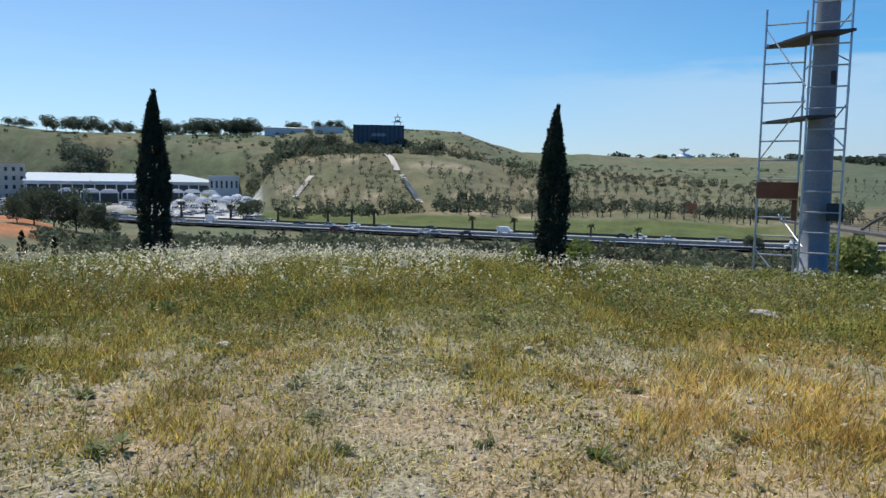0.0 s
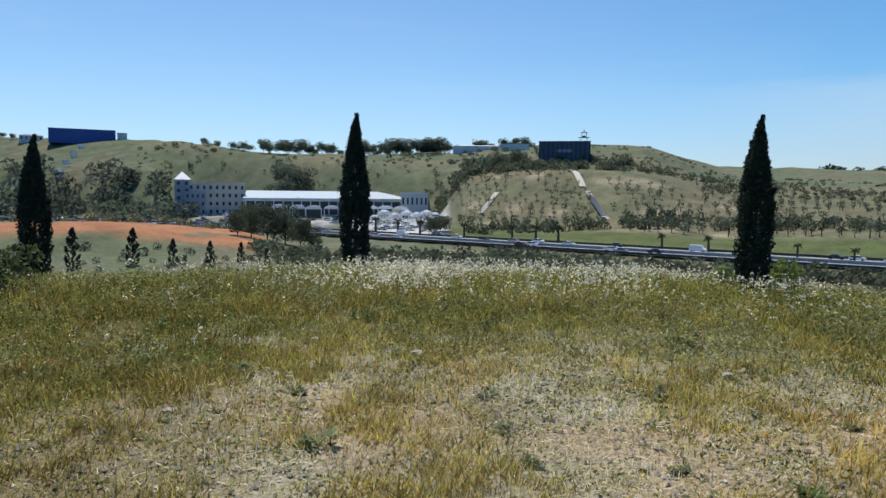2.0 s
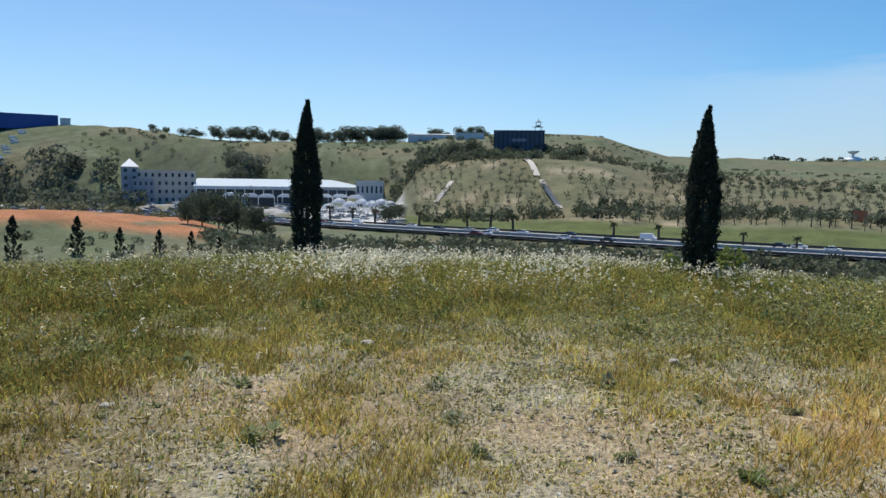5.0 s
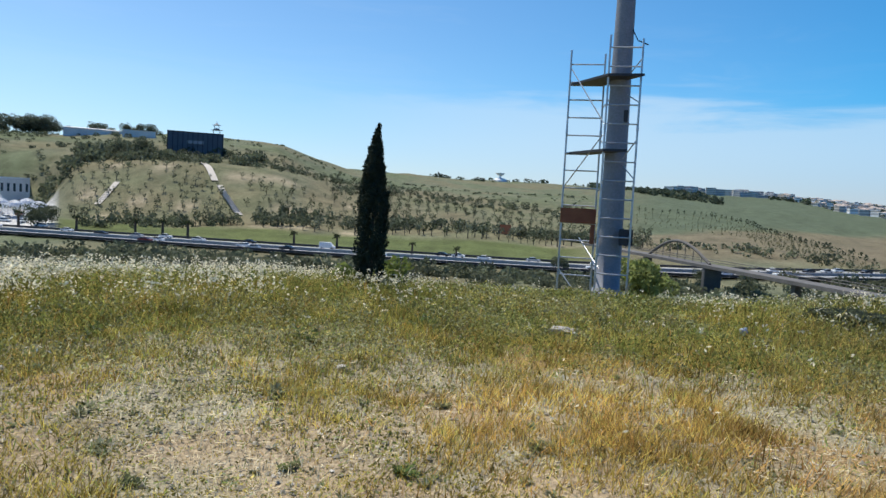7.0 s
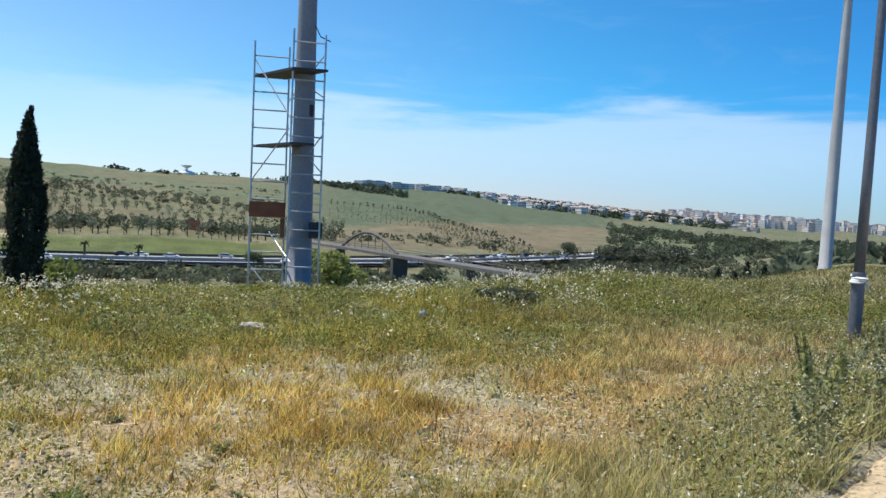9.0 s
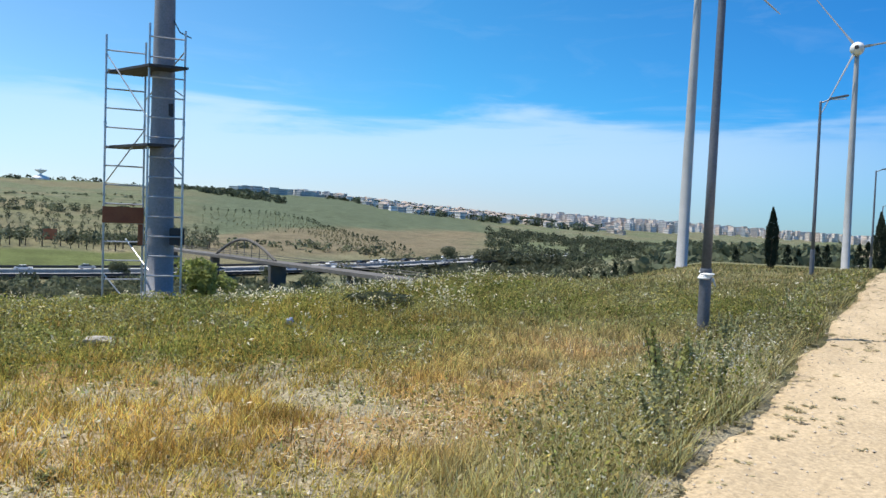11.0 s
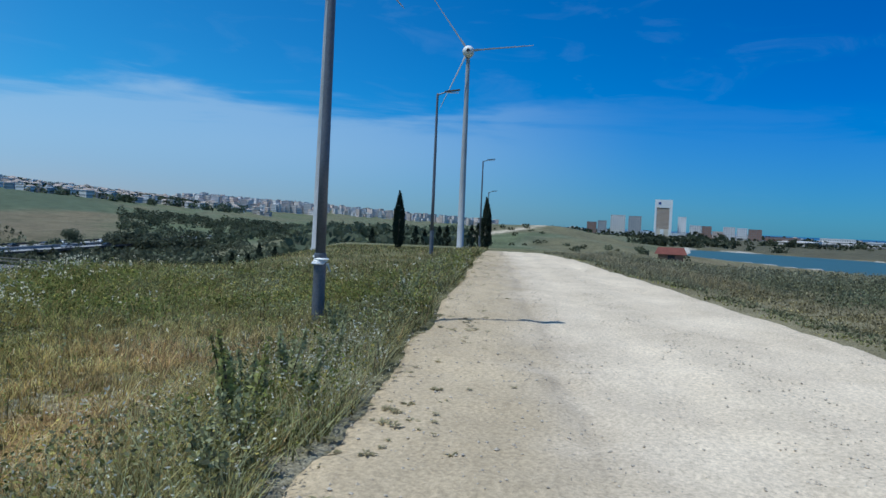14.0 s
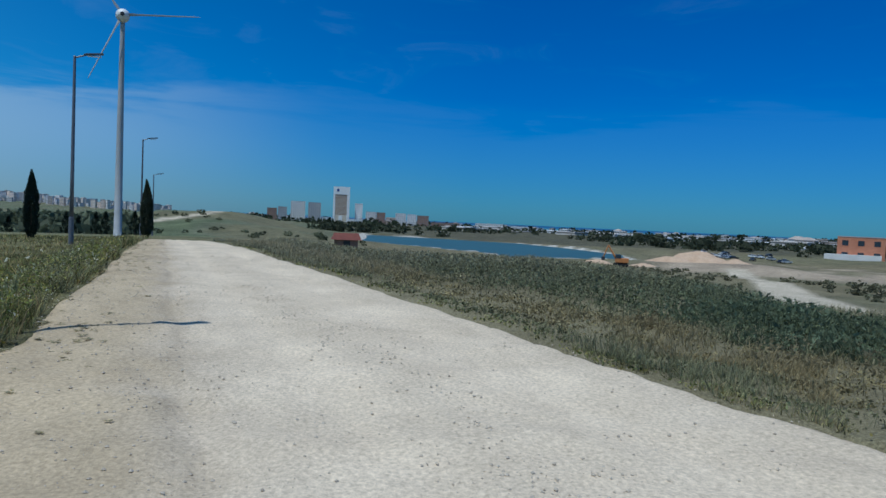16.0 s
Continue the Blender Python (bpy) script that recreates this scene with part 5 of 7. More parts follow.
def build_car(m, colour, label, van=False):
    t = thing("car", m, label, "car", "cars on the highway")
    L, W, H = (5.0, 1.95, 2.1) if van else (4.3, 1.75, 1.45)
    prof = [(-L / 2, 0.35), (-L / 2, 0.85), (-L / 2 + 0.7, 0.95), (L / 2 - 0.2, 1.0), (L / 2, 0.8), (L / 2, 0.35)]
    if van:
        prof = [(-L / 2, 0.35), (-L / 2, 0.9), (-L / 2 + 0.6, 1.15), (L / 2, 1.2), (L / 2, 0.35)]
    body = bmesh.new()

    def hull(bm, pts, w0, w1):
        a = [bm.verts.new((x, -(w0 if z < 1.0 else w1) / 2, z)) for x, z in pts]
        b = [bm.verts.new((x, (w0 if z < 1.0 else w1) / 2, z)) for x, z in pts]
        n = len(pts)
        for k in range(n):
            bm.faces.new((a[k], a[(k + 1) % n], b[(k + 1) % n], b[k]))
        bm.faces.new(a[::-1])
        bm.faces.new(b)
        return bm
    part("body", hull(body, prof, W, W), colour, t)
    cab = [(-L / 2 + 0.7, 1.15), (-L / 2 + 1.3, H), (L / 2 - 0.05, H), (L / 2, 1.2)] if van else [(-L / 2 + 1.0, 0.96), (-L / 2 + 1.7, H), (L / 2 - 1.2, H), (L / 2 - 0.35, 0.99)]
    part("cabin", hull(bmesh.new(), cab, W * 0.9, W * 0.86), colour if van else GLASS, t)
    part("roof", boxed(-L / 2 + 1.6, L / 2 - (0.1 if van else 1.15), -W * 0.4, W * 0.4, H - 0.03, H + 0.04, 0.015), colour, t)
    for x in (-L / 2 + 0.8, L / 2 - 0.8):
        for y in (-W / 2, W / 2 - 0.2):
            part("wheel", tubed((x, y, 0.32), (x, y + 0.2, 0.32), 0.32, sides=12), TYRE, t)
    return t


SILVER = paint("silver_car_paint", (0.5, 0.51, 0.53), 0.3, 0.5)
BLACKP = paint("dark_car_paint", (0.03, 0.032, 0.04), 0.3, 0.2)
REDP = paint("dark_red_car_paint", (0.18, 0.02, 0.02), 0.35, 0.1)


def highway_pose(s, lane, back):
    """A place on the highway: s metres along its line, lane metres to the right of it."""
    d = np.diff(HWAY_LINE, axis=0)
    L = np.concatenate([[0], np.cumsum(np.hypot(d[:, 0], d[:, 1]))])
    x, y = np.interp(s, L, HWAY_LINE[:, 0]), np.interp(s, L, HWAY_LINE[:, 1])
    x2, y2 = np.interp(s + 2, L, HWAY_LINE[:, 0]), np.interp(s + 2, L, HWAY_LINE[:, 1])
    a = math.atan2(y2 - y, x2 - x)
    return pose(x + lane * math.sin(a), y - lane * math.cos(a), HWAY_Z + 0.16, 0, 0, math.degrees(a) + (180 if back else 0))


rng = np.random.RandomState(17)
base_cars = [build_car(highway_pose(1290, 6.2, False), WHITE, "white hatchback on the highway"),
             build_car(highway_pose(1350, 10.2, False), SILVER, "silver hatchback on the highway"),
             build_car(highway_pose(1400, -6.2, True), BLACKP, "dark saloon on the highway"),
             build_car(highway_pose(1448, -10.0, True), WHITE, "white delivery van on the highway", True),
             build_car(highway_pose(1520, 10.0, True), REDP, "dark red hatchback on the highway")]
s = 900.0
for k in range(95):
    s += 5 + 12 * rng.rand()
    lane = (6.0, 10.2, -6.0, -10.2)[int(rng.randint(4))]
    copy_thing(base_cars[int(rng.choice(5, p=[0.4, 0.25, 0.22, 0.05, 0.08]))], highway_pose(s, lane, lane < 0))
for k in range(46):
    az, r = -33.4 + 6.5 * rng.rand(), 388 + 45 * rng.rand()
    c = copy_thing(base_cars[int(rng.choice(5, p=[0.5, 0.25, 0.2, 0.0, 0.05]))], at(az, r, 0.05, 90 * int(rng.randint(4)) + az))
    c["group"], c["label"] = "cars in the car park", "parked car in the hotel car park"
for k in range(60):
    az, r = -33.6 + 19.4 * rng.rand(), 0.0
    r = float(np.interp(az, HWAY_AZ, HWAY_R)) + 26 + (30 if az > -21 else 75) * rng.rand()
    c = copy_thing(base_cars[int(rng.choice(5, p=[0.6, 0.2, 0.15, 0.0, 0.05]))], at(az, r, 0.05, 90 * int(rng.randint(4)) + az))
    c["group"], c["label"] = "cars in the car park", "parked car beside the tent canopies"
for k in range(24):
    az, r = 122.5 + 7 * rng.rand(), 330 + 40 * rng.rand()
    c = copy_thing(base_cars[int(rng.choice(3))], at(az, r, 0.05, 360 * rng.rand()))
    c["group"], c["label"] = "cars beyond the reservoir", "parked car on bare earth"

# ---- towns ----
TOWN = shade("town_plaster", (0.9, 0.9, 0.9), (1.1, 1.1, 1.1), 0.05, 0.9, 0, 0, 0.5, "tint")


TOWN_FOOT = ([41, 44, 47, 52, 58, 64], [0.9, 0.66, 0.52, 0.46, 0.44, 0.44])


def town(name, label, az0, az1, r0, r1, count, w, h, colours, seed, roofs=0.0, clump=0.0, foot=False):
    """Many far houses or blocks, walls and roofs with stacked storeys, as one mass. r0, r1: shares of the way to the skyline."""
    rng = np.random.RandomState(seed)
    V, F, C = [], [], []
    n = 0
    while n < count:
        deg = az0 + (az1 - az0) * rng.rand()
        az, r = radians(deg), (r0 + (r1 - r0) * rng.rand()) * float(np.interp(deg, SKY_AZ, SKY_R))
        x, y = r * math.sin(az), r * math.cos(az)
        if foot and r < np.interp(deg, *TOWN_FOOT) * np.interp(deg, SKY_AZ, SKY_R):
            continue
        if clump and grain(x, y, 160, seed) < clump:
            count -= 0.3
            continue
        n += 1
        z = float(land(x, y)) - 2
        ww, dd, hh = w * (0.6 + 0.8 * rng.rand()), w * (0.6 + 0.6 * rng.rand()), h * (0.5 + rng.rand())
        t = rng.rand() * 3.14
        c = np.array(colours[int(rng.randint(len(colours)))]) * (0.85 + 0.3 * rng.rand())
        ux, uy = np.array((math.cos(t), math.sin(t))), np.array((-math.sin(t), math.cos(t)))
        corner = [np.array((x, y)) + ux * a * ww / 2 + uy * b * dd / 2 for a, b in ((-1, -1), (1, -1), (1, 1), (-1, 1))]
        storeys = max(1, int(hh / 3.2))
        lev = [(0.0, 1.0, 1.0)]
        for q in range(storeys):
            z0 = 2 + hh * q / storeys
            lev += [(z0 + hh / storeys * 0.35, 1.0, 1.0), (z0 + hh / storeys * 0.36, 0.97, 0.55), (z0 + hh / storeys * 0.75, 0.97, 0.55), (z0 + hh / storeys * 0.76, 1.0, 1.0)]
        lev.append((2 + hh, 1.0, 1.0))
        i0 = sum(len(v) for v in V)
        vs, cs = [], []
        for zz, k, f in lev:
            for p in corner:
                q = np.array((x, y)) + (p - (x, y)) * k
                vs.append((q[0], q[1], z + zz))
                cs.append(c * f)
        for a in range(len(lev) - 1):
            for b in range(4):
                F.append((i0 + 4 * a + b, i0 + 4 * a + (b + 1) % 4, i0 + 4 * a + 4 + (b + 1) % 4, i0 + 4 * a + 4 + b))
        top = len(vs)
        if rng.rand() < roofs:
            for p in corner:
                q = np.array((x, y)) + (p - (x, y)) * 1.06
                vs.append((q[0], q[1], z + 2 + hh))
                cs.append(np.array((0.42, 0.35, 0.30)))
            for p in corner:
                q = np.array((x, y)) + (p - (x, y)) * 0.3
                vs.append((q[0], q[1], z + 2 + hh + 0.2 * ww))
                cs.append(np.array((0.42, 0.35, 0.30)))
            for b in range(4):
                F.append((i0 + top + b, i0 + top + (b + 1) % 4, i0 + top + 4 + (b + 1) % 4, i0 + top + 4 + b))
            F.append(tuple(i0 + top + 4 + b for b in range(4)))
        else:
            F.append(tuple(i0 + top - 4 + b for b in range(4)))
        V.append(np.array(vs))
        C.append(np.array(cs))
    tagged(new(name, mesh_from(name, np.vstack(V), np.array(F), TOWN, np.vstack(C), False)), label, "town", kind="stuff")


PALES = [(0.78, 0.75, 0.7), (0.8, 0.79, 0.77), (0.68, 0.6, 0.52), (0.72, 0.56, 0.47), (0.55, 0.54, 0.54)]
town("hillside_town", "pale houses with tiled roofs on the far ridge", 40.8, 59, 0.44, 1.0, 620, 9.0, 6.5, PALES, 51, 0.35, 0.1, True)
town("hillside_town", "pale houses below the far ridge", 43, 64, 0.46, 0.85, 420, 8.5, 6, PALES, 52, 0.35, 0.2, True)
town("ridge_blocks", "long pale blocks on the far ridge", 33, 41.5, 0.94, 1.0, 44, 14, 9, [(0.62, 0.6, 0.58), (0.7, 0.67, 0.63)], 53)
town("distant_city", "crowded pale tower blocks of a far city", 57, 82, 0.72, 1.0, 640, 11, 15, [(0.78, 0.69, 0.61), (0.76, 0.73, 0.7), (0.8, 0.66, 0.57), (0.66, 0.64, 0.64)], 54, 0, 0.2)
town("distant_city", "crowded pale tower blocks of a far city", 58.5, 68, 0.64, 0.75, 190, 12, 17, [(0.8, 0.64, 0.54), (0.78, 0.69, 0.61), (0.76, 0.73, 0.7)], 55, 0, 0.2)
town("coast_town", "low pale houses along the coast", 84, 140, 0.6, 1.0, 300, 16, 6, [(0.62, 0.6, 0.58), (0.5, 0.42, 0.36), (0.7, 0.7, 0.7)], 56, 0.2, 0.35)
town("shore_sheds", "long white sheds beyond the reservoir", 104, 132, 0.4, 0.6, 40, 34, 4, [(0.72, 0.72, 0.72), (0.6, 0.55, 0.5)], 57)
bushes("town_trees", 40, 60, 1250, 1800, 900, 3.0, (0.04, 0.055, 0.03), 22, "dark trees among the far houses", "trees", lambda az, r, x, y: smooth(0.42, 0.55, rough(x, y, 150, 61)) * smooth(1.0, 0.97, r / np.interp(az, SKY_AZ, SKY_R)), 0.9, 62)
bushes("coast_trees", 84, 140, 1000, 2300, 800, 7.0, (0.04, 0.052, 0.03), 22, "dark trees along the coast", "trees", lambda az, r, x, y: smooth(0.45, 0.6, rough(x, y, 150, 63)), 0.8, 64)
bushes("ridge_trees", 14, 34, 900, 1330, 900, 3.6, (0.06, 0.08, 0.05), 22, "belt of dark trees on the far ridge", "trees", lambda az, r, x, y: smooth(0.86, 0.93, r / np.interp(az, SKY_AZ, SKY_R)) * smooth(0.42, 0.6, rough(x, y, 45, 67)), 0.9, 65)

# tower blocks at the coast
# window glass of the far blocks, with the distance's haze put into its colour
HAZE_GLASS = paint("hazed_window_glass", (0.2, 0.21, 0.23), 0.3)
R = 1500.0
tall = building("office_tower", at(95.0, R), 30, 24, 70, CREAM, "tall beige tower with a white frame and crown", "tower")
for x0, x1, z0, z1 in ((-17, -13, -2, 74), (11.5, 17, -2, 74), (-13, 11.5, 58, 74)):
    part("white_frame", boxed(x0, x1, -12.8, -11.9, z0, z1), WHITE, tall)
part("entrance_block", boxed(-5, 2, -12.9, -11.9, 0, 14), WHITE, tall)
part("sign_panel", boxed(-10, -5, -13.1, -12.7, 64, 69), BLUE, tall)
for k in range(17):
    part("window_band", boxed(-12.9, 11.4, -12.15, -11.95, 16 + 2.5 * k, 17.1 + 2.5 * k), BROWN, tall)
for az, w, h, mat, lab in ((89.6, 20, 24, BROWN, "brown apartment block"), (90.4, 18, 27, GREY, "grey apartment block"), (91.6, 30, 41, PALE, "pale apartment tower with dark bays"), (92.9, 26, 40, GREY, "grey apartment tower"),
                           (96.4, 16, 41, WHITE, "slim white apartment tower"), (97.4, 22, 24, PALE, "pale apartment block"), (98.2, 18, 23, BROWN, "brown apartment block"), (99.0, 20, 14, PINK, "low pinkish block"),
                           (99.8, 22, 24, PALE, "pale apartment block"), (100.7, 20, 23, WHITE, "white apartment block"), (101.6, 24, 22, BROWN, "brown apartment block"), (94.0, 24, 9, WHITE, "low white pavilion at a tower's foot"),
                           (96.0, 40, 7, WHITE, "low white hall at a tower's foot"), (107.0, 60, 10, PALE, "long pale hall on the coast"), (103.4, 60, 9, BROWN, "long low brown block")):
    building("apartment_block", at(az, R + 40 * math.sin(az * 9)), w, 18, h, mat, lab + " near the coast", "apartment block", "blocks at the coast", floors=max(2, int(h / 4)), columns=max(2, int(w / 4)), glass=HAZE_GLASS)

# red brick shell and sheds above the reservoir
rb = building("brick_building", at(133.8, 420), 21, 14, 12.0, BRICK, "unfinished red brick building with a flat roof", "building", roof=GREY, floors=2, columns=3)
part("terrace", boxed(-16, 9, -11, -7.05, -3, 3.2), PALE, rb)
building("brick_building", at(136.6, 420), 12, 12, 11.0, GREY, "grey concrete shell beside a brick building", "building", floors=3, columns=2)
hut = thing("garden_hut", at(95.6, 85), "low timber hut with a rust-red tiled roof", "hut")
part("wall", boxed(-1.35, 1.35, -1.1, 1.1, -0.5, 1.75), BROWN, hut)
part("door", boxed(-0.3, 0.45, -1.16, -1.08, -0.3, 1.6), DARK, hut)
b = bmesh.new()
for f in (((-1.75, -1.5, 1.7), (1.75, -1.5, 1.7), (1.4, 0, 2.45), (-1.4, 0, 2.45)), ((1.75, 1.5, 1.7), (-1.75, 1.5, 1.7), (-1.4, 0, 2.45), (1.4, 0, 2.45)), ((-1.75, 1.5, 1.7), (-1.75, -1.5, 1.7), (-1.4, 0, 2.45)), ((1.75, -1.5, 1.7), (1.75, 1.5, 1.7), (1.4, 0, 2.45)), ((-1.75, 1.5, 1.7), (1.75, 1.5, 1.7), (1.75, -1.5, 1.7), (-1.75, -1.5, 1.7))):
    b.faces.new([b.verts.new(c) for c in f])
part("roof", b, shade("old_roof_tile", (0.12, 0.035, 0.025), (0.2, 0.06, 0.04), 1.5, 0.85, 0, 0.2, 8.0), hut)

# excavator by the water, heap of earth
ORANGE = paint("orange_machine_paint", (0.5, 0.2, 0.06), 0.6)
ex = thing("excavator", at(117.3, 196), "orange tracked excavator with a raised boom", "excavator")
part("body", boxed(-1.5, 2.0, -1.3, 1.3, 1.1, 2.3, 0.15), ORANGE, ex)
part("cab", boxed(-1.5, 0.0, -1.3, -0.1, 2.2, 3.3, 0.1), GLASS, ex)
for y in (-1.3, 0.7):
    part("track", boxed(-2.0, 2.0, y, y + 0.6, 0, 1.0, 0.25), TYRE, ex)
part("boom", tubed((-1.2, 0.2, 2.0), (-3.4, 0.2, 5.6), 0.28, 0.2, 8), ORANGE, ex)
part("arm", tubed((-3.4, 0.2, 5.6), (-4.6, 0.2, 2.4), 0.2, 0.15, 8), ORANGE, ex)
part("bucket", boxed(-5.1, -4.2, -0.4, 0.8, 1.6, 2.5, 0.1), DARK, ex)


def heap(m, w, h, seed, label):
    rng = np.random.RandomState(seed)
    n = 26
    u = np.linspace(-1, 1, n)
    X, Y = np.meshgrid(u, u, indexing="ij")
    z = h * np.clip(1 - np.hypot(X, Y) ** 1.3, -0.1, 1) * (0.65 + 0.7 * rough(X * 3 + seed, Y * 3, 1.0, seed))
    me = mesh_from("spoil_mound", np.stack([X * w, Y * w * 0.6, z - 0.3], -1).reshape(-1, 3), sheet(n, n), STONE, smooth_faces=True)
    ob = new("spoil_mound", me)
    ob.matrix_world = m
    return tagged(ob, label, "earth mound", "mounds of spoil")


SOIL = shade("ochre_spoil", (0.45, 0.30, 0.19), (0.58, 0.42, 0.29), 0.3, 0.95, 0, 0.5, 4.0)
for az, r, w, h, sd in ((123.0, 250, 13, 4.5, 1), (121.0, 238, 9, 2.5, 2), (125.6, 240, 8, 2.0, 3), (119.0, 205, 5, 1.2, 4), (115.5, 205, 5, 1.4, 5)):
    o = heap(at(az, r), w, h, sd, "mound of ochre spoil beside the reservoir")
    o.data.materials[0] = SOIL
# orange banner and small objects in the valley
ban = thing("banner", at(20.36, 292), "orange banner on two posts by the lawn", "banner")
part("cloth", boxed(-2.2, 2.2, -0.05, 0.05, 1.2, 5.0, 0.02), shade("orange_cloth", (0.55, 0.13, 0.05), (0.65, 0.22, 0.1), 0.6, 0.8), ban)
for x in (-2.3, 2.3):
    part("post", tubed((x, 0, -0.3), (x, 0, 5.2), 0.08), DARK, ban)

# ---- the field: grass, weeds, stones ----
CX = 1.2
DRY0, DRY1 = 0.8, 2.7


def scatter(n, r0, r1, az0, az1, power, rng):
    """Places in the field, thinning out with distance."""
    u = rng.rand(n)
    r = (r0 ** power + u * (r1 ** power - r0 ** power)) ** (1 / power)
    az = np.radians(az0 + (az1 - az0) * rng.rand(n))
    return CX + r * np.sin(az), r * np.cos(az)


def field(x, y):
    """What grows where: shares of bare soil, dry straw, orange dry grass, green grass, tall oats, and roadside weeds."""
    r, az = np.hypot(x, y), np.degrees(np.arctan2(x, y))
    left, right = lane_edges(np.clip(x, -14, 46))
    n1, n2 = rough(x, y, 1.5, 71), rough(x, y, 4.0, 73)
    north = y > left
    d = np.where(north, y - left, right - y)
    verge = np.where(north, smooth(1.9, 0.5, d) * smooth(2, 4, x), 0)
    # distance into the field from the lane, where the green lip begins
    lip = smooth(5.0, 9.6, r + 4.0 * (n2 - 0.5) + 2.0 * (n1 - 0.5)) * smooth(62, 45, az) + smooth(10, 13.5, r) * smooth(40, 60, az)
    lip = np.where(north, np.clip(lip, 0, 1), 0)
    strip_noise = 0.6 * rough(x * 1.5 + 0.3 * y, y * 0.5, 1.5, 71) + 0.4 * n1
    bare = smooth(0.475, 0.55, strip_noise) * (1 - lip) * (1 - verge) * smooth(8.5, 5.5, r + 2 * (n2 - 0.5)) * (0.25 + 0.75 * smooth(-48, -24, az))
    dry = smooth(8, 22, az) * smooth(80, 66, az) * smooth(3.4, 5.2, r) * (1 - lip) * np.where(north, 1, 0)
    oats = lip * smooth(22, -2, az) * smooth(8.6, 10.6, r + 2 * (n1 - 0.5)) * smooth(0.2, 0.4, n2)
    oats = np.maximum(oats, 0.75 * lip * smooth(32, 40, az) * smooth(60, 50, az) * smooth(10, 12, r))
    south = np.where(north, 0, smooth(-0.3, 0.6, d + 0.8 * (n2 - 0.5)))
    return dict(r=r, az=az, north=north, d=d, verge=verge, lip=lip, bare=bare, dry=dry, oats=oats, south=south, n1=n1, n2=n2,
                lane=(~north) & (y > right) & (x > -14) & (x < 46))


def blend(*pairs):
    out = None
    for c, w in pairs:
        c = np.asarray(c, float)
        if out is None:
            out = np.zeros((len(w), 3)) + c
        else:
            out = out * (1 - w[:, None]) + c * w[:, None]
    return out


STRAW, RUSSET, GREEN, OLIVEG, GREYG = (0.47, 0.38, 0.10), (0.56, 0.29, 0.10), (0.18, 0.215, 0.055), (0.29, 0.27, 0.065), (0.38, 0.37, 0.22)


def bank_colour(f):
    """Beyond the lane: a grey-green edge, a dry trodden strip, then rank dark green growth."""
    d = f["d"] + 1.6 * (f["n1"] - 0.5)
    return blend(((0.20, 0.205, 0.12), f["d"]), ((0.31, 0.245, 0.13), 0.85 * smooth(DRY0, DRY0 + 0.5, d) * smooth(DRY1 + 0.5, DRY1 - 0.3, d)), ((0.115, 0.145, 0.085), smooth(DRY1, DRY1 + 0.7, d) * (0.55 + 0.45 * smooth(0.35, 0.55, f["n2"]))), ((0.22, 0.225, 0.13), 0.8 * smooth(DRY1 + 4, DRY1 + 8, d)), ((0.29, 0.26, 0.17), 0.75 * smooth(16, 30, f["r"])))


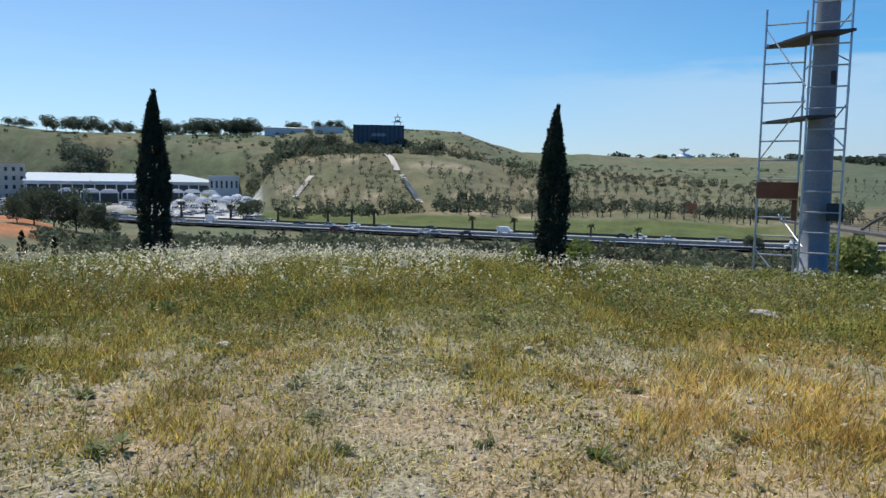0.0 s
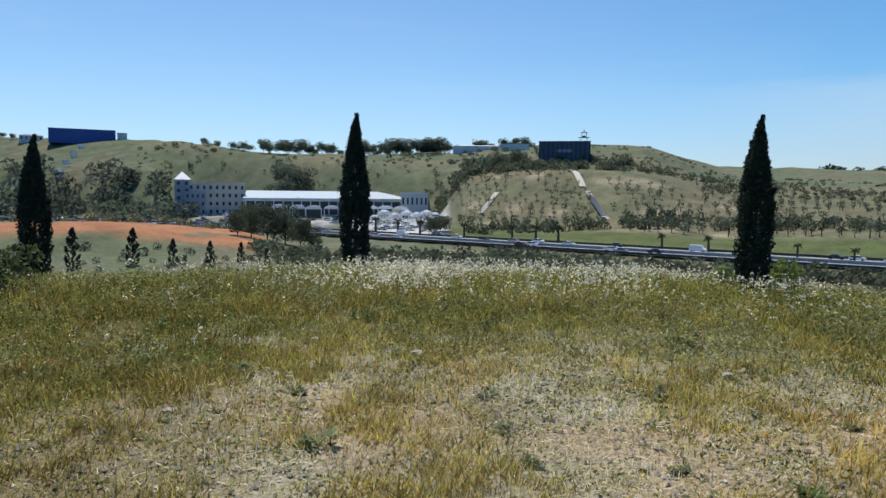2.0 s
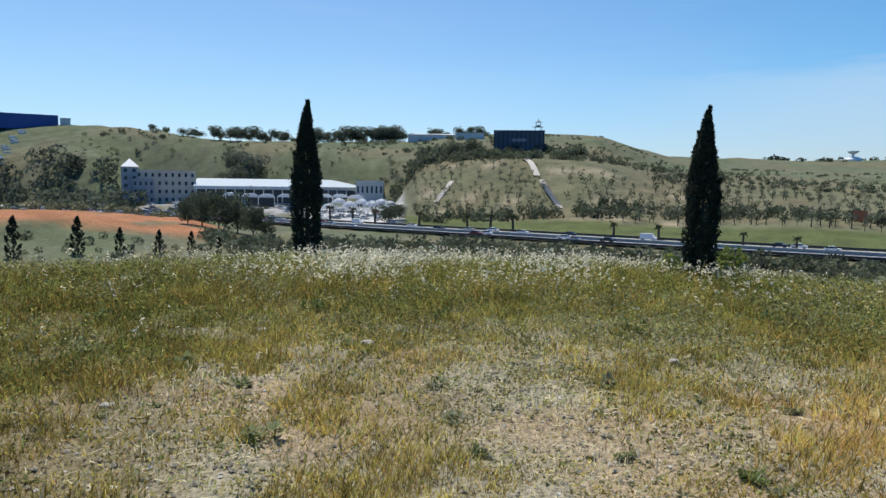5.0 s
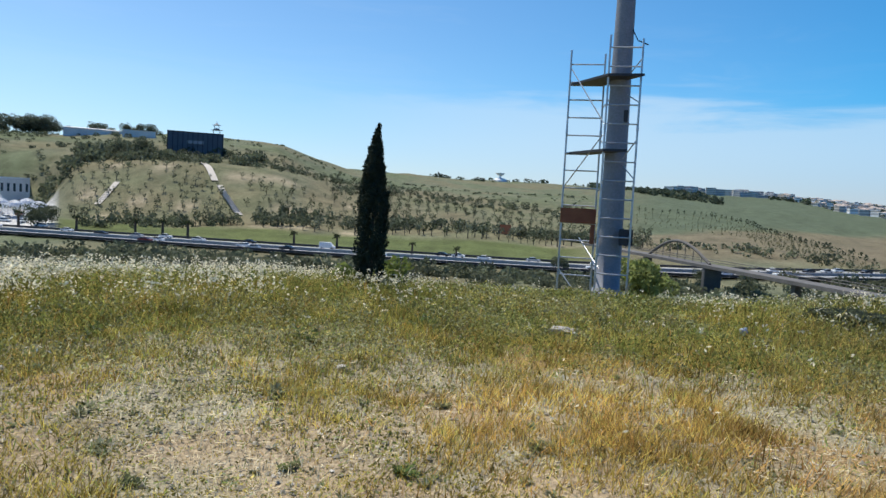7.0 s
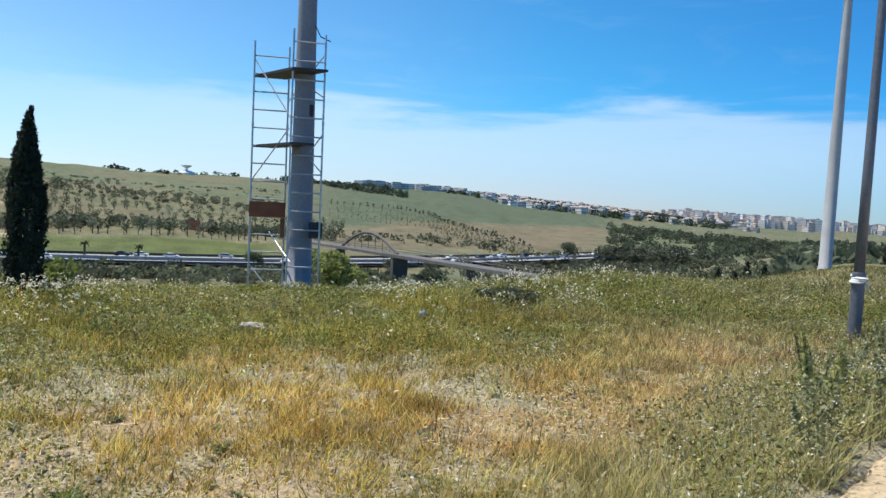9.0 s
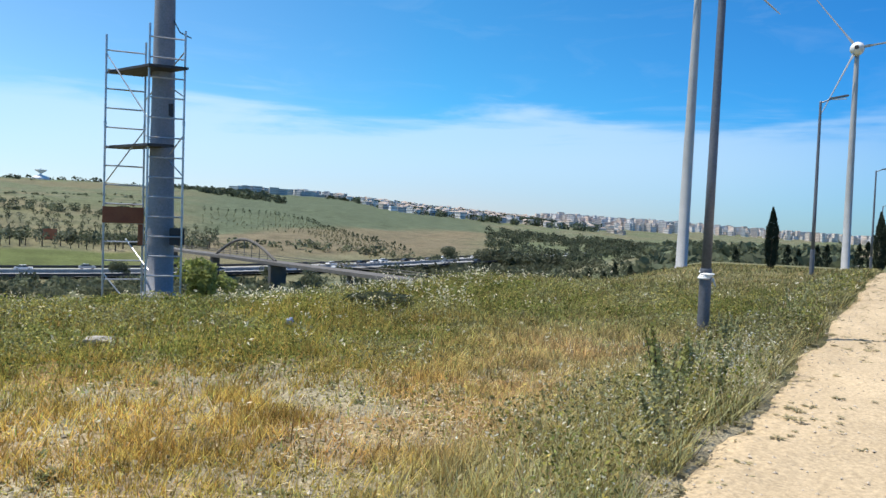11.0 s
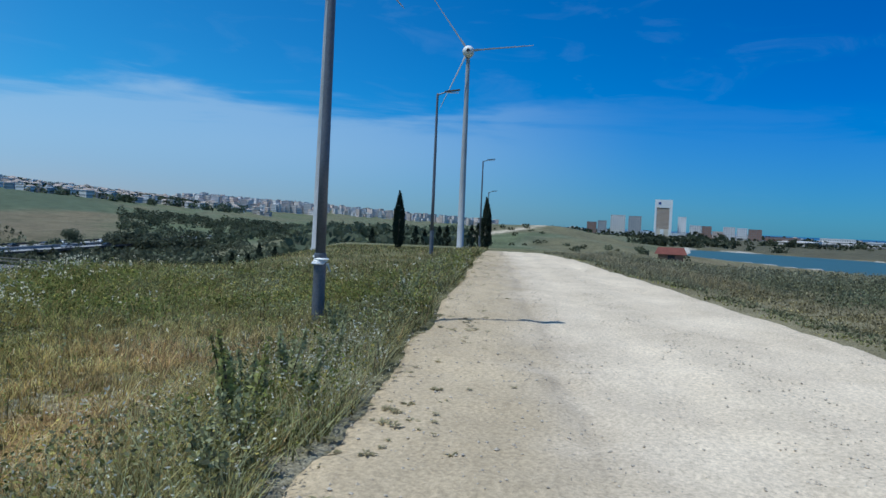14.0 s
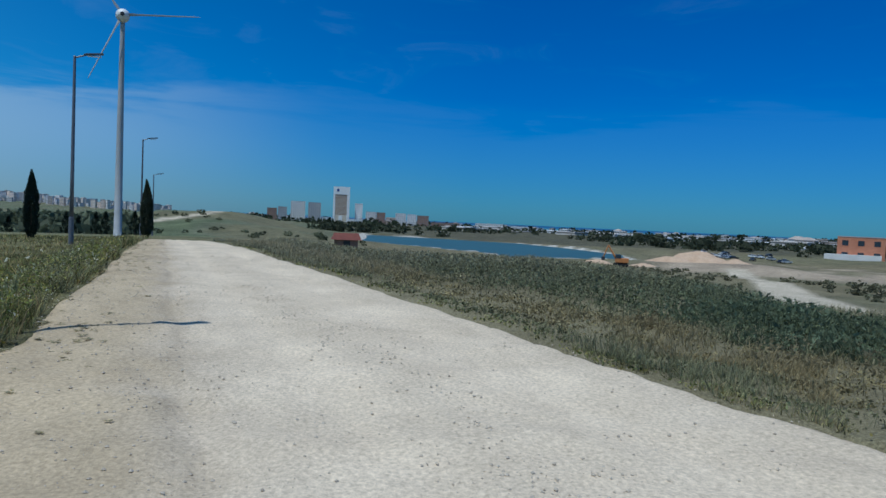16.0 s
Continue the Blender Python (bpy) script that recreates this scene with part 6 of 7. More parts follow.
def grow(name, label, n, r0, r1, az0, az1, power, seed, tall=False, only=None, keep=None):
    rng = np.random.RandomState(seed)
    x, y = scatter(n, r0, r1, az0, az1, power, rng)
    f = field(x, y)
    clump = 0.15 + 0.95 * smooth(0.38, 0.62, rough(x, y, 0.4, 75)) * (0.45 + 0.7 * smooth(0.35, 0.6, rough(x, y, 1.6, 76)))
    prob = clump * (1 - 0.74 * f["bare"]) * (~f["lane"]) * smooth(-0.15, np.where(f["north"], 0.3, 0.25), f["d"] - 1.3 * (rough(x, y, 0.7, 89) - 0.5))
    if keep is not None:
        prob = prob * keep(f)
    ok = rng.rand(n) < prob
    x, y = x[ok], y[ok]
    f = {k: v[ok] for k, v in f.items()}
    n = len(x)
    z = land(x, y) - 0.015
    h = 0.04 + 0.08 * f["n2"] * (1 - f["bare"]) * (1 - f["lip"]) + 0.025 * f["dry"] + 0.055 * f["lip"] + 0.13 * f["oats"] + 0.13 * f["verge"] + f["south"] * (0.03 + 0.17 * smooth(DRY1, DRY1 + 1.5, f["d"])) + 0.02 * smooth(3, 6, f["r"])
    h = h * (0.45 + 0.85 * rng.rand(n))
    if tall:
        h = h * 1.3 + 0.04
    w = (0.0020 + 0.00042 * f["r"]) * (0.7 + 0.6 * rng.rand(n)) * (0.8 if tall else 1.15)
    a = rng.rand(n) * 2 * np.pi
    # the wind leans everything a little to the east
    lean = h * (0.1 + 1.15 * rng.rand(n))
    lx, ly = np.cos(a) * lean + 0.08 * h, np.sin(a) * lean - 0.02 * h
    sx, sy = -np.sin(a + 1.2 * rng.rand(n)) * w, np.cos(a + 1.2 * rng.rand(n)) * w
    g = np.clip(0.75 * f["lip"] + 0.9 * f["south"] * smooth(0.35, 0.5, f["n2"]) + 0.15, 0, 1)
    c = blend((STRAW, g), (RUSSET, f["dry"] * (0.5 + 0.5 * smooth(0.4, 0.6, f["n1"]))), (OLIVEG, g * 0.9), (GREYG, 0.6 * f["south"]), (GREEN, np.clip(g * smooth(0.35, 0.65, rough(x, y, 0.9, 77)) + 0.5 * f["verge"] + 0.3 * f["south"], 0, 1)), (GREYG, 0.55 * f["verge"] * smooth(0.45, 0.6, f["n1"])), (STRAW, (rng.rand(n) < 0.16) * 0.8), (RUSSET, (rng.rand(n) < 0.14) * 0.7))
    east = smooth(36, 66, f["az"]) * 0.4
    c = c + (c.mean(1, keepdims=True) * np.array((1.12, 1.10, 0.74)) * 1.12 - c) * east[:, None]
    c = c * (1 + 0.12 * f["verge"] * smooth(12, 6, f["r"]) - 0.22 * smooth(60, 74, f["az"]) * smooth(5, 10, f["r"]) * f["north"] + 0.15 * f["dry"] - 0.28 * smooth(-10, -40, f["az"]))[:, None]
    c = c * (0.3 + 1.4 * rng.rand(n, 1) ** 1.5) * (0.4 + 1.2 * rough(x, y, 0.28, 85))[:, None]
    c = c + (bank_colour(f) * (0.6 + 0.8 * rng.rand(n, 1)) - c) * (0.9 * f["south"])[:, None]
    pale = (rng.rand(n) < 0.25) * f["verge"] * smooth(14, 5, f["r"])
    c = c + (np.array((0.50, 0.52, 0.29)) - c) * pale[:, None]
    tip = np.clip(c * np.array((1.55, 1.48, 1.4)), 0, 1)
    base = np.stack([x, y, z], 1)
    if not tall:
        v = np.stack([base + np.stack([sx, sy, 0 * x], 1), base - np.stack([sx, sy, 0 * x], 1), base + np.stack([lx, ly, h], 1)], 1)
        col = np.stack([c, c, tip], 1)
        faces = np.arange(3 * n).reshape(-1, 3)
    else:
        mid = base + np.stack([lx * 0.4, ly * 0.4, h * 0.62], 1)
        sd = np.stack([sx, sy, 0 * x], 1)
        v = np.stack([base + sd, base - sd, mid - sd * 0.75, mid + sd * 0.75, base + np.stack([lx, ly, h], 1)], 1)
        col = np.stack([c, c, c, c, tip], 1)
        k = 5 * np.arange(n)[:, None]
        faces = np.concatenate([k + [0, 1, 2], k + [0, 2, 3], k + [3, 2, 4]])
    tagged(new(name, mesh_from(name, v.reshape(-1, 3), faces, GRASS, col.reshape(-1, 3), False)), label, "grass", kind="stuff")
    return base + np.stack([lx, ly, h], 1), f


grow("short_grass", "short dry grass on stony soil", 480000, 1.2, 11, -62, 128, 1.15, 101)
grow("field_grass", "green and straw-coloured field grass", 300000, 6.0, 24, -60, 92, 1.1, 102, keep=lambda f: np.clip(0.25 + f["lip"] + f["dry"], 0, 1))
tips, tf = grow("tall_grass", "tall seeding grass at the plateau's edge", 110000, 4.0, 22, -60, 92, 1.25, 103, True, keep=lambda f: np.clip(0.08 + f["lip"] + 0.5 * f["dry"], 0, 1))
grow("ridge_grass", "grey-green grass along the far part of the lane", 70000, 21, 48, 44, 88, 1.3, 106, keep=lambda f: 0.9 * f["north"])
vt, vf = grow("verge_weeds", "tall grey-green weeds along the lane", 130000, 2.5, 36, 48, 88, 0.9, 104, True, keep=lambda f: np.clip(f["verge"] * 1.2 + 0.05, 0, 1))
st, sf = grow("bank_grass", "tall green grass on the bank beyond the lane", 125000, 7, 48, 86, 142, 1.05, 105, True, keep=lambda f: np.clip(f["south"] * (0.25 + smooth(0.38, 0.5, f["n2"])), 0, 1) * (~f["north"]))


def seed_heads(name, label, pts, share, size, colour, seed, lift=0.0):
    """Small pale spikelets at the tips of grasses."""
    rng = np.random.RandomState(seed)
    ok = rng.rand(len(pts)) < share
    p = np.repeat(pts[ok] + np.array((0, 0, 1)) * lift * rng.rand(int(ok.sum()), 1), 4, 0)
    p = p + rng.normal(0, 0.024, p.shape) * np.array((1, 1, 1.5))
    r = np.hypot(p[:, 0], p[:, 1])
    v, f = leaf_cloud(p, size * (0.7 + 0.03 * r), rng, 0.4, 0.3)
    tint = np.repeat(np.array(colour) * (0.75 + 0.5 * rng.rand(len(p), 1)), 4, 0)
    tagged(new(name, mesh_from(name, v, f, GRASS, tint, False)), label, "grass", kind="stuff")


def leaf_litter(name, label, n, r0, r1, az0, az1, power, seed, weight, size, top):
    """Small leaves of creeping plants between the grasses."""
    rng = np.random.RandomState(seed)
    x, y = scatter(n, r0, r1, az0, az1, power, rng)
    f = field(x, y)
    ok = (rng.rand(n) < weight(f) * (0.15 + 0.95 * smooth(0.42, 0.6, rough(x, y, 0.55, 81)))) & ~f["lane"]
    x, y = x[ok], y[ok]
    f = {k: v[ok] for k, v in f.items()}
    h = top(f) * rng.rand(len(x)) ** 0.8 * (0.5 + rough(x, y, 0.5, 82))
    p = np.stack([x, y, land(x, y) + h], 1)
    v, q = leaf_cloud(p, size * (0.7 + 0.05 * f["r"]), rng, 0.5, 0.15)
    c = blend((GREEN, f["lip"]), (GREYG, np.clip(0.8 * smooth(0.4, 0.62, rough(x, y, 1.2, 83)), 0, 1)), (STRAW, np.maximum((rng.rand(len(x)) < 0.2) * 0.8, (h < 0.025) * 0.75)), (OLIVEG, (rng.rand(len(x)) < 0.3) * 0.7))
    c = c + (bank_colour(f) - c) * (0.85 * f["south"])[:, None]
    c = c * (0.35 + 1.5 * rng.rand(len(x), 1) ** 1.5) * (0.6 + 0.8 * rough(x, y, 0.5, 86))[:, None]
    tagged(new(name, mesh_from(name, v, q, GRASS, np.repeat(c, 4, 0), False)), label, "weeds", kind="stuff")


leaf_litter("field_weeds", "small-leaved green weeds in the field grass", 440000, 3.0, 18, -60, 75, 1.15, 107, lambda f: np.clip(0.14 + f["lip"], 0, 1) * (1 - 0.5 * f["dry"]), 0.015, lambda f: 0.05 + 0.2 * f["lip"] + 0.12 * f["oats"])
leaf_litter("verge_leaves", "small grey-green leaves of verge weeds", 170000, 2.5, 30, 48, 88, 0.9, 108, lambda f: f["verge"], 0.016, lambda f: 0.06 + 0.40 * f["verge"])
leaf_litter("bank_leaves", "small-leaved weeds on the bank beyond the lane", 190000, 6, 40, 88, 142, 1.0, 109, lambda f: f["south"] * (~f["north"]), 0.020, lambda f: 0.05 + 0.34 * smooth(DRY1, DRY1 + 2, f["d"]))
def stalks(name, label, n, r0, r1, az0, az1, power, seed, colour, share):
    """Dry stalks that stand or lie between the grasses and catch the sun."""
    rng = np.random.RandomState(seed)
    x, y = scatter(n, r0, r1, az0, az1, power, rng)
    f = field(x, y)
    ok = (rng.rand(n) < share(f)) & ~f["lane"] & f["north"]
    x, y, r = x[ok], y[ok], f["r"][ok]
    n = len(x)
    a, e = rng.rand(n) * 6.283, np.where(rng.rand(n) < 0.55, 0.15 * rng.rand(n), 0.6 + 0.8 * rng.rand(n))
    l = 0.02 + 0.065 * rng.rand(n) ** 2
    w = (0.0016 + 0.00035 * r) * (0.7 + 0.6 * rng.rand(n))
    base = np.stack([x, y, land(x, y) + 0.012 + 0.03 * rng.rand(n)], 1)
    d = np.stack([np.cos(a) * np.cos(e), np.sin(a) * np.cos(e), np.sin(e)], 1) * l[:, None]
    sd = np.stack([-np.sin(a), np.cos(a), 0.5 + 0 * a], 1) * w[:, None]
    v = np.stack([base - sd, base + sd, base + d + sd * 0.6, base + d - sd * 0.6], 1).reshape(-1, 3)
    c = np.repeat(np.array(colour) * (0.7 + 0.5 * rng.rand(n, 1)), 4, 0)
    tagged(new(name, mesh_from(name, v, np.arange(4 * n).reshape(-1, 4), GRASS, np.clip(c, 0, 1), False)), label, "grass", kind="stuff")


stalks("straw_stalks", "pale broken straw on stony soil", 60000, 1.8, 10, -60, 80, 1.25, 114, (0.84, 0.74, 0.50), lambda f: 0.08 + 0.55 * f["bare"] + 0.1 * f["dry"])
stalks("green_stalks", "upright young green blades in the field", 60000, 4, 14, -60, 70, 1.2, 115, (0.30, 0.38, 0.10), lambda f: 0.15 + 0.7 * f["lip"])
leaf_litter("straw_litter", "flattened straw on stony soil", 90000, 1.8, 9, -60, 78, 1.2, 110, lambda f: np.clip(1 - f["lip"], 0, 1), 0.012, lambda f: 0.02 + 0 * f["r"])
seed_heads("oat_spikelets", "pale dry spikelets of wild oats", tips, 0.012 + 0.75 * smooth(0.4, 0.6, tf["n1"]) * smooth(-40, -22, tf["az"]) * tf["oats"] * smooth(9.0, 10.5, tf["r"]) * (0.45 + 0.55 * smooth(34, 24, tf["az"])), 0.024, (0.92, 0.84, 0.62), 111, 0.14)
seed_heads("weed_flowers", "small grey-white flower heads of verge weeds", vt, vf["verge"] * (0.12 + 0.35 * smooth(0.4, 0.5, vf["n1"])) * smooth(1.5, 0.8, vf["d"]) * (0.08 + 0.92 * smooth(12, 4, vf["r"])), 0.014, (0.9, 0.87, 0.72), 112)
seed_heads("field_flowers", "small yellow-green flower heads in the grass", tips, 0.10 * tf["lip"], 0.012, (0.42, 0.42, 0.12), 113)


def rosette(rng, x, y, size, leaves, colour, up=0.5):
    """Broad pointed leaves that spread from one root."""
    a = rng.rand(leaves) * 2 * np.pi
    l = size * (0.6 + 0.6 * rng.rand(leaves))
    e = up * (0.3 + 0.9 * rng.rand(leaves))
    z = float(land(x, y))
    base = np.zeros((leaves, 3)) + (x, y, z - 0.01)
    d = np.stack([np.cos(a) * np.cos(e), np.sin(a) * np.cos(e), np.sin(e)], 1)
    s = np.stack([-np.sin(a), np.cos(a), 0 * a], 1) * (l * 0.14)[:, None]
    mid, tip = base + d * (l * 0.55)[:, None], base + d * l[:, None] - np.array((0, 0, 1)) * (l * 0.12)[:, None]
    v = np.stack([base, mid + s, tip, mid - s], 1).reshape(-1, 3)
    c = np.repeat(np.array(colour) * (0.7 + 0.6 * rng.rand(leaves, 1)), 4, 0)
    return v, c


def weeds():
    rng = np.random.RandomState(121)
    V, C = [], []
    x, y = scatter(2200, 2.2, 8.5, -60, 75, 1.4, rng)
    f = field(x, y)
    for k in range(len(x)):
        if f["lane"][k] or not f["north"][k] or rng.rand() > 0.3 + 0.5 * (1 - f["dry"][k]) * (grain(x[k], y[k], 1.2, 79) > 0.5):
            continue
        v, c = rosette(rng, x[k], y[k], 0.03 + 0.05 * rng.rand(), int(10 + 12 * rng.rand()), (0.2, 0.23, 0.11) if rng.rand() < 0.6 else (0.3, 0.3, 0.2), 0.7)
        V.append(v)
        C.append(c)
    # tufts that creep over the lane's shoulder
    for k in range(420):
        xx = 3.5 + 34 * rng.rand() ** 1.3
        l, r = lane_edges(np.array([xx]))
        yy = float(l[0]) - abs(rng.normal(0, 0.45))
        v, c = rosette(rng, xx, yy, 0.03 + 0.06 * rng.rand(), 16, (0.40, 0.36, 0.22), 0.3)
        v[:, 2] += 0.03
        V.append(v)
        C.append(c)
    v = np.vstack(V)
    tagged(new("low_weeds", mesh_from("low_weeds", v, np.arange(len(v)).reshape(-1, 4), GRASS, np.vstack(C), False)), "low broad-leaved weeds on stony soil", "weeds", kind="stuff")


weeds()


def single_weed(name, x, y, size, leaves, colour, label, up=0.6):
    """A low clump: branching sprays set with narrow leaves, the outermost flat on the soil."""
    rng = np.random.RandomState(int(abs(x * 100) + 7))
    t = thing(name, on_ground(x, y), label, "weed", "single weeds in the field")
    for k in range(max(6, leaves // 3)):
        a, q = rng.rand() * 6.28, size * (0.25 + 0.75 * rng.rand())
        v, c = rosette(rng, x + 0.55 * q * math.cos(a), y + 0.55 * q * math.sin(a), 0.32 * size + 0.02, 9, np.array(colour) * (0.75 + 0.6 * rng.rand()), up * (0.5 + rng.rand()))
        v[:, 2] += up * 0.55 * (size - 0.55 * q) * rng.rand()
        spray = new("leaf_spray", mesh_from("leaf_spray", v - np.array(t.matrix_world.translation), np.arange(len(v)).reshape(-1, 4), GRASS, np.clip(c, 0, 1), False))
        spray.parent = t


single_weed("thistle_rosette", 1.02, 3.98, 0.15, 36, (0.15, 0.21, 0.07), "dark green thistle rosette on bare soil")
for x, y, size, tone, text in ((-1.88, 3.98, 0.24, (0.26, 0.29, 0.14), "grey-green leafy weed on bare soil"), (-2.1, 6.5, 0.2, (0.16, 0.19, 0.08), "dark leafy weed in dry grass"), (-1.62, 6.55, 0.16, (0.24, 0.26, 0.13), "grey-green weed in dry grass"),
                               (-3.3, 5.5, 0.22, (0.22, 0.25, 0.12), "grey-green leafy weed among dry grass"), (-0.75, 4.5, 0.17, (0.28, 0.29, 0.17), "wilted grey-green weed on bare soil"), (-0.5, 4.05, 0.12, (0.2, 0.22, 0.1), "small dark weed on bare soil"),
                               (0.35, 4.2, 0.12, (0.2, 0.22, 0.1), "small dark weed on bare soil"), (0.3, 5.6, 0.15, (0.28, 0.29, 0.17), "small grey-green weed on bare soil"), (-1.0, 5.3, 0.15, (0.28, 0.29, 0.17), "small grey weed on bare soil"),
                               (-2.5, 5.0, 0.15, (0.2, 0.23, 0.1), "small green weed on bare soil"), (2.0, 4.3, 0.14, (0.26, 0.26, 0.13), "small olive weed on bare soil"), (1.6, 5.3, 0.13, (0.26, 0.26, 0.13), "small olive weed among straw"),
                               (-1.5, 8.2, 0.3, (0.13, 0.18, 0.05), "dark green leafy weed in field grass"), (0.7, 8.0, 0.3, (0.15, 0.2, 0.06), "dark green leafy weed in field grass"), (-3.2, 8.4, 0.32, (0.12, 0.17, 0.05), "dark green leafy weed in field grass"),
                               (2.3, 8.9, 0.35, (0.15, 0.2, 0.06), "dark green leafy weed in field grass"), (-5.2, 7.2, 0.3, (0.15, 0.19, 0.07), "dark green leafy weed in field grass"), (-4.3, 5.6, 0.24, (0.2, 0.23, 0.1), "grey-green leafy weed in dry grass")):
    single_weed("leafy_weed", x, y, size, 30, tone, text, 0.8)


def leafy_bush(name, m, height, radius, leaves, size, colour, label, category, blobs=10, seed=1):
    t = thing(name, m, label, category)
    rng = np.random.RandomState(seed)
    p = crown_points(rng, leaves, height, radius, 0.1, blobs)
    v, f = leaf_cloud(p, size, rng, 0.55)
    tint = np.repeat(np.array(colour) * (0.65 + 0.7 * rng.rand(leaves, 1)), 4, 0)
    c = new("foliage", mesh_from("foliage", v, f, LEAF, tint, False))
    c.parent = t
    b = bmesh.new()
    for k in range(5):
        a = 1.26 * k
        tube(b, (0.04 * math.cos(a), 0.04 * math.sin(a), -0.1), (radius * 0.5 * math.cos(a), radius * 0.5 * math.sin(a), height * 0.7), 0.02, 0.008, 6)
    part("stems", b, BARK, t)
    return t


leafy_bush("fig_bush", at(31.9, 18.5, 0.0), 1.2, 0.62, 2000, 0.06, (0.27, 0.31, 0.10), "light green broad-leaved bush beside the mast", "bush", 12, 3)
leafy_bush("green_bush", at(11.6, 14.5, -0.1), 0.8, 0.45, 600, 0.06, (0.2, 0.24, 0.06), "yellow-green bush beside a cypress", "bush", 8, 4)
leafy_bush("green_bush", at(7.4, 14.5, -0.1), 0.65, 0.3, 400, 0.06, (0.2, 0.24, 0.06), "yellow-green bush beside a cypress", "bush", 6, 5)
leafy_bush("dark_bush", at(46.2, 12.4, -0.05), 0.3, 0.44, 2200, 0.035, (0.10, 0.115, 0.07), "low dark tangled bush in dry grass", "bush", 10, 6)
leafy_bush("dark_bush", at(-47.5, 12.5, 0.0), 0.75, 0.6, 1100, 0.05, (0.10, 0.125, 0.05), "low dark green bush in tall grass", "bush", 10, 7)


def tall_weed(x, y, height, colour, label, seed):
    """One upright weed with leaves all along its stalks."""
    rng = np.random.RandomState(seed)
    t = thing("tall_weed", on_ground(x, y), label, "weed", "tall weeds by the lane")
    pts = []
    for k in range(7):
        b = bmesh.new()
        a, l = rng.rand() * 6.28, height * (0.55 + 0.45 * rng.rand())
        tip = (0.28 * l * math.cos(a), 0.28 * l * math.sin(a), l)
        tube(b, (0, 0, -0.03), tip, 0.008, 0.003, 5)
        part("stalk", b, BARK, t)
        for u in np.linspace(0.12, 1.0, 110):
            pts.append((tip[0] * u + rng.normal(0, 0.04 * (1.1 - u)), tip[1] * u + rng.normal(0, 0.04 * (1.1 - u)), tip[2] * u + rng.normal(0, 0.02)))
    v, f = leaf_cloud(np.array(pts), 0.026, rng, 0.4)
    tint = np.repeat(np.array(colour) * (0.7 + 0.6 * rng.rand(len(pts), 1)), 4, 0)
    c = new("leaves", mesh_from("leaves", v, f, LEAF, tint, False))
    c.parent = t


tall_weed(5.96, 2.25, 0.88, (0.34, 0.35, 0.12), "tall dark green weed at the lane's edge", 1)
for x, y, h, sd in ((6.3, 2.35, 0.6, 2), (5.6, 2.05, 0.55, 3), (7.2, 2.5, 0.6, 4), (9.5, 2.9, 0.6, 5), (13.8, 3.2, 0.7, 6), (5.1, 1.95, 0.5, 7), (6.8, 2.15, 0.45, 8), (8.2, 2.5, 0.5, 9)):
    tall_weed(x, y, h, (0.38, 0.39, 0.2), "grey-green weed at the lane's edge", sd)

def bank_clumps():
    """Rounded clumps of rank weeds beyond the lane's trodden edge."""
    rng = np.random.RandomState(127)
    x, y = scatter(4200, 8, 46, 88, 142, 1.0, rng)
    f = field(x, y)
    ok = (~f["north"]) & (f["d"] > DRY1 - 0.3 + 1.5 * (f["n1"] - 0.5)) & (f["d"] < DRY1 + 11) & (rng.rand(len(x)) < 0.2 + smooth(0.4, 0.55, f["n2"]))
    x, y = x[ok], y[ok]
    f = {k: v[ok] for k, v in f.items()}
    n, leaves = len(x), 46
    s = (0.12 + 0.2 * rng.rand(n)) * (0.7 + 0.5 * smooth(DRY1, DRY1 + 2, f["d"]))
    d = rng.normal(size=(n, leaves, 3))
    d /= np.linalg.norm(d, axis=2, keepdims=True)
    p = d * (0.5 + 0.6 * rng.rand(n, leaves, 1)) * s[:, None, None] * np.array([1.2, 1.2, 0.9])
    p[..., 2] = np.abs(p[..., 2] + 0.4 * s[:, None])
    p += np.stack([x, y, land(x, y)], 1)[:, None]
    v, q = leaf_cloud(p.reshape(-1, 3), np.repeat(s, leaves) * 0.17, rng, 0.45)
    c = bank_colour(f) * (0.75 + 0.6 * rng.rand(n, 1))
    c = np.repeat(np.repeat(c, leaves, 0) * (0.7 + 0.7 * rng.rand(n * leaves, 1)), 4, 0)
    tagged(new("bank_weeds", mesh_from("bank_weeds", v, q, LEAF, c, False)), "clumps of rank green weeds on the bank", "weeds", kind="stuff")


bank_clumps()

# stones: gravel on the lane, rocks in the field


def pebbles(name, label, n, place, size, seed, material):
    rng = np.random.RandomState(seed)
    x, y, z = place(rng, n)
    n = len(x)
    o = np.array([(1, 0, 0), (0, 1, 0), (-1, 0, 0), (0, -1, 0), (0, 0, 0.7), (0, 0, -0.7)])
    s = size * (0.35 + rng.rand(n) ** 3 * 1.6)
    t = rng.rand(n) * 6.28
    v = o[None] * (0.7 + 0.6 * rng.rand(n, 6, 1)) * s[:, None, None]
    vx, vy = v[..., 0] * np.cos(t)[:, None] - v[..., 1] * np.sin(t)[:, None], v[..., 0] * np.sin(t)[:, None] + v[..., 1] * np.cos(t)[:, None]
    v = np.stack([vx + x[:, None], vy + y[:, None], v[..., 2] + (z + 0.3 * s)[:, None]], -1)
    f = np.array([(0, 1, 4), (1, 2, 4), (2, 3, 4), (3, 0, 4), (1, 0, 5), (2, 1, 5), (3, 2, 5), (0, 3, 5)])
    f = (6 * np.arange(n)[:, None, None] + f[None]).reshape(-1, 3)
    tagged(new(name, mesh_from(name, v.reshape(-1, 3), f, material, smooth_faces=False)), label, "stones", kind="stuff")


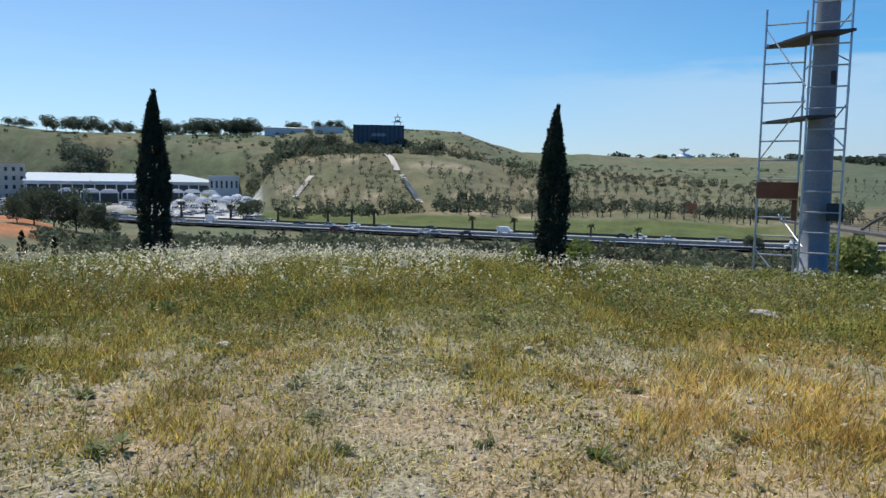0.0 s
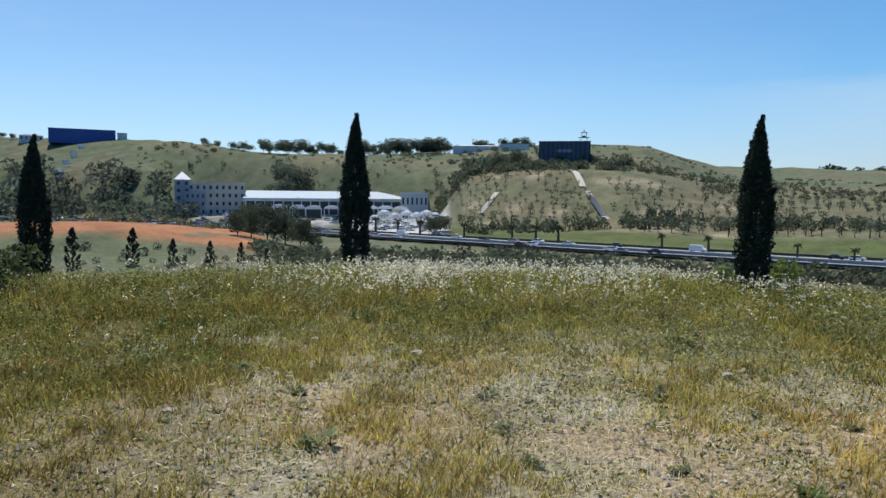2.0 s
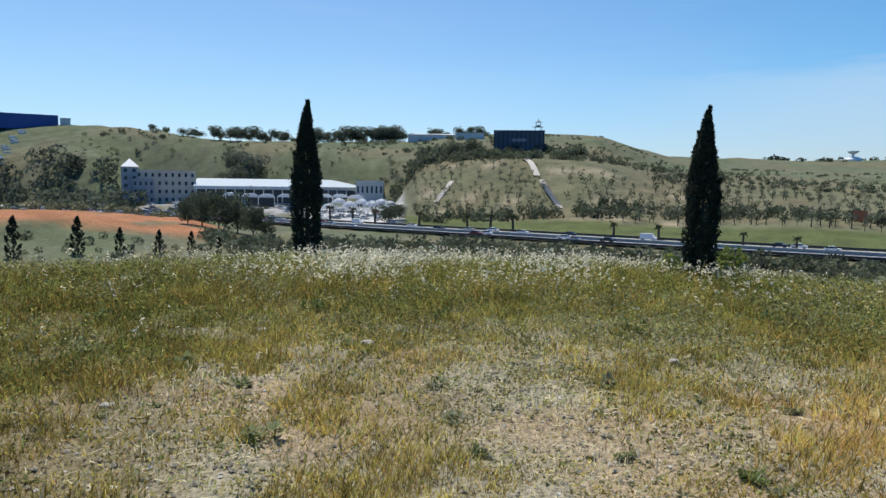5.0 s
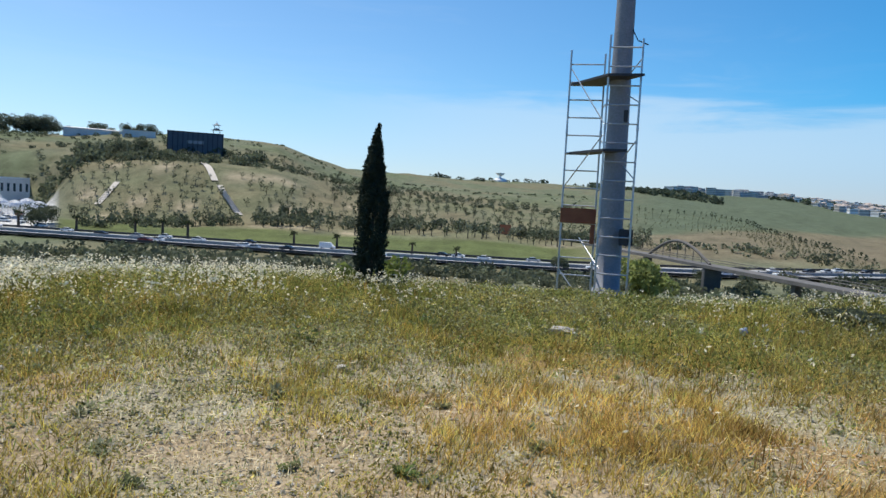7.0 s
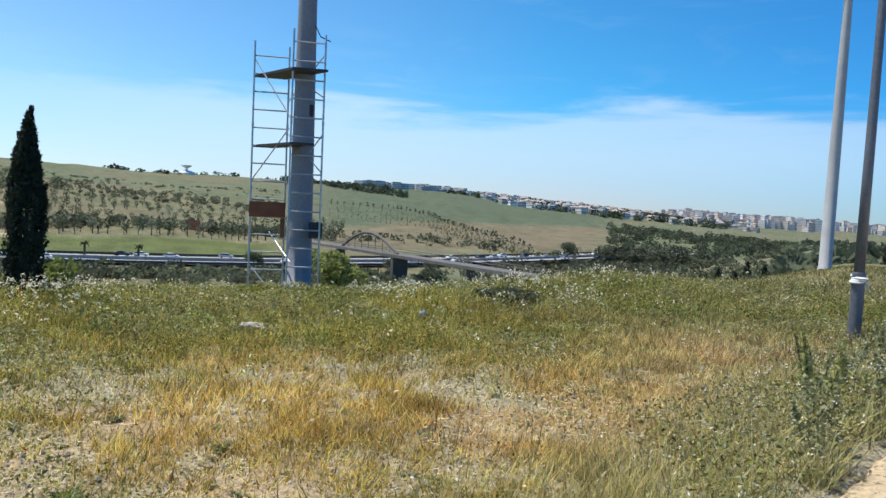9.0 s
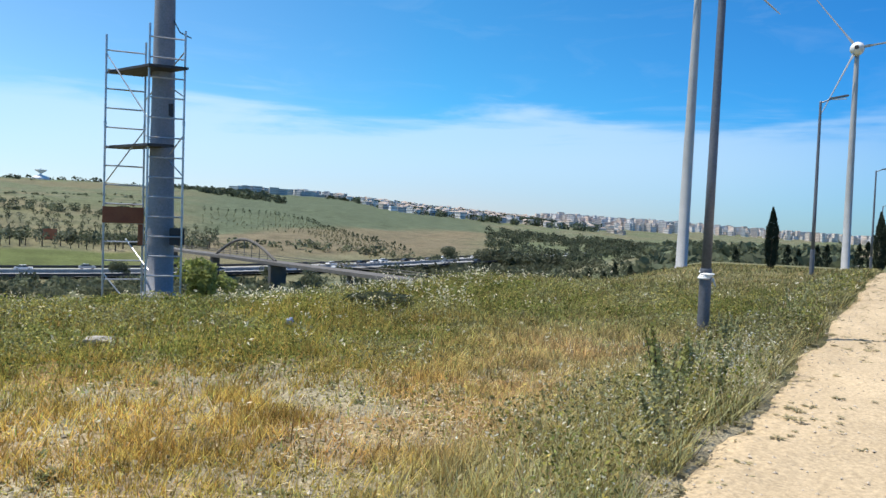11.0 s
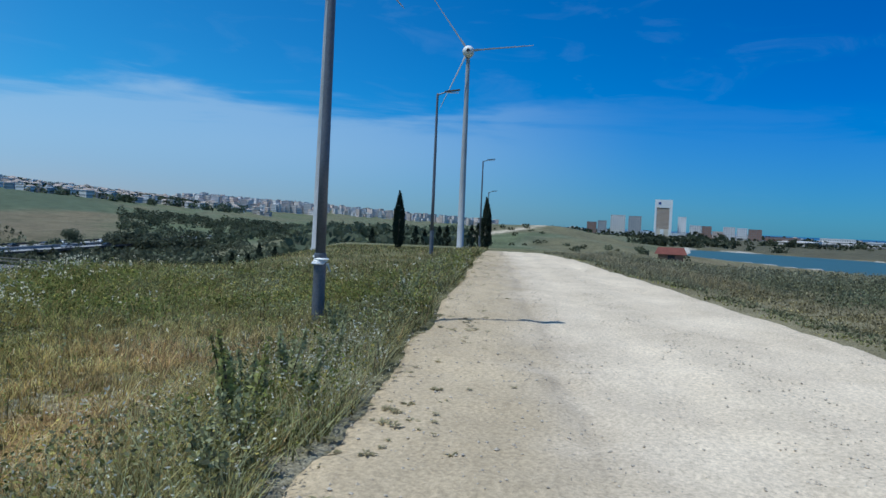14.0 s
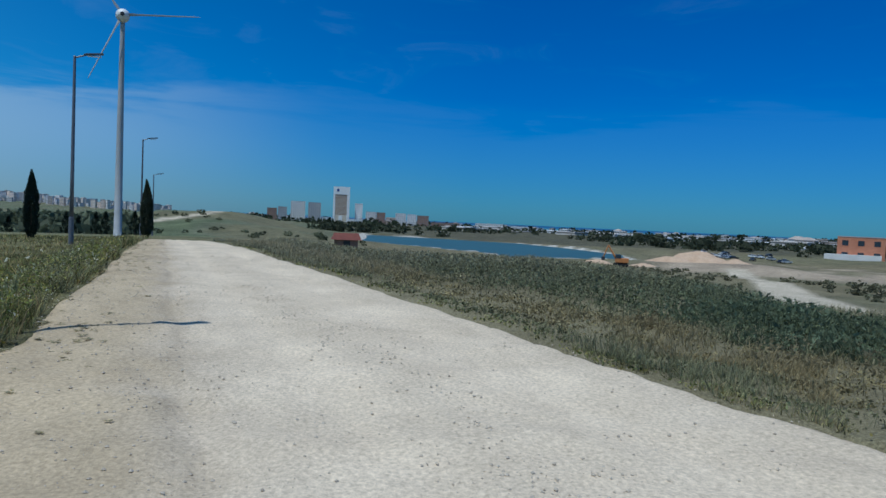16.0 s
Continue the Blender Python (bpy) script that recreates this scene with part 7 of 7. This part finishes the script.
def on_lane(rng, n):
    x = 1.5 + 26 * rng.rand(n) ** 1.7
    left, right = lane_edges(x)
    v = np.where(rng.rand(n) < 0.4, 0.34 * rng.rand(n) ** 0.8, rng.rand(n))
    # swept together in streaks between the wheel tracks
    v = np.where(rng.rand(n) < 0.3, 0.56 + 0.05 * rng.normal(size=n), v)
    y = left + (right - left) * v
    ok = rng.rand(n) < 0.12 + smooth(0.5, 0.64, rough(x * 0.6, y, 0.5, 99)) + 0.4 * (v < 0.3)
    return x[ok], y[ok], lane_land(x[ok], y[ok])


def on_field(rng, n):
    x, y = scatter(n, 1.6, 9, -60, 100, 1.3, rng)
    f = field(x, y)
    ok = ~f["lane"] & (f["bare"] + 0.25 > rng.rand(n))
    return np.where(ok, x, 3.0), np.where(ok, y, -40.0), np.where(ok, land(x, y), -5)


PALE_STONE = shade("pale_field_stone", (0.5, 0.45, 0.36), (0.75, 0.7, 0.6), 6, 0.9, 0, 0.3)
LANE_STONE = shade("lane_stone", (0.30, 0.25, 0.19), (0.62, 0.54, 0.43), 14, 0.9, 0, 0.3)
CLOD = shade("dry_clod", (0.24, 0.21, 0.15), (0.42, 0.37, 0.27), 6, 0.95, 0, 0.5)
pebbles("lane_gravel", "loose pale gravel on the lane", 20000, on_lane, 0.0095, 131, LANE_STONE)
pebbles("field_stones", "small pale stones in the dry field", 8500, on_field, 0.010, 132, PALE_STONE)
pebbles("soil_clods", "rough clods of dry soil", 9000, on_field, 0.016, 133, CLOD)


def rock(m, w, d, h, seed, label, material=STONE):
    rng = np.random.RandomState(seed)
    b = bmesh.new()
    bmesh.ops.create_icosphere(b, subdivisions=2, radius=1.0)
    for v in b.verts:
        k = 0.8 + 0.4 * rng.rand()
        v.co = Vector((v.co.x * w * k, v.co.y * d * k, v.co.z * h * k * (0.55 if v.co.z > 0 else 1)))
    ob = part("rock", b, material)
    ob.matrix_world = m
    tagged(ob, label, "rock", "rocks in the field")


PALE_ROCK = shade("pale_limestone", (0.34, 0.31, 0.26), (0.52, 0.48, 0.42), 9, 0.9, 0, 0.4)
rock(on_ground(4.01, 8.34, 10, 0.05), 0.19, 0.1, 0.09, 1, "pale flat limestone slab in the grass", PALE_ROCK)
rock(on_ground(-3.2, 4.35, 30, 0.01), 0.055, 0.045, 0.035, 2, "pale limestone lump on bare soil", PALE_ROCK)
rock(on_ground(-1.95, 6.6, 0, 0.03), 0.07, 0.05, 0.05, 3, "pale limestone lump in dry grass", PALE_ROCK)
rock(on_ground(-3.2, 6.9, 0, 0.03), 0.06, 0.05, 0.05, 4, "pale limestone lump in dry grass", PALE_ROCK)
rock(on_ground(0.95, 6.6, 0, 0.03), 0.06, 0.05, 0.04, 5, "pale limestone lump in dry grass", PALE_ROCK)
rock(on_ground(4.8, 6.9, 0, 0.03), 0.05, 0.04, 0.04, 6, "pale limestone lump in dry grass", PALE_ROCK)
bag = bmesh.new()
bmesh.ops.create_icosphere(bag, subdivisions=3, radius=0.065)
for v in bag.verts:
    v.co *= 0.82 + 0.32 * noise.noise(v.co * 24)
ob = part("plastic_bag", bag, paint("pale_blue_plastic", (0.26, 0.31, 0.42), 0.4), None, "", True)
ob.matrix_world = on_ground(6.58, 8.05, 0, 0.10)
tagged(ob, "crumpled pale blue plastic bag in the grass", "plastic bag")
